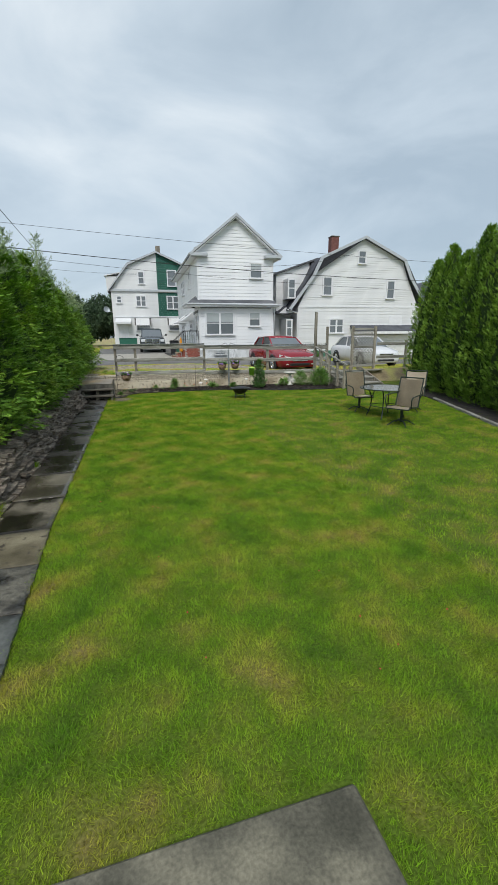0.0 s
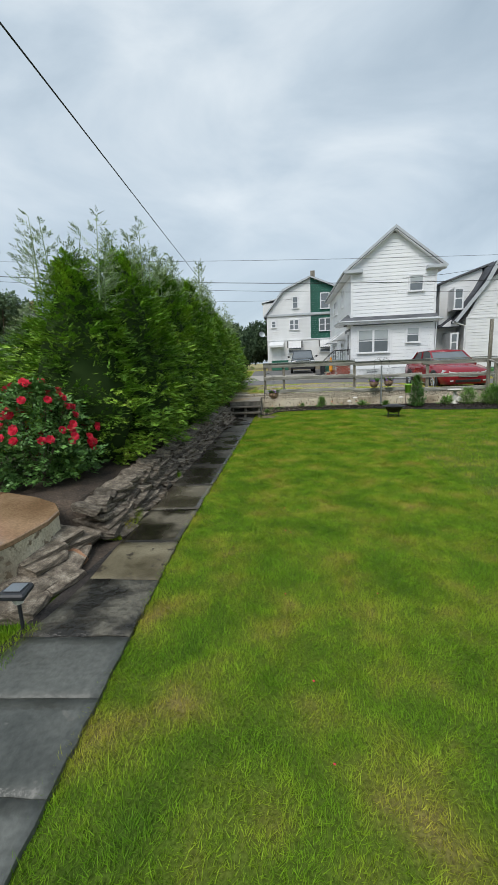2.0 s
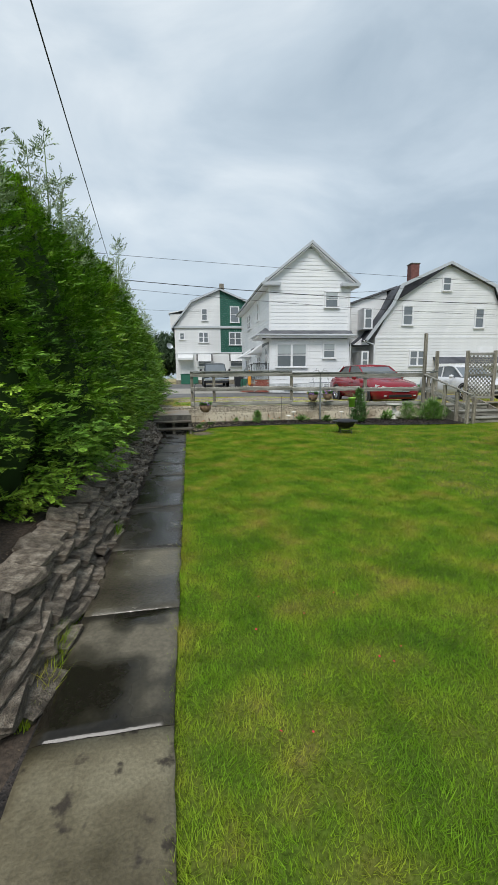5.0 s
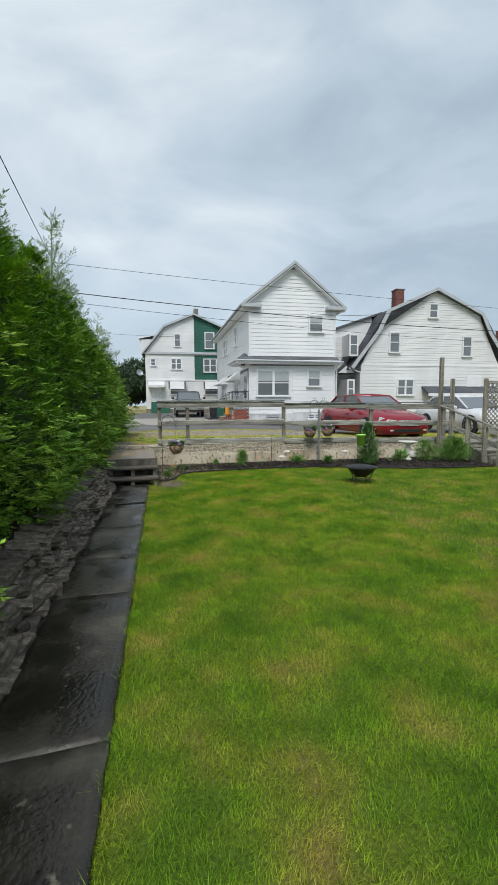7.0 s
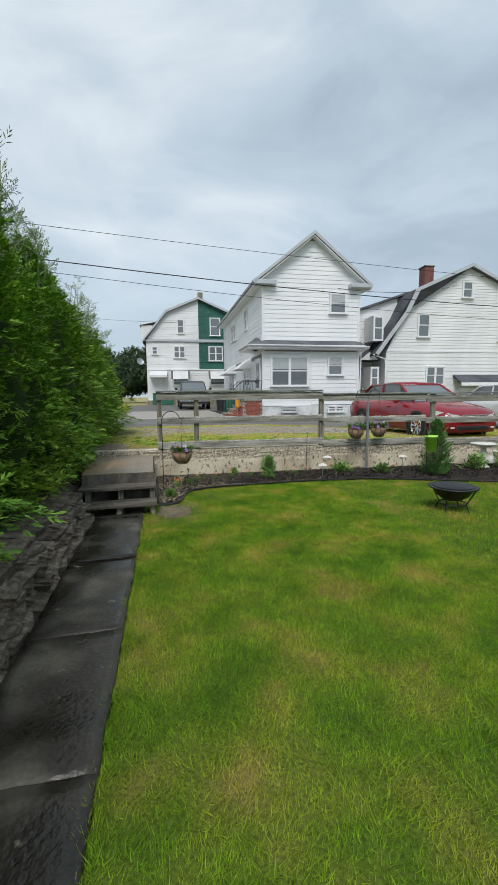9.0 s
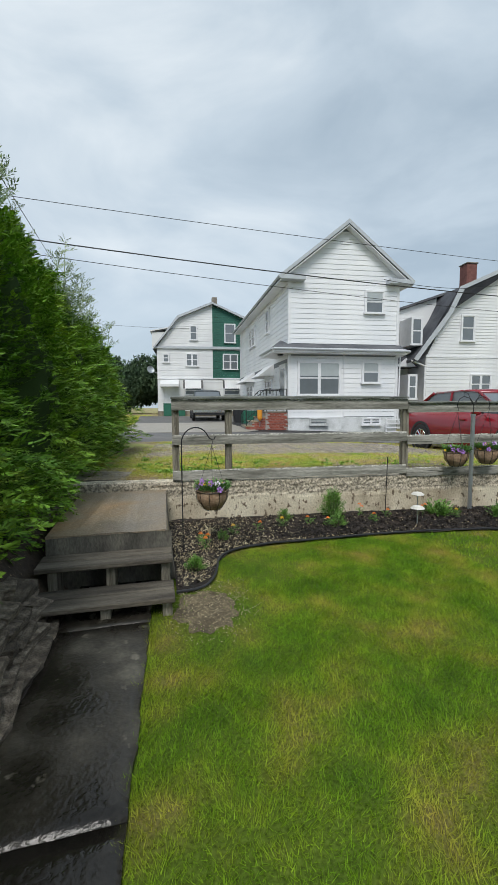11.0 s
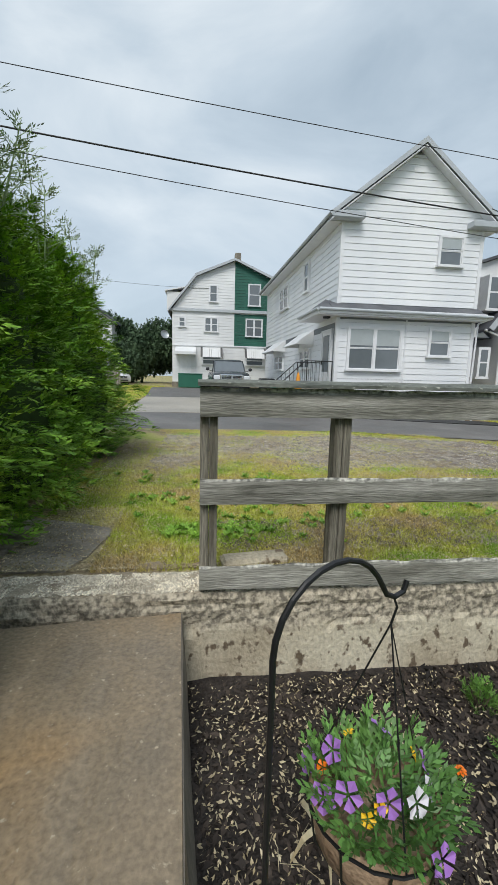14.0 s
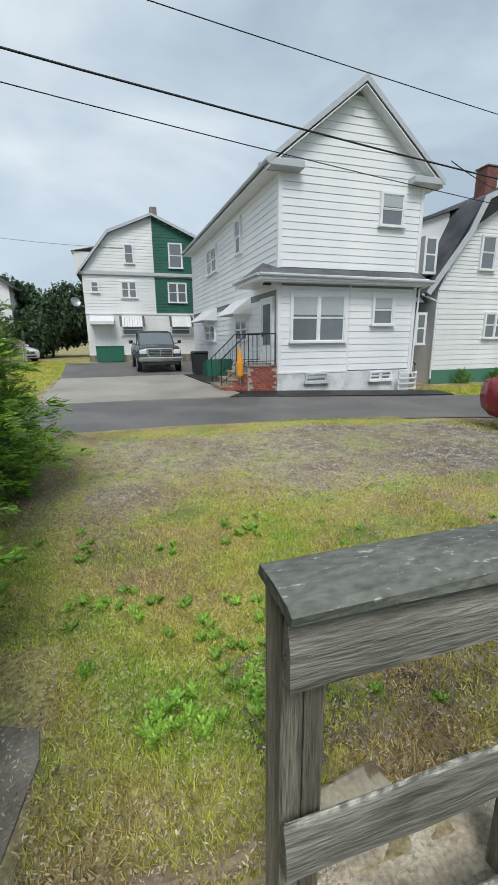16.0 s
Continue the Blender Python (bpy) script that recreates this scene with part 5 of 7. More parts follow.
def chips(rng, n, x0, x1, size, keep, z=0.075, zs=0.0, elong=2.5, tilt=0.5, zf=None):
    x = rng.uniform(x0, x1, n) if zf is None or x1 > 0 else rng.uniform(x0, x1, n)
    e, w = bed_edge(x), -0.0787 * x
    f = rng.uniform(0.03, 0.99, n)
    y = e + (w - e) * f
    k = keep(x, y, rng.uniform(0, 1, n))
    x, y, f = x[k], y[k], f[k]
    n = len(x)
    c = np.stack([x, y, 0.028 + 0.05 * np.sin(np.pi * f) + rng.uniform(0, 0.012, n)], 1)
    u = unit(rng.normal(0, 1, (n, 3)) * (1, 1, tilt))
    v = unit(np.cross(u, unit(rng.normal(0, 0.5, (n, 3)) + (0, 0, 1))))
    s = size * rng.uniform(0.5, 1.4, (n, 1))
    return np.stack([c - u * s, c + v * s / elong, c + u * s, c - v * s / elong], 1).reshape(-1, 3)


stuff("mulch_chips", chips(rng, 26000, -0.06, 7.9, 0.022, lambda x, y, q: q < 1.3 - x * 0.1), 4, "mulchbit", "dark shredded bark mulch in the flower bed")
stuff("seed_husks", chips(rng, 30000, -0.06, 5, 0.0115, lambda x, y, q: q < np.clip(0.75 - x * 0.42 + (y < -1.1) * 0.7, 0.07, 1)), 4, "straw", "pale seed husks scattered on the mulch")
hx = rng.uniform(-0.25, 0.72, 1500)
hy = rng.uniform(-3.0, -1.95, 1500)
hk = ((hx - 0.13) / 0.45) ** 2 + ((hy + 2.42) / 0.6) ** 2 < rng.uniform(0.05, 0.7, 1500)
hx, hy = hx[hk], hy[hk]
hc = np.stack([hx, hy, np.full(len(hx), 0.014)], 1)
hu = unit(rng.normal(0, 1, (len(hx), 3)) * (1, 1, 0.25)) * rng.uniform(0.004, 0.011, (len(hx), 1))
hv = unit(np.cross(hu, (0, 0, 1.0))) * 0.003
stuff("soil_husks", np.stack([hc - hu, hc + hv, hc + hu, hc - hv], 1).reshape(-1, 3), 4, "straw", "dry husks and straw on the bare soil patch")

sn = 300
sx_, sy_ = rng.uniform(-0.05, 0.75, sn), rng.uniform(-2.6, -0.75, sn)
sk = ((sy_ > bed_edge(sx_)) | (sy_ < -1.95) & (sx_ < 0.5)) & (rng.uniform(0, 1, sn) < np.clip((-sy_ - 0.6) * 1.2, 0, 1))
sx_, sy_ = sx_[sk], sy_[sk]
sa = rng.uniform(0, math.tau, len(sx_))
sl = rng.uniform(0.02, 0.075, (len(sx_), 1))
sc = np.stack([sx_, sy_, np.where(sy_ > bed_edge(sx_), 0.085, 0.02)], 1)
su, sv = np.stack([np.cos(sa), np.sin(sa), 0.15 * np.sin(sa * 3)], 1), np.stack([-np.sin(sa), np.cos(sa), 0 * sa], 1)
bend = rng.normal(0, 0.25, (len(sx_), 1))
mid, wd = sc + sv * sl * bend + (0, 0, 0.006), sv * 0.0010
stuff("dry_straw", np.concatenate([np.stack([sc - su * sl - wd, mid - wd, mid + wd, sc - su * sl + wd], 1), np.stack([mid - wd, sc + su * sl - wd, sc + su * sl + wd, mid + wd], 1)]).reshape(-1, 3), 4, "straw", "dry straw stalks lying in the bed corner")

edging = bmesh.new()
pts_e = []
for i in range(len(BED) - 1):
    for q in range(4):
        a, b, c_, d_ = (Vector(BED[min(max(j, 0), len(BED) - 1)]) for j in (i - 1, i, i + 1, i + 2))
        t_ = q / 4
        e_p = 0.5 * ((2 * b) + (c_ - a) * t_ + (2 * a - 5 * b + 4 * c_ - d_) * t_ ** 2 + (3 * b - a - 3 * c_ + d_) * t_ ** 3)
        pts_e.append((e_p.x, e_p.y, 0.030 + 0.006 * noise.noise(Vector((e_p.x * 4, e_p.y * 4, 0)))))
tube(pts_e, 0.0115, 7, edging)
e_ = root("bed_edging", pose(0, 0, 0), "black plastic edging between the lawn and the mulch bed", "edging")
part("edging_strip", edging, "plastic_dark", e_)

# verge on the upper level
up = np.vectorize(upper_z)


def verge_keep(x, y):
    bare = np.sin(x * 1.3 + 0.6) * np.cos(y * 1.1) + 0.5 * np.sin(x * 3.1 + y * 2.3)
    drift = rng.uniform(-0.9, 0.6, len(x))
    drift = np.where((x < -0.64 - np.clip(y - 1.0, 0, 1) * 2.2) & (y < 1.5) & (x > -3), 9, drift)
    drift = drift + 0.9 * np.clip(-0.3 - x, 0, 1) * (y > 1.3)
    return (drift < bare * 0.8 + 0.2 - 1.7 * ((y > 3.1) & (y < 6.1) & (x < 6) & (x > -0.4 + 0.3 * np.sin(y * 3))))


v1 = np.concatenate([blades(rng, 110000, -1.4, 5.5, 0.30, 7.0, 0.030, 0.007, verge_keep, up, 1.2), blades(rng, 190000, -1.4, 2.6, 0.28, 4.2, 0.028, 0.0062, lambda x, y: rng.uniform(0, 1, len(x)) < np.clip((3.9 - y + 0.7 * np.sin(x * 2.3)) / 2.6, 0, 1) * ((x > -0.64) | (y > 1.5)), up, 1.4)])
v2 = blades(rng, 50000, 5.5, 16, 0.4, 6.3, 0.04, 0.012, verge_keep, up, 0.9)
v3 = blades(rng, 30000, -6, -2.8, 10.7, 30, 0.06, 0.02, lambda x, y: x == x, up, 0.8)
v4 = blades(rng, 20000, 10.6, 22, 10.2, 12.4, 0.08, 0.02, lambda x, y: x == x, up, 0.8)
stuff("verge_grass", np.concatenate([v1, v2, v3, v4]), 3, "verge_blade", "thin yellow green moss and grass over gravelly soil", STREET)

NL = 30000
lx, ly = -1.2 + 4.8 * rng.uniform(0, 1, NL) ** 1.4, 0.29 + 5.5 * rng.uniform(0, 1, NL) ** 1.6
lc = np.stack([lx, ly, up(lx, ly) + 0.018], 1)
lu = unit(rng.normal(0, 1, (NL, 3)) * (1, 1, 0.5)) * rng.uniform(0.005, 0.013, (NL, 1))
lv = unit(np.cross(lu, rng.normal(0, 0.4, (NL, 3)) + (0, 0, 1.0))) * 0.0034
stuff("verge_litter", np.stack([lc - lu, lc + lv, lc + lu, lc - lv], 1).reshape(-1, 3), 4, "straw", "dry straw coloured litter in the thin grass", STREET)
wc = []
for cx, cy, r, n in ((0.15, 1.15, 0.35, 26), (-0.35, 1.7, 0.3, 16), (0.75, 1.6, 0.4, 20), (0.55, 2.4, 0.4, 18), (1.6, 1.6, 0.5, 18), (-0.12, 0.85, 0.14, 26), (0.3, 0.85, 0.2, 16), (2.6, 1.4, 0.6, 16), (0.9, 0.95, 0.3, 10), (-0.6, 2.6, 0.3, 8), (3.9, 1.2, 0.5, 12)):
    for q in range(n):
        x, y = cx + rng.normal(0, r * 0.55), cy + rng.normal(0, r * 0.5)
        for s in range(14):
            a = rng.uniform(0, math.tau)
            wc.append(((x, max(y, 0.50), upper_z(x, y)), (math.cos(a), math.sin(a), rng.uniform(0.5, 1.6))))
wc_p, wc_d = np.array([w[0] for w in wc]), np.array([w[1] for w in wc])
stuff("weeds", sprays(rng, wc_p, wc_d, 0.045, 0.007, 6, flat=0.3), 4, "verge_weed", "low leafy green weeds behind the fence", STREET)


def pebbles(rng, n, x0, x1, y0, y1, size, zf, material, label, name, m=None, keep=None):
    x, y = rng.uniform(x0, x1, n), rng.uniform(y0, y1, n)
    if keep is not None:
        k = keep(x, y)
        x, y = x[k], y[k]
    n = len(x)
    s = size * rng.uniform(0.5, 1.5, (n, 1))
    c = np.stack([x, y, zf(x, y)], 1)
    a = rng.uniform(0, math.tau, n)
    u, v, w = np.stack([np.cos(a), np.sin(a), 0 * a], 1) * s, np.stack([-np.sin(a), np.cos(a), 0 * a], 1) * s * 0.7, np.array((0, 0, 1.0)) * s * 0.6
    top = c + w
    tris = [np.stack([p, q, top + u * 0.1], 1) for p, q in ((c - u, c - v), (c - v, c + u), (c + u, c + v), (c + v, c - u))]
    return stuff(name, np.concatenate(tris).reshape(-1, 3), 3, material, label, m)


pebbles(rng, 36000, -0.7, 6.5, 2.6, 6.5, 0.017, up, "gravel", "loose grey gravel in the thin grass", "verge_gravel", STREET, keep=lambda x, y: rng.uniform(0, 1, len(x)) < np.clip((y - 2.6) / 0.9, 0, 1) * np.clip((6.6 - y) / 0.6, 0, 1) * (0.75 + 0.5 * patches(x, y, 1.2, 3.0)))
pebbles(rng, 3600, 0.15, 4.5, 0.52, 1.12, 0.026, up, "stone", "dark gravel heaped behind the retaining wall", "wall_gravel", STREET)
pebbles(rng, 4600, -1.3, 0.30, 0.03, 0.25, 0.010, lambda x, y: 0 * x + 0.543, "aggregate", "pale broken aggregate on the wall top", "wall_aggregate", STREET)
flat_patch("damp_sheet", [(-2.8, 0.30), (-0.78, 0.30), (-0.70, 0.50), (-0.64, 0.85), (-0.66, 0.98), (-0.9, 1.09), (-1.23, 1.21), (-1.7, 1.5), (-2.8, 1.7)], "sheet", 0.014, thick=0.02)
e_ = root("concrete_chunk", STREET @ pose(0.33, 0.36, 0.52, 0, 0, 8), "broken pale concrete chunk lying behind the bottom rail", "rubble")
part("chunk", box(-0.2, 0.22, -0.07, 0.07, 0, 0.07, 0.02), "concrete", e_)

# ---- dry stone wall ----
ROCKS = []
for k in range(7):
    bm = bmesh.new()
    bmesh.ops.create_cube(bm, size=1)
    bmesh.ops.subdivide_edges(bm, edges=bm.edges[:], cuts=1, use_grid_fill=True)
    for v in bm.verts:
        q = v.co.copy()
        v.co = q.lerp(q.normalized() * 0.62, 0.28) + noise.noise_vector(q * 2.1 + Vector((k * 7, 0, 0))) * 0.14
    ROCKS.append(mesh_from(bm, "stone", "stone_rust" if k == 6 else "stone"))
dry = root("dry_stone_wall", pose(0, 0, 0), "low dry wall of flat grey stones below the cedars", "wall")
rng2 = random.Random(5)


def stone(x, y, z, sx, sy, sz, yaw, tiltx=0, tilty=0, k=None):
    ob = new("stone", ROCKS[rng2.randrange(6) if k is None else k])
    ob.parent = dry
    ob.matrix_basis = pose(x, y, z, tiltx, tilty, yaw)
    ob.scale = (sx, sy, sz)


for c in range(6):
    y = -11.40 + rng2.uniform(-0.15, 0.1)
    while y < -2.45:
        L = rng2.uniform(0.15, 0.32)
        h_ = rng2.uniform(0.055, 0.085)
        stone(path_left(y) - 0.13 - c * 0.042 + rng2.uniform(-0.02, 0.02), y + L / 2, 0.03 + c * 0.064 + rng2.uniform(-0.008, 0.008), rng2.uniform(0.20, 0.28), L * 1.08, h_, rng2.uniform(-16, 16), rng2.uniform(-9, 9), rng2.uniform(2, 18))
        y += L
for x, y, z, sx, sy, sz, yaw, k in ((-1.60, -11.95, 0.05, 0.30, 0.50, 0.10, 10, 0), (-1.62, -12.35, 0.05, 0.26, 0.34, 0.10, -15, 4), (-1.56, -12.62, 0.04, 0.22, 0.30, 0.08, 8, 5), (-1.70, -11.60, 0.08, 0.34, 0.44, 0.12, -8, 2), (-1.78, -11.85, 0.20, 0.30, 0.50, 0.09, -18, 0), (-1.74, -12.15, 0.14, 0.30, 0.38, 0.09, -10, 5), (-1.72, -11.45, 0.07, 0.26, 0.42, 0.07, -28, 1), (-1.75, -11.75, 0.09, 0.30, 0.46, 0.08, -40, 6), (-1.66, -12.0, 0.06, 0.32, 0.44, 0.08, -34, 6), (-1.55, -12.25, 0.05, 0.34, 0.36, 0.08, -20, 2),
                                (-1.80, -12.35, 0.07, 0.40, 0.55, 0.12, -30, 3), (-1.74, -12.65, 0.04, 0.40, 0.30, 0.07, 10, 0), (-1.66, -11.7, 0.14, 0.26, 0.42, 0.06, -32, 4), (-1.74, -11.2, 0.16, 0.36, 0.40, 0.08, 15, 5), (-1.64, -11.05, 0.07, 0.32, 0.40, 0.09, 0, 1),
                                (-1.82, -12.05, 0.19, 0.34, 0.45, 0.09, -25, 2)):
    stone(x, y, z, sx, sy, sz, yaw, 0, 10, k)

# ---- patio ----
pat = [(-1.93, -12.7), (-1.80, -12.35), (-1.73, -11.95), (-1.76, -11.70), (-1.90, -11.50), (-2.2, -11.30), (-2.6, -11.12), (-3.2, -10.95), (-7.5, -10.7), (-7.5, -16.0), (-2.35, -16.0), (-2.15, -13.6)]
patio = tagged(new("raised_patio"), kind="structure")
part("patio_base", extrude(pat, -0.05, 0.375, axis="z"), "concrete", patio)
part("patio_top", extrude([(x * 1.0 + (0.012 if x > -2.3 else 0), y) for x, y in pat], 0.377, 0.425, axis="z", bevel=0.008), "patio", patio)
part("wet_joint", extrude([(-1.915, -12.44), (-1.865, -12.30), (-1.83, -12.31), (-1.88, -12.46)], 0.0, 0.372, axis="z"), "landside", patio)

# ---- path light ----
lamp = root("solar_path_light", pose(-1.44, -12.86, 0), "black solar path light on a stake beside the flagstones", "garden light")
part("stake", rod((0, 0, 0), (0, 0, 0.28), 0.011, 0.013, 8), "plastic_dark", lamp)
part("head", extrude([(-0.10, -0.09), (0.10, -0.09), (0.07, 0.08), (-0.07, 0.08)], 0.28, 0.325, axis="z", bevel=0.012), "plastic_dark", lamp)
part("solar_panel", box(-0.055, 0.055, -0.05, 0.045, 0.326, 0.334, 0.002), "glass", lamp)
part("lens", lathe([(0.03, 0.22), (0.045, 0.28)], 10), "cream", lamp)


# ---- garden things ----
def marigold(label, tall=0.16, blooms=2, seed=0, flower="marigold"):
    rng = np.random.default_rng(seed)
    t = root("marigold", pose(0, 0, 0), label, "flower", "bedding flowers")
    n = 34
    a, h = rng.uniform(0, math.tau, n), rng.uniform(0.02, tall, n)
    r = rng.uniform(0, 0.05, n)
    p = np.stack([r * np.cos(a), r * np.sin(a), h], 1)
    d = np.stack([np.cos(a), np.sin(a), rng.uniform(0.1, 0.9, n)], 1)
    ob = new("leaves", mesh_arrays("leaves", sprays(rng, p, d, 0.038, 0.003, 6), 4, "weed"))
    ob.parent = t
    part("stem", rod((0, 0, -0.02), (0.004, 0, tall), 0.004, 0.003, 5), "leaf", t)
    for k in range(blooms):
        x, y, z = rng.uniform(-0.035, 0.035), rng.uniform(-0.035, 0.035), tall + 0.015 + 0.022 * k
        bm = bmesh.new()
        for ring, (rr, zz) in enumerate(((0.026, 0), (0.020, 0.008), (0.012, 0.015))):
            for q in range(8):
                b = q * math.tau / 8 + ring * 0.4
                v = [bm.verts.new((x + rr * f * math.cos(b + o), y + rr * f * math.sin(b + o), z + zz + up_)) for f, o, up_ in ((0.2, 0, 0), (0.8, -0.35, 0.005), (1.0, 0, 0.001), (0.8, 0.35, 0.005))]
                bm.faces.new(v)
        part("bloom", bm, flower, t)
    return t


MG = [marigold("low marigold plant with bright orange blooms in the mulch bed", 0.10, 1, 1), marigold("low marigold plant with bright orange blooms in the mulch bed", 0.13, 2, 2), marigold("low marigold plant with yellow blooms in the mulch bed", 0.11, 1, 3, "yellow")]
places = [(0.26, -1.10, 1), (0.26, -1.31, 0), (0.63, -0.90, 2), (0.94, -0.82, 0), (1.26, -0.75, 2), (1.62, -0.75, 0), (1.84, -0.83, 0), (2.42, -0.52, 1), (2.72, -0.66, 0), (2.46, -0.82, 0), (3.25, -0.7, 1), (3.6, -0.9, 2), (4.5, -0.9, 0), (5.3, -1.2, 2)]
for i, (x, y, k) in enumerate(places):
    m = pose(x, y, 0.055, 0, 0, i * 71)
    if i < 3:
        MG[i].matrix_basis = m
    else:
        copy_thing(MG[k], m)


def leafy(name, m, label, r, h, n, leaf, material="leaf", width=0.012, seed=1, group="bed shrubs", up=0.9, category="plant"):
    rng = np.random.default_rng(seed)
    t = root(name, m, label, category, group)
    p, d, hh = crown_points(rng, n, h, r, 0.0, 1.6, 0.2)
    p[:, :2] *= rng.uniform(0.2, 1, (n, 1))
    d = d * 0.7 + np.stack([0 * hh, 0 * hh, up + 0 * hh], 1) + rng.normal(0, 0.3, (n, 3))
    ob = new("leaves", mesh_arrays("leaves", sprays(rng, p, d, leaf, width, 6), 4, material))
    ob.parent = t
    bm = bmesh.new()
    for q in range(7):
        a = q * 0.9
        rod((0, 0, -0.02), (r * 0.5 * math.cos(a), r * 0.5 * math.sin(a), h * 0.8), 0.006, 0.003, 5, bm)
    part("stems", bm, "bark", t)
    return t


leafy("feathery_shrub", pose(2.08, -0.42, 0.05), "round feathery green shrub against the concrete wall", 0.15, 0.30, 380, 0.10, "weed", 0.004, 3)
leafy("spiky_plant", pose(0.11, -1.76, 0.04), "low feathery green plant at the bed corner", 0.09, 0.10, 170, 0.05, "weed", 0.004, 4)
leafy("spiky_plant", pose(0.48, -1.03, 0.05), "low feathery green plant in the mulch", 0.06, 0.08, 60, 0.05, "weed", 0.004, 5)
leafy("spiky_plant", pose(1.38, -0.45, 0.05), "low feathery green plant by the wall", 0.09, 0.12, 110, 0.06, "weed", 0.004, 6)
leafy("spiky_plant", pose(1.95, -0.85, 0.05), "low feathery green plant in the mulch", 0.09, 0.12, 90, 0.07, "weed", 0.004, 7)
leafy("leafy_plant", pose(3.45, -0.75, 0.05), "broad leaved green plant at the bed edge", 0.15, 0.14, 70, 0.12, "weed", 0.012, 8)
leafy("leafy_plant", pose(4.2, -1.0, 0.05), "broad leaved green plant at the bed edge", 0.14, 0.12, 60, 0.11, "weed", 0.012, 9)
leafy("leafy_plant", pose(6.1, -1.3, 0.05), "broad leaved green plant at the bed edge", 0.18, 0.2, 70, 0.15, "weed", 0.014, 10)
leafy("tall_shrub", pose(5.08, -1.42, 0.05), "upright leafy green shrub in the flower bed", 0.29, 0.98, 900, 0.10, "leaf", 0.010, 11)
leafy("tall_grass_clump", pose(7.45, -1.65, 0.05), "dense clump of tall green grass beside the stairs", 0.45, 0.48, 600, 0.22, "weed", 0.006, 12)
leafy("tall_grass_clump", pose(6.75, -1.45, 0.05), "dense clump of tall green grass beside the stairs", 0.3, 0.45, 300, 0.18, "weed", 0.006, 13)

dead = root("faded_lily", pose(0.36, -0.90, 0.06), "withered pale yellow lily leaves under the hanging basket", "plant")
bm = bmesh.new()
for q in range(6):
    a = q * 1.15
    pts = [(0, 0, 0), (0.03 * math.cos(a), 0.03 * math.sin(a), 0.10), (0.08 * math.cos(a), 0.08 * math.sin(a), 0.09 if q % 2 else 0.14), (0.14 * math.cos(a), 0.14 * math.sin(a), 0.01)]
    prev = None
    for i, p_ in enumerate(pts):
        w = (0.007, 0.012, 0.009, 0.001)[i]
        c = [bm.verts.new((p_[0] - math.sin(a) * w, p_[1] + math.cos(a) * w, p_[2])), bm.verts.new((p_[0] + math.sin(a) * w, p_[1] - math.cos(a) * w, p_[2]))]
        if prev:
            bm.faces.new((prev[0], prev[1], c[1], c[0]))
        prev = c
part("withered_leaves", bm, "straw", dead)


def basket(m, label, seed, drop, flowers=14, r=0.155):
    """A hanging basket; its origin is the hook it hangs from."""
    rng = np.random.default_rng(seed)
    t = root("hanging_basket", m, label, "planter", "hanging baskets")
    z = -drop
    part("coir_liner", lathe([(0.03, z - 0.205), (r * 0.55, z - 0.185), (r * 0.90, z - 0.10), (r, z), (r * 0.93, z + 0.006), (r * 0.85, z - 0.03), (0.01, z - 0.035)], 18), "coir", t, smooth=True)
    part("wire_rim", tube([(r * 1.02 * math.cos(a), r * 1.02 * math.sin(a), z) for a in [i * math.tau / 18 for i in range(19)]], 0.004, 5), "metal_black", t)
    bm = bmesh.new()
    for k in range(10):
        a = k * math.tau / 10
        tube([(f * math.cos(a), f * math.sin(a), zz) for f, zz in ((r * 1.02, z), (r * 0.93, z - 0.10), (r * 0.58, z - 0.188), (0.04, z - 0.21))], 0.003, 4, bm)
    part("wire_ribs", bm, "metal_black", t)
    for k in range(3):
        a = k * math.tau / 3 + 0.4
        part("hanger_wire", rod((0, 0, -0.06), (r * math.cos(a), r * math.sin(a), z), 0.0022, n=4), "metal_black", t)
    part("hanger_hook", tube([(0, 0, 0.01), (0.012, 0, -0.02), (0, 0, -0.06)], 0.003, 5), "metal_black", t)
    n = 330
    a, rr = rng.uniform(0, math.tau, n), np.sqrt(rng.uniform(0, 1, n)) * r * 0.95
    p = np.stack([rr * np.cos(a), rr * np.sin(a), z + rng.uniform(0, 0.05, n)], 1)
    d = np.stack([np.cos(a), np.sin(a), rng.uniform(0.3, 2.0, n)], 1)
    ob = new("foliage", mesh_arrays("foliage", sprays(rng, p, d, 0.060, 0.006, 6), 4, "leaf"))
    ob.parent = t
    for k in range(flowers):
        b, f = rng.uniform(0, math.tau), rng.uniform(0.55, 1.2)
        c = Vector((r * f * math.cos(b), r * f * math.sin(b), z + rng.uniform(0.04, 0.10) - (0.04 if f > 0.9 else 0)))
        nrm = Vector((math.cos(b), math.sin(b) - 0.7, 0.6)).normalized().to_track_quat("Z", "Y").to_matrix()
        bm = bmesh.new()
        kind = "petunia" if k % 2 == 0 else ("yellow" if k % 4 == 1 else "petal_white" if k % 8 == 3 else "marigold")
        R = 0.033 if kind in ("petunia", "petal_white") else 0.017
        for q in range(5):
            th = q * math.tau / 5
            v = [bm.verts.new(c + nrm @ Vector((R * s * math.cos(th + o), R * s * math.sin(th + o), u))) for s, o, u in ((0.12, 0, 0), (0.85, -0.5, 0.006), (1.05, 0, 0.002), (0.85, 0.5, 0.006))]
            bm.faces.new(v)
        part("flower", bm, kind, t)
    return t


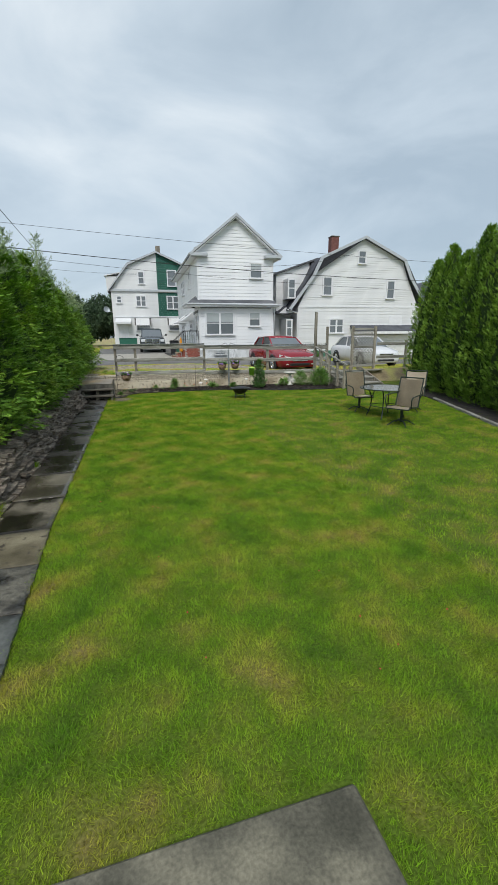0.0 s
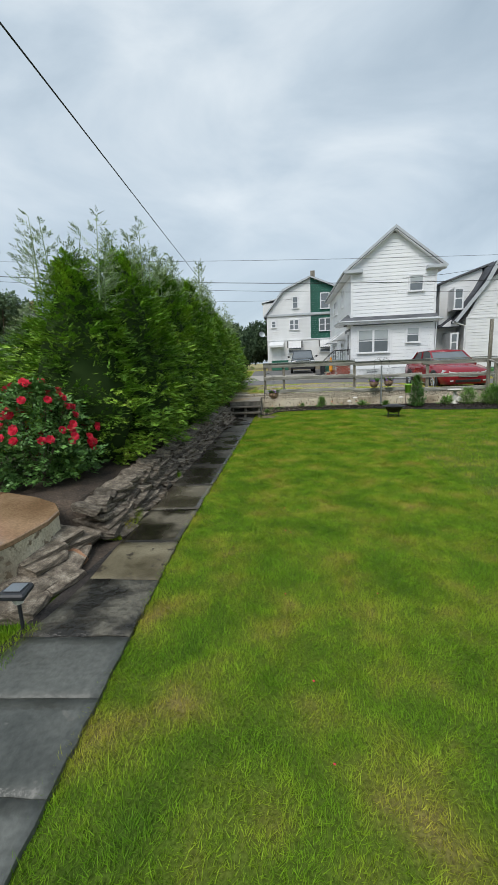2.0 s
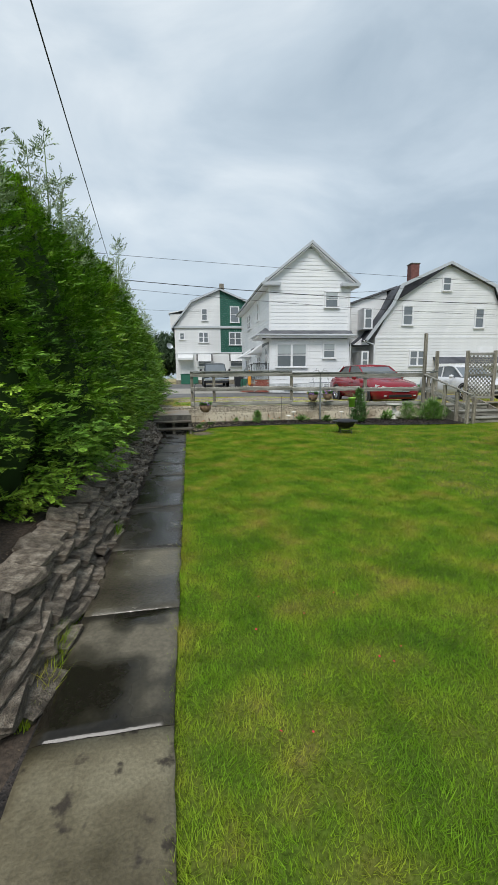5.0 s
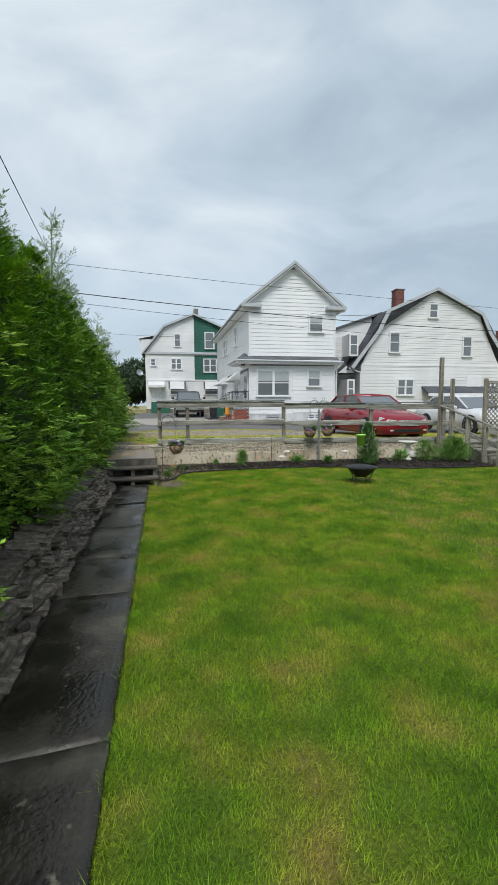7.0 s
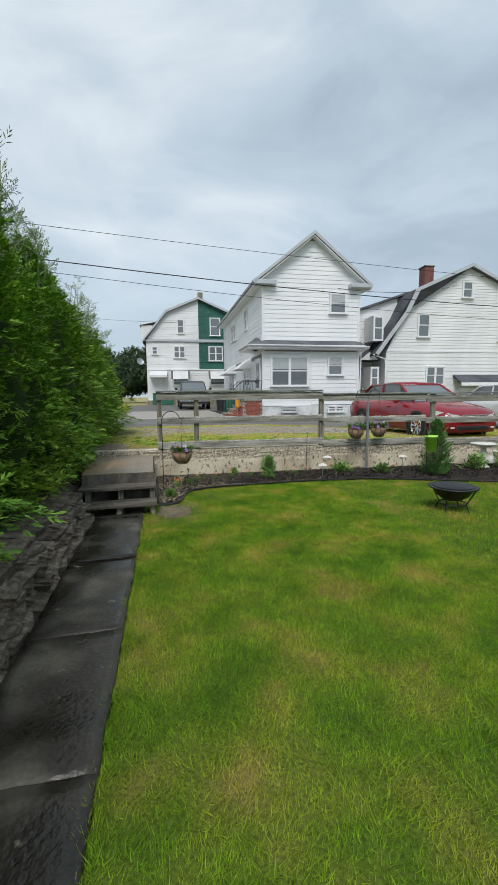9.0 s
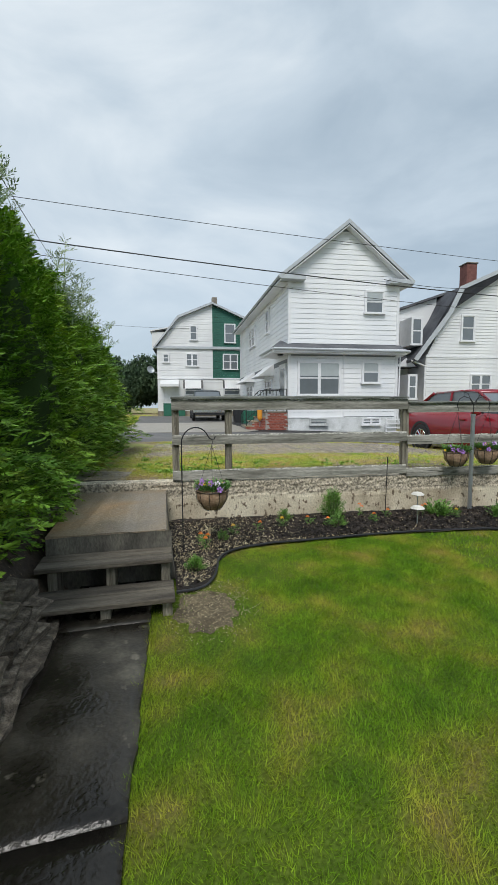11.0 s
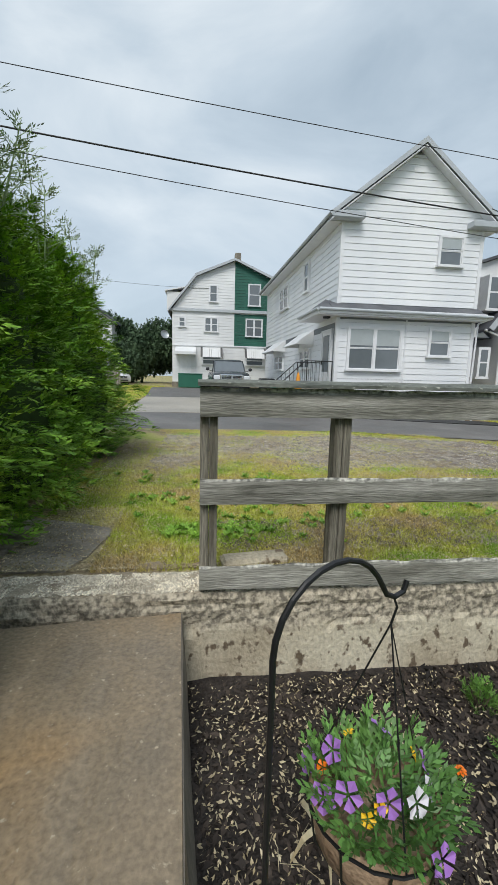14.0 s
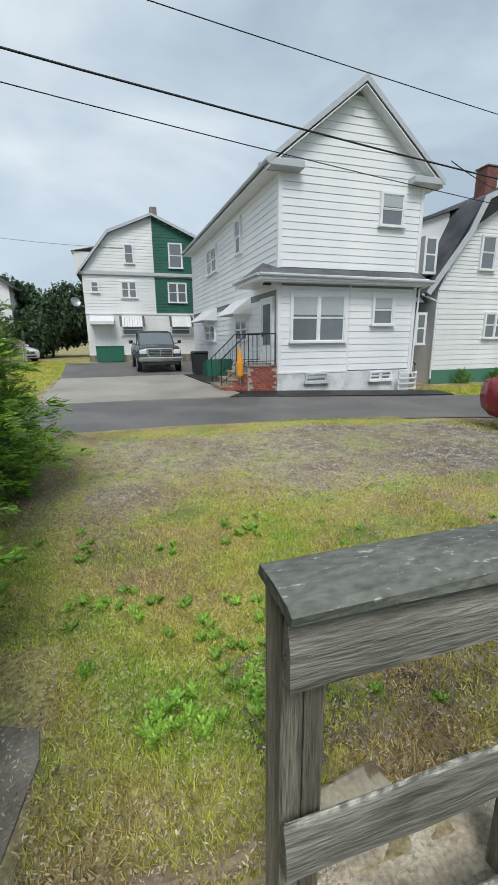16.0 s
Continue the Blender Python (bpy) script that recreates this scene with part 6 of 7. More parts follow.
hook = root("shepherd_hook", pose(0.035, -1.35, 0.03), "tall black iron shepherd hook in the mulch bed", "garden hook")
pts = [(0, 0, -0.03), (0, 0, 1.14)]
for i in range(1, 11):
    a = math.pi - i * math.pi * 0.80 / 10
    pts.append((0.155 + 0.155 * math.cos(a), 0.0, 1.14 + 0.155 * math.sin(a)))
pts += [(0.315, 0, 1.18), (0.345, 0, 1.165), (0.375, 0, 1.17), (0.385, 0, 1.195)]
hook.matrix_basis = pose(0.035, -1.35, 0.03, 0, 0, 22)
part("rod", tube(pts, 0.0065, 8), "metal_black", hook)
part("foot_bar", tube([(-0.01, -0.0, 0.05), (0.12, 0.0, 0.05), (0.12, 0.0, -0.03)], 0.006, 6), "metal_black", hook)
basket(pose(0.035 + 0.340 * math.cos(radians(22)), -1.35 + 0.340 * math.sin(radians(22)), 1.19), "coir lined hanging basket with violet petunias on the black hook", 3, 0.525, 15, 0.168)

post = root("clothes_pole", pose(4.16, -0.50, 0.0), "grey galvanised pole with two hooked iron arms by the fence", "pole")
part("pole", rod((0, 0, 0), (0, 0, 1.38), 0.028, n=12), "steel", post)
part("pole_cap", rod((0, 0, 1.38), (0, 0, 1.41), 0.034, n=12), "steel", post)
for s in (-1, 1):
    part("arm", tube([(0, 0, 0.9), (0, 0, 1.55), (s * 0.06, 0, 1.63), (s * 0.16, 0, 1.66), (s * 0.24, 0, 1.62), (s * 0.27, 0, 1.55), (s * 0.255, 0, 1.50)], 0.006, 6), "metal_black", post)
    part("arm_scroll", tube([(s * 0.02, 0, 1.55), (s * 0.10, 0, 1.70), (s * 0.16, 0, 1.72), (s * 0.15, 0, 1.67)], 0.004, 5), "metal_black", post)
basket(pose(4.16 - 0.255, -0.50, 1.50), "coir lined hanging basket of mixed flowers on the grey pole", 5, 0.62, 16, 0.16)
basket(pose(4.16 + 0.255, -0.50, 1.50), "coir lined hanging basket of mixed flowers on the grey pole", 6, 0.60, 16, 0.16)
thin = root("thin_plant_stake", pose(2.86, -0.42, 0.04), "thin dark iron plant stake in the mulch", "stake")
part("stake", rod((0, 0, 0), (0.02, 0, 0.80), 0.006, n=5), "metal_black", thin)
for i, (x, y, h) in enumerate(((3.22, -0.62, 0.30), (4.75, -0.85, 0.28), (2.95, -1.0, 0.22), (6.9, -0.95, 0.3))):
    s = root("solar_light", pose(x, y, 0.04), "small white capped solar light on a thin stake in the bed", "garden light", "bed solar lights")
    part("stake", rod((0, 0, 0), (0, 0, h), 0.007, n=6), "steel", s)
    part("cap", lathe([(0.085, h), (0.06, h + 0.025), (0.0, h + 0.04)], 14), "cream", s)
    part("under_cap", lathe([(0.084, h - 0.002), (0.0, h - 0.003)], 14), "cream", s)

bath = root("bird_bath", pose(6.45, -1.12, 0.04), "small pale stone bird bath with a wide shallow bowl", "bird bath")
part("pedestal", lathe([(0.0, 0.0), (0.13, 0.0), (0.13, 0.04), (0.07, 0.08), (0.06, 0.22), (0.10, 0.30), (0.05, 0.36), (0.06, 0.44)], 16), "cream", bath, smooth=True)
part("bowl", lathe([(0.05, 0.43), (0.17, 0.46), (0.25, 0.50), (0.25, 0.52), (0.20, 0.495), (0.0, 0.475)], 20), "cream", bath, smooth=True)
part("figure", lathe([(0.09, 0.12), (0.11, 0.2), (0.05, 0.27), (0.0, 0.29)], 10, centre=(0.1, -0.07, 0)), "cream", bath, smooth=True)

pail = root("lime_feeder", pose(4.62, -1.75, 0.0), "lime green plastic pot hanging from a thin black stake", "planter")
part("stake", tube([(0, 0.02, 0.0), (0, 0.02, 0.98), (0.03, 0.0, 1.02), (0.05, -0.02, 0.97)], 0.006, 6), "metal_black", pail)
part("pot", lathe([(0.0, 0.55), (0.085, 0.55), (0.10, 0.80), (0.11, 0.80), (0.11, 0.83), (0.09, 0.83), (0.08, 0.60)], 16, centre=(0.05, -0.02, 0.0)), "lime", pail, smooth=True)
part("handle", tube([(0.05 + 0.1 * math.cos(a), -0.02, 0.82 + 0.14 * math.sin(a)) for a in [i * math.pi / 8 for i in range(9)]], 0.004, 5), "metal_black", pail)

pit = root("fire_pit", pose(3.75, -3.38, 0.0), "low round black steel fire pit on curved legs on the lawn", "fire pit")
part("bowl", lathe([(0.0, 0.13), (0.14, 0.15), (0.24, 0.22), (0.30, 0.31), (0.355, 0.315), (0.355, 0.33), (0.29, 0.325), (0.22, 0.24), (0.0, 0.17)], 24), "metal_black", pit, smooth=True)
part("spark_lid", lathe([(0.27, 0.332), (0.22, 0.355), (0.10, 0.375), (0.0, 0.38)], 20), "metal_black", pit, smooth=True)
pit.scale = (0.88, 0.88, 1)
part("lower_ring", tube([(0.2 * math.cos(a), 0.2 * math.sin(a), 0.10) for a in [i * math.tau / 20 for i in range(21)]], 0.008, 5), "metal_black", pit)
for k in range(4):
    a = k * math.pi / 2 + 0.5
    part("leg", tube([(r * math.cos(a), r * math.sin(a), z) for r, z in ((0.33, 0.315), (0.26, 0.2), (0.2, 0.10), (0.25, 0.0))], 0.010, 6), "metal_black", pit)

# ---- patio table and chairs ----
table = root("patio_table", pose(6.12, -7.62, 0, 0, 0, 10), "round smoked glass patio table on curved dark metal legs", "table")
part("tabletop", lathe([(0.0, 0.700), (0.60, 0.700), (0.61, 0.704), (0.60, 0.708), (0.0, 0.708)], 32), "tglass", table)
part("rim", tube([(0.61 * math.cos(a), 0.61 * math.sin(a), 0.70) for a in [i * math.tau / 28 for i in range(29)]], 0.013, 6), "frame", table)
for k in range(4):
    a = k * math.pi / 2 + 0.6
    part("leg", tube([(r * math.cos(a), r * math.sin(a), z) for r, z in ((0.55, 0.69), (0.40, 0.62), (0.33, 0.45), (0.36, 0.2), (0.44, 0.0))], 0.014, 6), "frame", table)
part("stretcher_ring", tube([(0.345 * math.cos(a), 0.345 * math.sin(a), 0.28) for a in [i * math.tau / 20 for i in range(21)]], 0.010, 6), "frame", table)


def chair(m, label):
    c = root("patio_chair", m, label, "chair", "patio chairs")

    def sling(pts, w):
        bm = bmesh.new()
        rows = [[bm.verts.new((x, y, z - 0.02 * (1 - (x / w) ** 2))) for x in (-w, -w * 0.5, 0, w * 0.5, w)] for y, z in pts]
        for a, b in zip(rows, rows[1:]):
            for i in range(4):
                bm.faces.new((a[i], a[i + 1], b[i + 1], b[i]))
        bmesh.ops.solidify(bm, geom=bm.faces[:], thickness=0.006)
        return bm

    part("seat", sling([(-0.26, 0.40), (-0.2, 0.425), (0.0, 0.40), (0.2, 0.39)], 0.235), "sling", c)
    part("backrest", sling([(0.22, 0.40), (0.28, 0.62), (0.34, 0.85), (0.38, 0.98)], 0.235), "sling", c)
    for s in (-1, 1):
        part("side_frame", tube([(s * 0.25, -0.27, 0.39), (s * 0.25, -0.2, 0.425), (s * 0.25, 0.21, 0.39), (s * 0.25, 0.39, 1.0)], 0.014, 6), "frame", c)
        part("armrest", tube([(s * 0.27, 0.30, 0.66), (s * 0.30, 0.1, 0.67), (s * 0.30, -0.20, 0.65), (s * 0.29, -0.24, 0.6), (s * 0.27, -0.18, 0.42)], 0.014, 6), "frame", c)
    part("top_bar", tube([(-0.25, 0.39, 1.0), (0.25, 0.39, 1.0)], 0.014, 6), "frame", c)
    part("front_bar", tube([(-0.25, -0.27, 0.39), (0.25, -0.27, 0.39)], 0.012, 6), "frame", c)
    part("swivel_post", tube([(0, 0, 0.38), (0, 0, 0.08)], 0.03, 10), "frame", c)
    part("swivel_plate", box(-0.12, 0.12, -0.12, 0.12, 0.35, 0.375, 0.005), "frame", c)
    for k in range(4):
        a = k * math.pi / 2 + math.pi / 4
        part("base_foot", tube([(0, 0, 0.12), (0.14 * math.cos(a), 0.14 * math.sin(a), 0.11), (0.30 * math.cos(a), 0.30 * math.sin(a), 0.012)], 0.012, 6), "frame", c)
    return c


ch = chair(pose(5.98, -6.72, 0, 0, 0, -8), "swivel patio chair with beige sling and dark metal frame")
copy_thing(ch, pose(5.86, -8.55, 0, 0, 0, -62))
copy_thing(ch, pose(7.25, -7.15, 0, 0, 0, -50))

# ---- stairs on the far side of the lawn ----
st = root("wooden_stairs", pose(0, 0, 0), "weathered wooden stairs with a plank handrail down to the lawn", "stairs")
for z, y0 in ((0.16, -2.35), (0.33, -1.85), (0.50, -1.35)):
    part("tread", box(8.12, 9.75, y0, y0 + 0.52, z - 0.045, z, 0.006), "wood", st)
    part("riser", box(8.14, 9.73, y0 + 0.03, y0 + 0.06, z - 0.16, z - 0.047, 0.003), "wood", st)
part("top_deck", box(8.12, 10.9, -0.82, -0.28, 0.46, 0.50, 0.006), "wood", st)
part("stringer", extrude([(-2.40, 0.0), (-2.40, 0.12), (-0.9, 0.62), (-0.5, 0.62), (-0.5, 0.0)], 8.06, 8.11, axis="x"), "wood_v", st)
part("stringer", extrude([(-2.40, 0.0), (-2.40, 0.12), (-0.9, 0.62), (-0.5, 0.62), (-0.5, 0.0)], 9.77, 9.82, axis="x"), "wood_v", st)
for x, y, z0, z1 in ((7.60, -0.92, 0.0, 2.80), (8.33, -0.52, 0.3, 2.26), (7.72, -1.25, 0.0, 1.38), (7.84, -1.68, 0.0, 1.15), (7.95, -2.12, 0.0, 0.95), (8.02, -2.50, 0.0, 0.86), (8.28, -2.46, 0.0, 0.80)):
    part("post", box(x - 0.045, x + 0.045, y - 0.045, y + 0.045, z0, z1, 0.005), "wood_v", st)
for a, b, w in (((7.58, -0.85, 1.52), (8.06, -2.62, 0.86), 0.05), ((7.66, -0.95, 0.98), (8.08, -2.5, 0.42), 0.03)):
    a, b = Vector(a), Vector(b)
    m_ = Matrix.Translation((a + b) / 2) @ (b - a).to_track_quat("X", "Z").to_matrix().to_4x4()
    part("handrail", box(-(b - a).length / 2, (b - a).length / 2, -0.02 - w / 2, 0.02 + w / 2, -0.02, 0.02 + (0.08 if w < 0.04 else 0), 0.004, rot=m_), "wood", st)
lat = root("lattice_screen", pose(9.58, -0.50, 0.5, 0, 0, TURN), "weathered wooden lattice screen between two posts", "screen")
for x in (-0.05, 0.98):
    part("post", box(x - 0.05, x + 0.05, -0.045, 0.045, 0.0, 1.78, 0.005), "wood_v", lat)
for z in (0.12, 0.9, 1.62):
    part("crossbar", box(0.003, 0.927, -0.03, 0.0, z, z + 0.09, 0.004), "wood", lat)
for k in range(-12, 13):
    for s in (-1, 1):
        x0, z0 = 0.465 + k * 0.14, 0.87
        lo, hi = -0.70, 0.74
        t0 = max(lo, (0.01 - x0) / s if s > 0 else (0.92 - x0) / s)
        t1 = min(hi, (0.92 - x0) / s if s > 0 else (0.01 - x0) / s)
        if t1 - t0 > 0.05:
            p, q = Vector((x0 + s * t0, 0.006 * s + 0.01, z0 + t0)), Vector((x0 + s * t1, 0.006 * s + 0.01, z0 + t1))
            m_ = Matrix.Translation((p + q) / 2) @ Matrix.Rotation(-math.atan2(q.z - p.z, q.x - p.x), 4, "Y")
            part("lattice_slat", box(-(q - p).length / 2, (q - p).length / 2, -0.004, 0.004, -0.018, 0.018, rot=m_), "wood", lat)
rf = root("side_rail_fence", pose(10.7, -0.55, 0.5, 0, 0, TURN), "low weathered rail fence beyond the lattice screen", "fence")
for z in (0.45, 1.0):
    part("rail", box(0, 3.2, -0.02, 0.02, z, z + 0.12, 0.004), "wood", rf)
for x in (1.4, 3.1):
    part("post", box(x, x + 0.09, 0.022, 0.11, -0.1, 1.2, 0.004), "wood_v", rf)


# ---- vehicles ----
def loft(sections, bm=None):
    bm = bm or bmesh.new()
    rings = [[bm.verts.new(p) for p in s] for s in sections]
    for a, b in zip(rings, rings[1:]):
        for i in range(len(a)):
            j = (i + 1) % len(a)
            bm.faces.new((a[i], a[j], b[j], b[i]))
    bm.faces.new(rings[0][::-1])
    bm.faces.new(rings[-1])
    bmesh.ops.recalc_face_normals(bm, faces=bm.faces[:])
    return bm


def section(y, w, z0, z1, crown=0.03, tuck=0.92):
    return [(-w * tuck, y, z0), (-w, y, z0 + (z1 - z0) * 0.35), (-w * 0.99, y, z0 + (z1 - z0) * 0.75), (-w * 0.90, y, z1), (-w * 0.45, y, z1 + crown), (w * 0.45, y, z1 + crown), (w * 0.90, y, z1), (w * 0.99, y, z0 + (z1 - z0) * 0.75), (w, y, z0 + (z1 - z0) * 0.35), (w * tuck, y, z0)]


def wheel(parent, x, y, r, side, spokes=9):
    w = new("wheel")
    w.parent = parent
    w.matrix_basis = pose(x, y, r, 0, 90 * side, 0)
    for nm, bm, mt in (("tyre", lathe([(r * 0.62, -0.09), (r * 0.9, -0.10), (r, -0.07), (r, 0.07), (r * 0.9, 0.10), (r * 0.62, 0.09)], 26), "rubber"),
                       ("rim", lathe([(r * 0.62, 0.09), (r * 0.6, 0.05), (r * 0.56, 0.03), (0.0, 0.02)], 26), "plastic_dark")):
        ob = new(nm, mesh_from(bm, nm, mt, True))
        ob.parent = w
    bm = bmesh.new()
    for k in range(spokes):
        a = k * math.tau / spokes
        rod((0.03 * math.cos(a), 0.03 * math.sin(a), 0.06), (r * 0.6 * math.cos(a), r * 0.6 * math.sin(a), 0.075), 0.018, 0.024, 5, bm)
    tube([(r * 0.6 * math.cos(a), r * 0.6 * math.sin(a), 0.08) for a in [i * math.tau / 24 for i in range(25)]], 0.014, 5, bm)
    ob = new("spokes", mesh_from(bm, "spokes", "chrome"))
    ob.parent = w


def vehicle(m, label, paint, truck=False, name="car"):
    """Its nose is at y = 0 and it stands on z = 0."""
    v = root(name, m, label, "truck" if truck else "car")
    if truck:
        W, zb = 1.0, 0.48
        body = [section(0.0, W * 0.93, 0.62, 1.06), section(0.10, W * 0.97, 0.50, 1.16), section(0.6, W, zb, 1.20, 0.07), section(1.35, W, zb, 1.24, 0.07), section(3.6, W, zb, 1.27), section(5.7, W, zb, 1.30)]
        cab = [(1.25, 0.86, 1.25, 1.28), (1.95, 0.80, 1.25, 1.86), (2.3, 0.79, 1.25, 1.91), (3.3, 0.79, 1.25, 1.90), (3.65, 0.80, 1.25, 1.3)]
        wheels, r = (0.98, 4.55), 0.40
    else:
        W, zb = 0.92, 0.22
        body = [section(0.0, W * 0.70, 0.26, 0.60), section(0.10, W * 0.86, zb, 0.72, 0.04), section(0.35, W * 0.96, zb, 0.80, 0.05), section(0.9, W, zb, 0.90, 0.06), section(1.4, W, zb, 0.97, 0.05), section(3.9, W, zb, 1.02), section(4.5, W * 0.96, zb + 0.06, 1.0), section(4.75, W * 0.88, 0.40, 0.92)]
        cab = [(1.25, 0.80, 0.95, 1.0), (2.05, 0.68, 0.95, 1.46), (2.5, 0.67, 0.95, 1.51), (3.6, 0.66, 0.95, 1.48), (4.45, 0.72, 0.95, 1.0)]
        wheels, r = (0.92, 3.72), 0.345
    part("body", loft(body), paint, v, smooth=True)
    part("greenhouse", loft([[(-w, y, z0), (-w * 0.99, y, z0 + (z1 - z0) * 0.1), (-w * 0.93, y, z1), (w * 0.93, y, z1), (w * 0.99, y, z0 + (z1 - z0) * 0.1), (w, y, z0)] for y, w, z0, z1 in cab]), "glass", v)
    c = cab
    roof = [[(-w * 0.95, y, z1 - 0.02), (-w * 0.86, y, z1 + 0.025), (0, y, z1 + 0.045), (w * 0.86, y, z1 + 0.025), (w * 0.95, y, z1 - 0.02)] for y, w, z0, z1 in ((c[1][0] - 0.03, c[1][1], 0, c[1][3]), c[2], c[3], (c[3][0] + 0.05, c[3][1], 0, c[3][3] - 0.02))]
    part("roof_panel", loft(roof), paint, v, smooth=True)
    for s in (-1, 1):
        for (ya, wa, _, za), (yb, wb, _, zb_) in ((c[0], c[1]), (c[3], c[4])):
            part("pillar", tube([(s * wa * 0.97, ya, za), (s * wb * 0.95, yb, zb_)], 0.035, 6), paint, v)
        ym = (c[1][0] + c[3][0]) / 2 + 0.1
        part("pillar", tube([(s * c[1][1] * 1.08, ym, c[0][2]), (s * c[1][1] * 0.93, ym, c[2][3] - 0.03)], 0.03, 6), paint, v)
        part("side_mirror", lathe([(0.0, -0.1), (0.09, -0.06), (0.10, 0.05), (0.0, 0.09)], 10, centre=(s * (W + (0.17 if truck else 0.10)), c[0][0] + 0.45, c[0][2] + (0.16 if truck else 0.08))), "plastic_dark" if truck else paint, v, smooth=True)
        part("mirror_arm", tube([(s * (W - 0.08), c[0][0] + 0.45, c[0][2] + 0.04), (s * (W + 0.1), c[0][0] + 0.45, c[0][2] + 0.1)], 0.02), "plastic_dark", v)
        for y in wheels:
            wheel(v, s * (W - 0.08), y, r, s)
            part("wheel_arch", lathe([(r * 1.02, 0.0), (r * 1.2, 0.0), (r * 1.2, 0.02), (r * 1.02, 0.02)], 24), "plastic_dark", v).matrix_basis = pose(s * (W - 0.004), y, r, 0, 90 * s, 0)
        if truck:
            part("headlight", box(s * 0.60 if s > 0 else -0.92, 0.92 if s > 0 else -0.60, -0.03, 0.14, 0.86, 1.06, 0.03), "lamp", v)
            part("fog_light", box(0.66 if s > 0 else -0.80, 0.80 if s > 0 else -0.66, -0.14, -0.06, 0.62, 0.70, 0.015), "lamp", v)
        else:
            part("headlight", loft([[(s * 0.40, -0.015, 0.56), (s * 0.42, -0.015, 0.66), (s * 0.60, 0.02, 0.69), (s * 0.62, 0.02, 0.58)], [(s * 0.66, 0.06, 0.58), (s * 0.66, 0.06, 0.70), (s * 0.84, 0.28, 0.77), (s * 0.86, 0.30, 0.66)]]), "lamp", v)
            part("fog_light", box(0.52 if s > 0 else -0.64, 0.64 if s > 0 else -0.52, -0.005, 0.06, 0.33, 0.38, 0.01), "lamp", v)
        part("door_handle", box(s * W - 0.02, s * W + 0.025, 2.15, 2.33, c[0][2] - 0.13, c[0][2] - 0.09, 0.006), paint, v)
    if truck:
        part("grille_frame", box(-0.58, 0.58, -0.06, 0.06, 0.74, 1.12, 0.03), "chrome", v)
        part("grille_recess", box(-0.50, 0.50, -0.075, -0.055, 0.80, 1.06, 0.01), "plastic_dark", v)
        for z in (0.86, 0.92, 0.99):
            part("grille_bar", box(-0.50, 0.50, -0.085, -0.076, z, z + 0.022), "chrome", v)
        part("grille_bar", box(-0.03, 0.03, -0.092, -0.086, 0.78, 1.08), "chrome", v)
        part("bumper", box(-0.98, 0.98, -0.16, 0.1, 0.52, 0.72, 0.04), "chrome", v)
        part("lower_valance", box(-0.85, 0.85, -0.10, 0.1, 0.36, 0.515, 0.03), "plastic_dark", v)
    else:
        part("grille", box(-0.36, 0.36, -0.03, 0.05, 0.50, 0.66, 0.02), "plastic_dark", v)
        for k in range(11):
            x = -0.32 + k * 0.064
            part("grille_bar", box(x - 0.008, x + 0.008, -0.042, -0.031, 0.51, 0.65), "chrome", v)
        part("grille_frame", tube([(-0.37, -0.03, 0.66), (0.37, -0.03, 0.66), (0.33, -0.03, 0.50), (-0.33, -0.03, 0.50), (-0.37, -0.03, 0.66)], 0.013, 6), "chrome", v)
        part("badge", lathe([(0.0, -0.01), (0.05, -0.01), (0.05, 0.0), (0, 0.0)], 12), "chrome", v).matrix_basis = pose(0, -0.05, 0.585, 90, 0, 0)
        part("lower_intake", box(-0.46, 0.46, -0.015, 0.05, 0.29, 0.40, 0.02), "plastic_dark", v)
    return v


vehicle(STREET @ pose(7.50, 0.95, 0.38, 0, 0, 4), "glossy dark red car parked nose toward the wooden fence", "red")
vehicle(pose(2.98, 18.6, upper_z(3, 19) + 0.03, 0, 0, -3), "dark grey pickup truck with a chrome grille on the driveway", "truckpaint", True, "pickup_truck")
vehicle(STREET @ pose(12.6, 2.6, 0.36), "white car parked on the gravel beyond the stairs", "whitecar")
vehicle(pose(-3.6, 30.5, 0.9, 0, 0, 40), "white car parked behind the driveways", "whitecar")

# ---- yard clutter by the houses ----
H2 = pose(5.386, 11.22, 0, 0, 0, TURN)
c = root("trash_can", pose(4.55, 17.6, upper_z(4.5, 17)), "black wheeled trash can beside the white house", "trash can")
part("bin_body", extrude([(-0.27, 0), (0.27, 0), (0.33, 1.0), (-0.33, 1.0)], -0.3, 0.3, bevel=0.02), "plastic_dark", c)
part("bin_lid", extrude([(-0.36, 1.0), (0.36, 1.0), (0.30, 1.09), (-0.30, 1.09)], -0.35, 0.34, bevel=0.02), "plastic_dark", c)
c = root("green_bin", pose(1.35, 28.0, 0.86), "low dark green storage bin by the house door", "bin")
part("bin_body", box(-0.85, 0.85, -0.4, 0.4, 0, 0.95, 0.03), "plastic_green", c)
part("bin_lid", box(-0.88, 0.88, -0.43, 0.43, 0.952, 1.02, 0.02), "plastic_green", c)
c = root("cellar_hatch", H2 @ pose(-0.62, 4.9, 0.40), "sloping dark green cellar hatch against the white house", "hatch")
part("hatch", extrude([(0.0, 0.0), (0.0, 0.95), (3.4, 0.25), (3.4, 0.0)][::-1], -0.65, 0.57, axis="x"), "plastic_green", c)
c = root("meter_box", H2 @ pose(-0.17, 5.9, 1.0), "grey utility meter box fixed to the house side", "meter")
part("box", box(-0.12, 0.0, -0.2, 0.2, -0.3, 0.35, 0.02), "steel", c)
part("meter_dial", lathe([(0.09, 0), (0.09, 0.06), (0, 0.08)], 12), "glass", c).matrix_basis = pose(-0.12, 0, 0.1, 0, -90, 0)
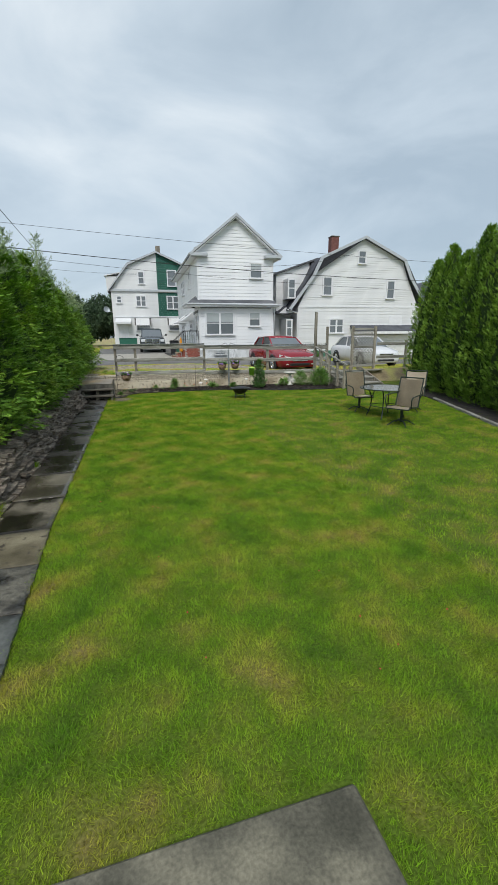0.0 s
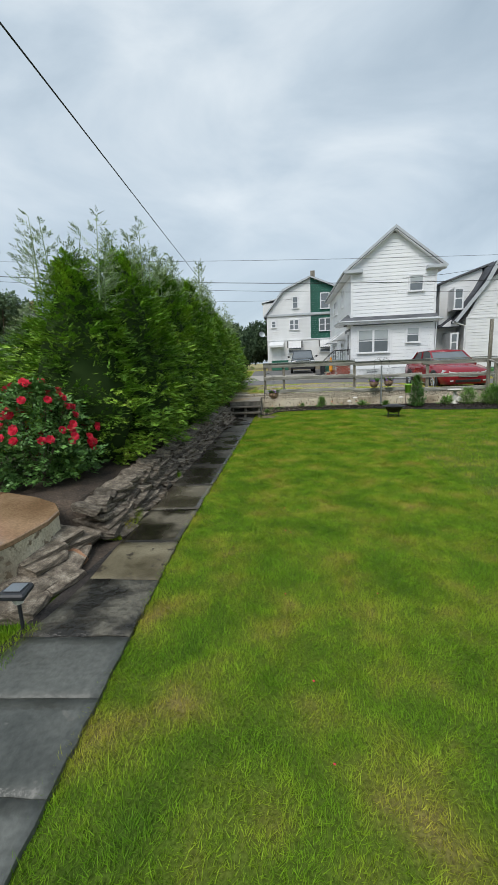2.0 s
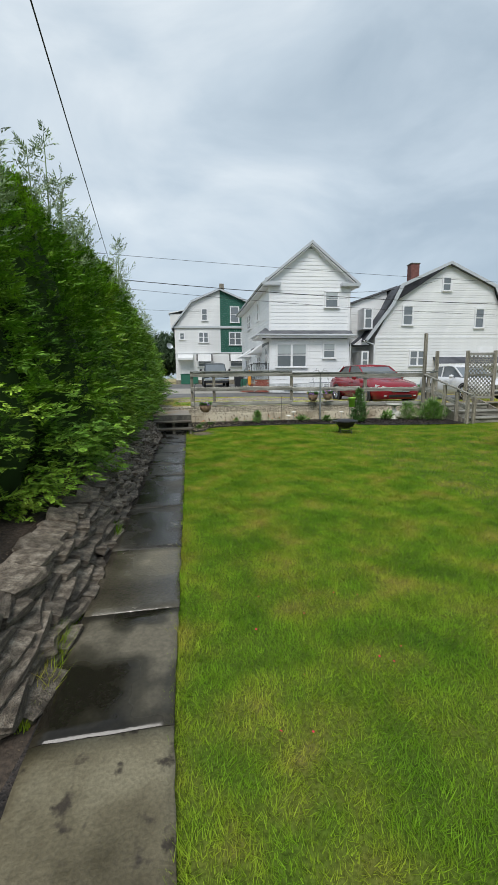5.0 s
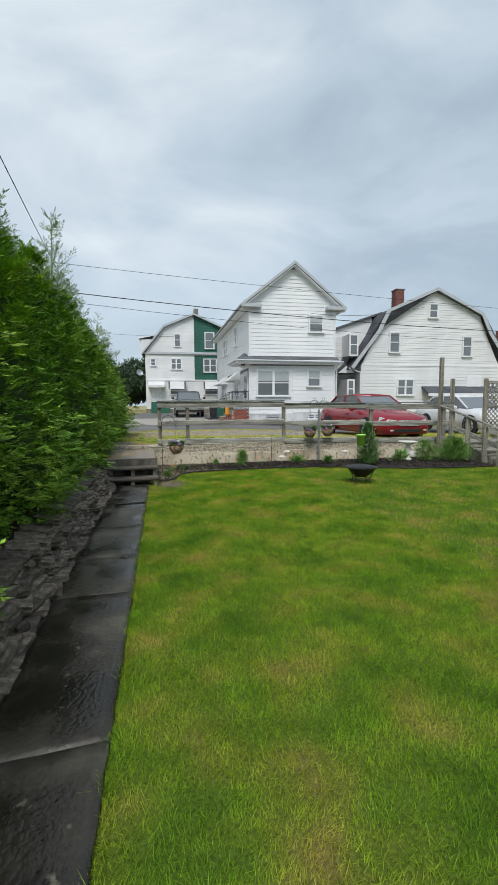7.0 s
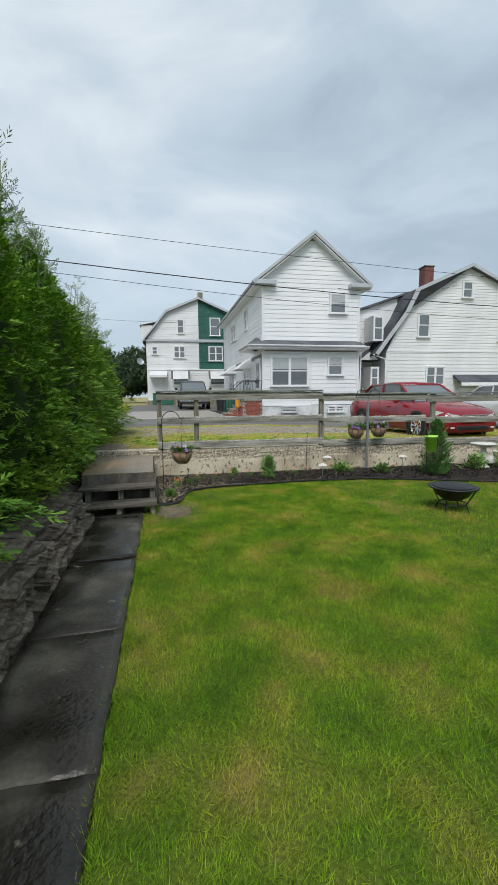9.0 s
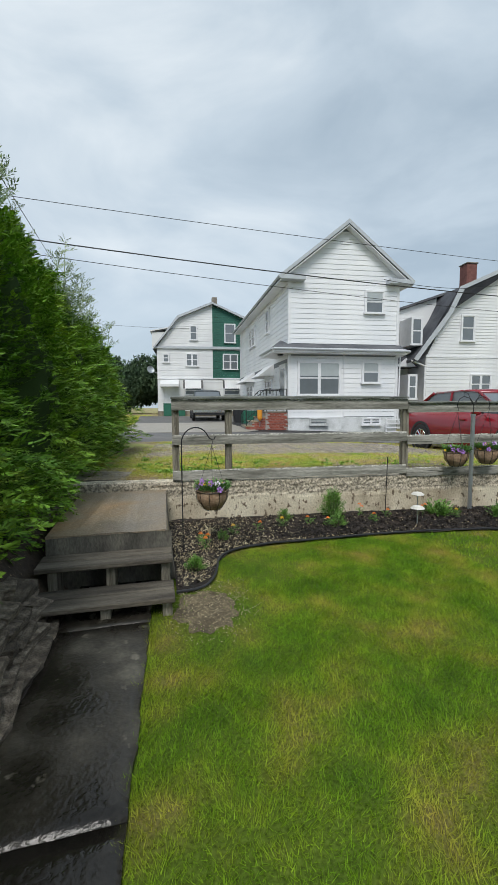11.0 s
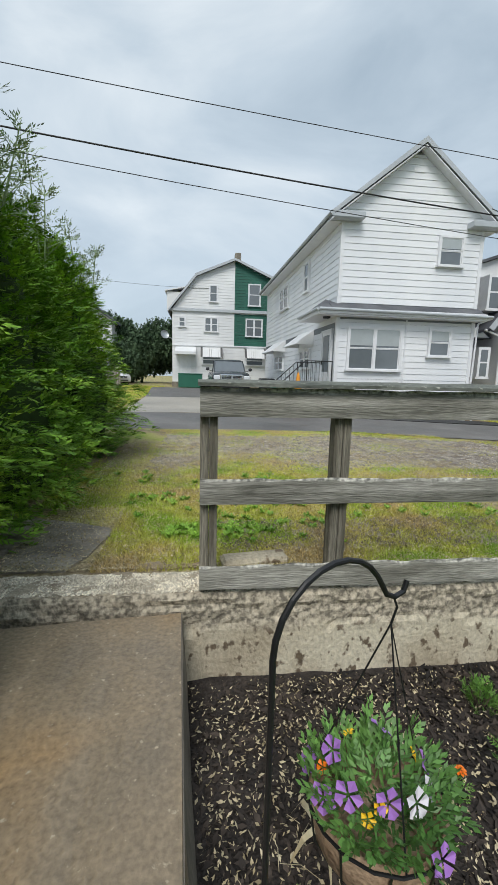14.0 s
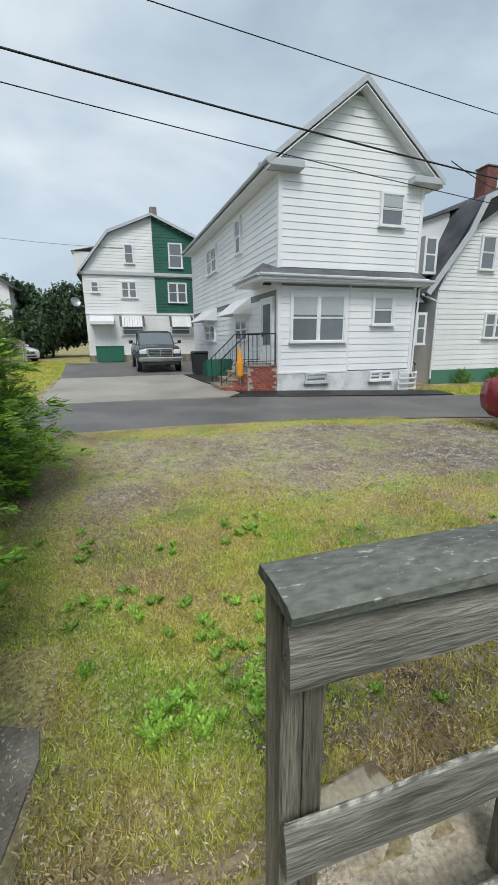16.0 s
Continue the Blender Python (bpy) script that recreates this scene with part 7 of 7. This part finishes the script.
c = root("orange_umbrella", H2 @ pose(-1.25, 0.0, 0.95), "folded orange patio umbrella leaning at the iron railing", "umbrella")
part("folded_canopy", lathe([(0.03, 0.0), (0.10, 0.1), (0.11, 0.45), (0.05, 0.85), (0.01, 0.95)], 10), "orange", c)
part("umbrella_pole", rod((0, 0, -0.25), (0, 0, 1.05), 0.015, n=6), "steel", c)
c = root("utility_rack", H2 @ pose(4.62, -0.28, 0.30), "white slatted metal rack against the house foundation", "rack")
for z in (0.1, 0.28, 0.46, 0.64):
    part("rack_bar", box(-0.3, 0.42, -0.03, 0.0, z, z + 0.05, 0.004), "trim", c)
for x in (-0.3, 0.38):
    part("rack_leg", box(x, x + 0.05, -0.0, 0.05, 0, 0.72, 0.004), "trim", c)
c = root("side_railing", H2 @ pose(5.15, 0.85, 0.3), "black iron railing at the side steps", "railing")
part("handrail", tube([(0, 0, 1.35), (0.75, 0, 0.85)], 0.02), "metal_black", c)
for k in range(6):
    part("baluster", rod((k * 0.14, 0, 0.1), (k * 0.14, 0, 1.33 - k * 0.093), 0.009, n=5), "metal_black", c)
for k, x in enumerate((1.7, 3.5, 4.7, 6.0, 7.7)):
    leafy("foundation_plant", pose(12.5 + x * 0.997, 12.1 - 0.0787 * x, 0.25), "low green weeds along the foundation of the gambrel house", 0.5, 0.45, 180, 0.2, "weed", 0.012, 60 + k, "foundation plants")

df = root("dark_board_fence", pose(-7.6, 25, 0.7, 0, 0, 4), "dark weathered board fence at the back yards", "fence")
for k in range(26):
    part("fence_board", box(k * 0.17, k * 0.17 + 0.155, 0, 0.03, 0, 1.5 + 0.03 * math.sin(k * 5), 0.004), "wood_v", df)
for z in (0.3, 1.2):
    part("fence_rail", box(0, 4.4, 0.032, 0.08, z, z + 0.09), "wood", df)
cl = root("chain_link_fence", pose(-6.2, 14.5, 0.6, 0, 0, 80), "grey chain link fence along the neighbouring driveway", "fence")
for k in range(6):
    part("fence_post", rod((k * 2.0, 0, 0), (k * 2.0, 0, 1.25), 0.03, n=8), "steel", cl)
part("top_rail", rod((0, 0, 1.25), (10, 0, 1.25), 0.022, n=8), "steel", cl)
bm = bmesh.new()
for k in range(-8, 68):
    for s in (-1, 1):
        x0 = k * 0.15
        a, b = (x0, 0.05), (x0 + s * 1.15, 1.2)
        if min(a[0], b[0]) >= 0 and max(a[0], b[0]) <= 10:
            rod((a[0], 0.005 * s, a[1]), (b[0], 0.005 * s, b[1]), 0.004, n=3, bm=bm)
part("wire_mesh", bm, "steel", cl)

# ---- left yard ----
bf = root("black_yard_fence", pose(-7.8, -6.3, 0.35, 0, 0, 6), "black metal fence with wide square openings", "fence")
for z in (0.5, 1.1, 1.65):
    part("fence_rail", box(0, 4.0, -0.015, 0.015, z, z + 0.05), "metal_black", bf)
for k in range(11):
    part("fence_picket", box(k * 0.4, k * 0.4 + 0.035, 0.016, 0.045, 0, 1.68), "metal_black", bf)
sw = root("swing_set", pose(-10.5, -2.0, 0.35, 0, 0, 8), "white metal swing set frame with a pale blue seat", "swing set")
part("top_bar", rod((0, 0, 2.15), (3.0, 0, 2.15), 0.035, n=8), "trim", sw)
for x in (0, 3.0):
    for s in (-1, 1):
        part("leg", rod((x, 0, 2.15), (x + (0.25 if x else -0.25), s * 0.9, 0), 0.03, n=8), "trim", sw)
part("swing_seat", box(1.2, 1.75, -0.05, 0.25, 0.55, 1.05, 0.03), "blue", sw)
for x in (1.25, 1.7):
    part("chain", rod((x, 0, 2.15), (x, 0.1, 1.05), 0.008, n=4), "steel", sw)


def rose(m, label, seed, n_bloom, R, H):
    rng = np.random.default_rng(seed)
    t = root("rose_bush", m, label, "rose bush", "rose bushes")
    n = 2300
    p, d, h = crown_points(rng, n, H, R, 0.1, 3.0, 0.22)
    p[:, :2] *= rng.uniform(0.55, 1.0, (n, 1))
    ob = new("leaves", mesh_arrays("leaves", sprays(rng, p, d + rng.normal(0, 0.5, (n, 3)), 0.10, 0.017, 5, spread=1.2), 4, "leaf"))
    ob.parent = t
    bm = bmesh.new()
    for q in range(9):
        a = q * 0.7
        rod((0, 0, -0.02), (R * 0.6 * math.cos(a), R * 0.6 * math.sin(a), H * 0.85), 0.012, 0.005, 5, bm)
    part("canes", bm, "bark", t)
    petals = []
    for kind in range(2):
        bm = bmesh.new()
        for ring, (rr, zz, k) in enumerate(((0.058, 0.0, 7), (0.046, 0.018, 6), (0.03, 0.032, 5), (0.016, 0.042, 4))):
            for q in range(k):
                b = q * math.tau / k + ring * 0.6 + kind
                v = [bm.verts.new((rr * f * math.cos(b + o), rr * f * math.sin(b + o), zz + u_)) for f, o, u_ in ((0.15, 0, -0.01), (0.9, -0.6, 0.012), (1.05, 0, 0.02), (0.9, 0.6, 0.012))]
                bm.faces.new(v)
        petals.append(mesh_from(bm, "bloom", "rose"))
    for k in range(n_bloom):
        a, hh = rng.uniform(0, math.tau), rng.uniform(0.15, 1.0)
        r = R * (1 - hh ** 3) ** 0.75 * 1.03
        c0 = Vector((r * math.cos(a), r * math.sin(a), 0.1 + hh * H))
        for q in range(rng.integers(1, 4)):
            ob = new("bloom", petals[q % 2])
            ob.parent = t
            c_ = c0 + Vector(rng.normal(0, 0.05, 3))
            ob.matrix_basis = Matrix.Translation(c_) @ Vector((math.cos(a), math.sin(a), 0.6)).to_track_quat("Z", "Y").to_matrix().to_4x4()
            ob.scale = (0.88, 0.88, 0.88)
    return t


rose(pose(-2.62, -10.45, 0.33), "full rose bush with clusters of bright red blooms", 4, 54, 0.66, 1.14)
rose(pose(-3.85, -10.5, 0.33), "full rose bush with clusters of bright red blooms", 9, 26, 0.7, 0.90)
rose(pose(-5.0, -10.4, 0.33), "full rose bush with clusters of bright red blooms", 12, 22, 0.7, 0.85)

# ---- far houses, poles and wires ----
def far_house(m, label, W, D, E, R, wall="siding_old", roof="roof_dark"):
    h = root("house", m, label, "house", "distant houses")
    part("wall", extrude([(0, -0.3), (W, -0.3), (W, E), (W / 2, R - 0.1), (0, E)], 0, D), wall, h)
    for s in (-1, 1):
        k = (R - E) / (W / 2)
        part("roof_slope", extrude([(W / 2, R + 0.02), (W / 2 + s * (W / 2 + 0.4), R - k * (W / 2 + 0.4)), (W / 2 + s * (W / 2 + 0.4), R - 0.16 - k * (W / 2 + 0.4)), (W / 2, R - 0.16)], -0.4, D + 0.4), roof, h)
    window(h, W * 0.2, W * 0.35, E - 1.6, E - 0.5)
    window(h, W * 0.62, W * 0.77, E - 1.6, E - 0.5)
    part("chimney", box(W * 0.5, W * 0.56, D * 0.4, D * 0.46, R - 0.4, R + 0.9), "brick_dull", h)
    return h


far_house(pose(-11.2, 35, 0.9, 0, 0, TURN), "white gabled house partly hidden behind the cedars", 6.4, 9, 5.4, 7.6)
far_house(pose(-31, 26, 0.4, 0, 0, 12), "low grey roofed house beyond the neighbouring yards", 11, 9, 5.2, 8.2, "siding_old", "roof")
far_house(pose(27, 16, 0.2, 0, 0, TURN), "white gabled house beyond the gambrel house", 7.5, 10, 5.0, 7.0)
far_house(pose(-9, -34, 0.0, 0, 0, 0), "white gabled house behind the starting point of the lawn", 11, 9, 5.4, 8.2)


def sag(a, b, drop, n=20):
    a, b = Vector(a), Vector(b)
    return [a.lerp(b, i / n) - Vector((0, 0, drop * 4 * (i / n) * (1 - i / n))) for i in range(n + 1)]


def line(name, a, b, r, drop, label, m=pose(0, 0, 0)):
    t = root(name, m, label, "cable", "overhead wires")
    part("cable", tube(sag(a, b, drop), r, 5), "rubber", t)


def pole(x, y, z0, H, label, lampo=False):
    t = root("utility_pole", STREET @ pose(x, y, z0, 0, 0, 90), label, "utility pole", "utility poles")
    part("pole_shaft", rod((0, 0, -0.3), (0, 0, H), 0.16, 0.11, 10), "bark", t)
    part("crossarm", box(-0.9, 0.9, -0.07, 0.07, H - 0.9, H - 0.76, 0.01), "wood", t)
    for s in (-0.8, -0.3, 0.3, 0.8):
        part("insulator", lathe([(0.04, 0), (0.05, 0.06), (0.02, 0.12), (0, 0.13)], 8, centre=(s, 0, H - 0.76)), "landside", t)
    part("transformer", lathe([(0.0, 0), (0.2, 0.02), (0.2, 0.7), (0.0, 0.76)], 12, centre=(0.3, 0.0, H - 3.0)), "steel", t)
    if lampo:
        part("lamp_arm", tube([(0, 0, H - 0.6), (0.8, 0, H - 0.3), (1.4, 0, H - 0.35)], 0.03), "steel", t)
        part("lamp_head", box(1.35, 1.85, -0.1, 0.1, H - 0.42, H - 0.30, 0.03), "steel", t)


pole(-15.3, 5.4, 0.4, 8.3, "tall brown wooden utility pole with a street lamp arm", True)
pole(34, 9.3, 0.2, 7.0, "tall brown wooden utility pole beyond the gambrel house")
line("power_line", (-15.3, 5.2, 7.42), (34, 9.3, 6.28), 0.008, 0.43, "thin black power line above the road", STREET)
line("telephone_cable", (-15.3, 5.0, 6.72), (34, 9.3, 5.60), 0.016, 0.92, "thick black telephone cable above the road", STREET)
line("telephone_drop", (-15.3, 5.0, 6.49), (34, 9.3, 4.85), 0.008, 0.92, "thin black cable below the thick telephone cable", STREET)
line("service_drop", (-2.73, 6.6, 5.40), (-0.86, -17, 3.20), 0.006, 0.02, "thin black service wire over the garden path")
line("service_drop", (7.0, 6.6, 5.55), (17.0, 12.0, 7.6), 0.010, 0.25, "thin black service wire to the gambrel house")
line("service_drop", (-8, 30, 8.6), (3.5, 29.2, 8.1), 0.010, 0.2, "thin black service wire to the green cornered house")
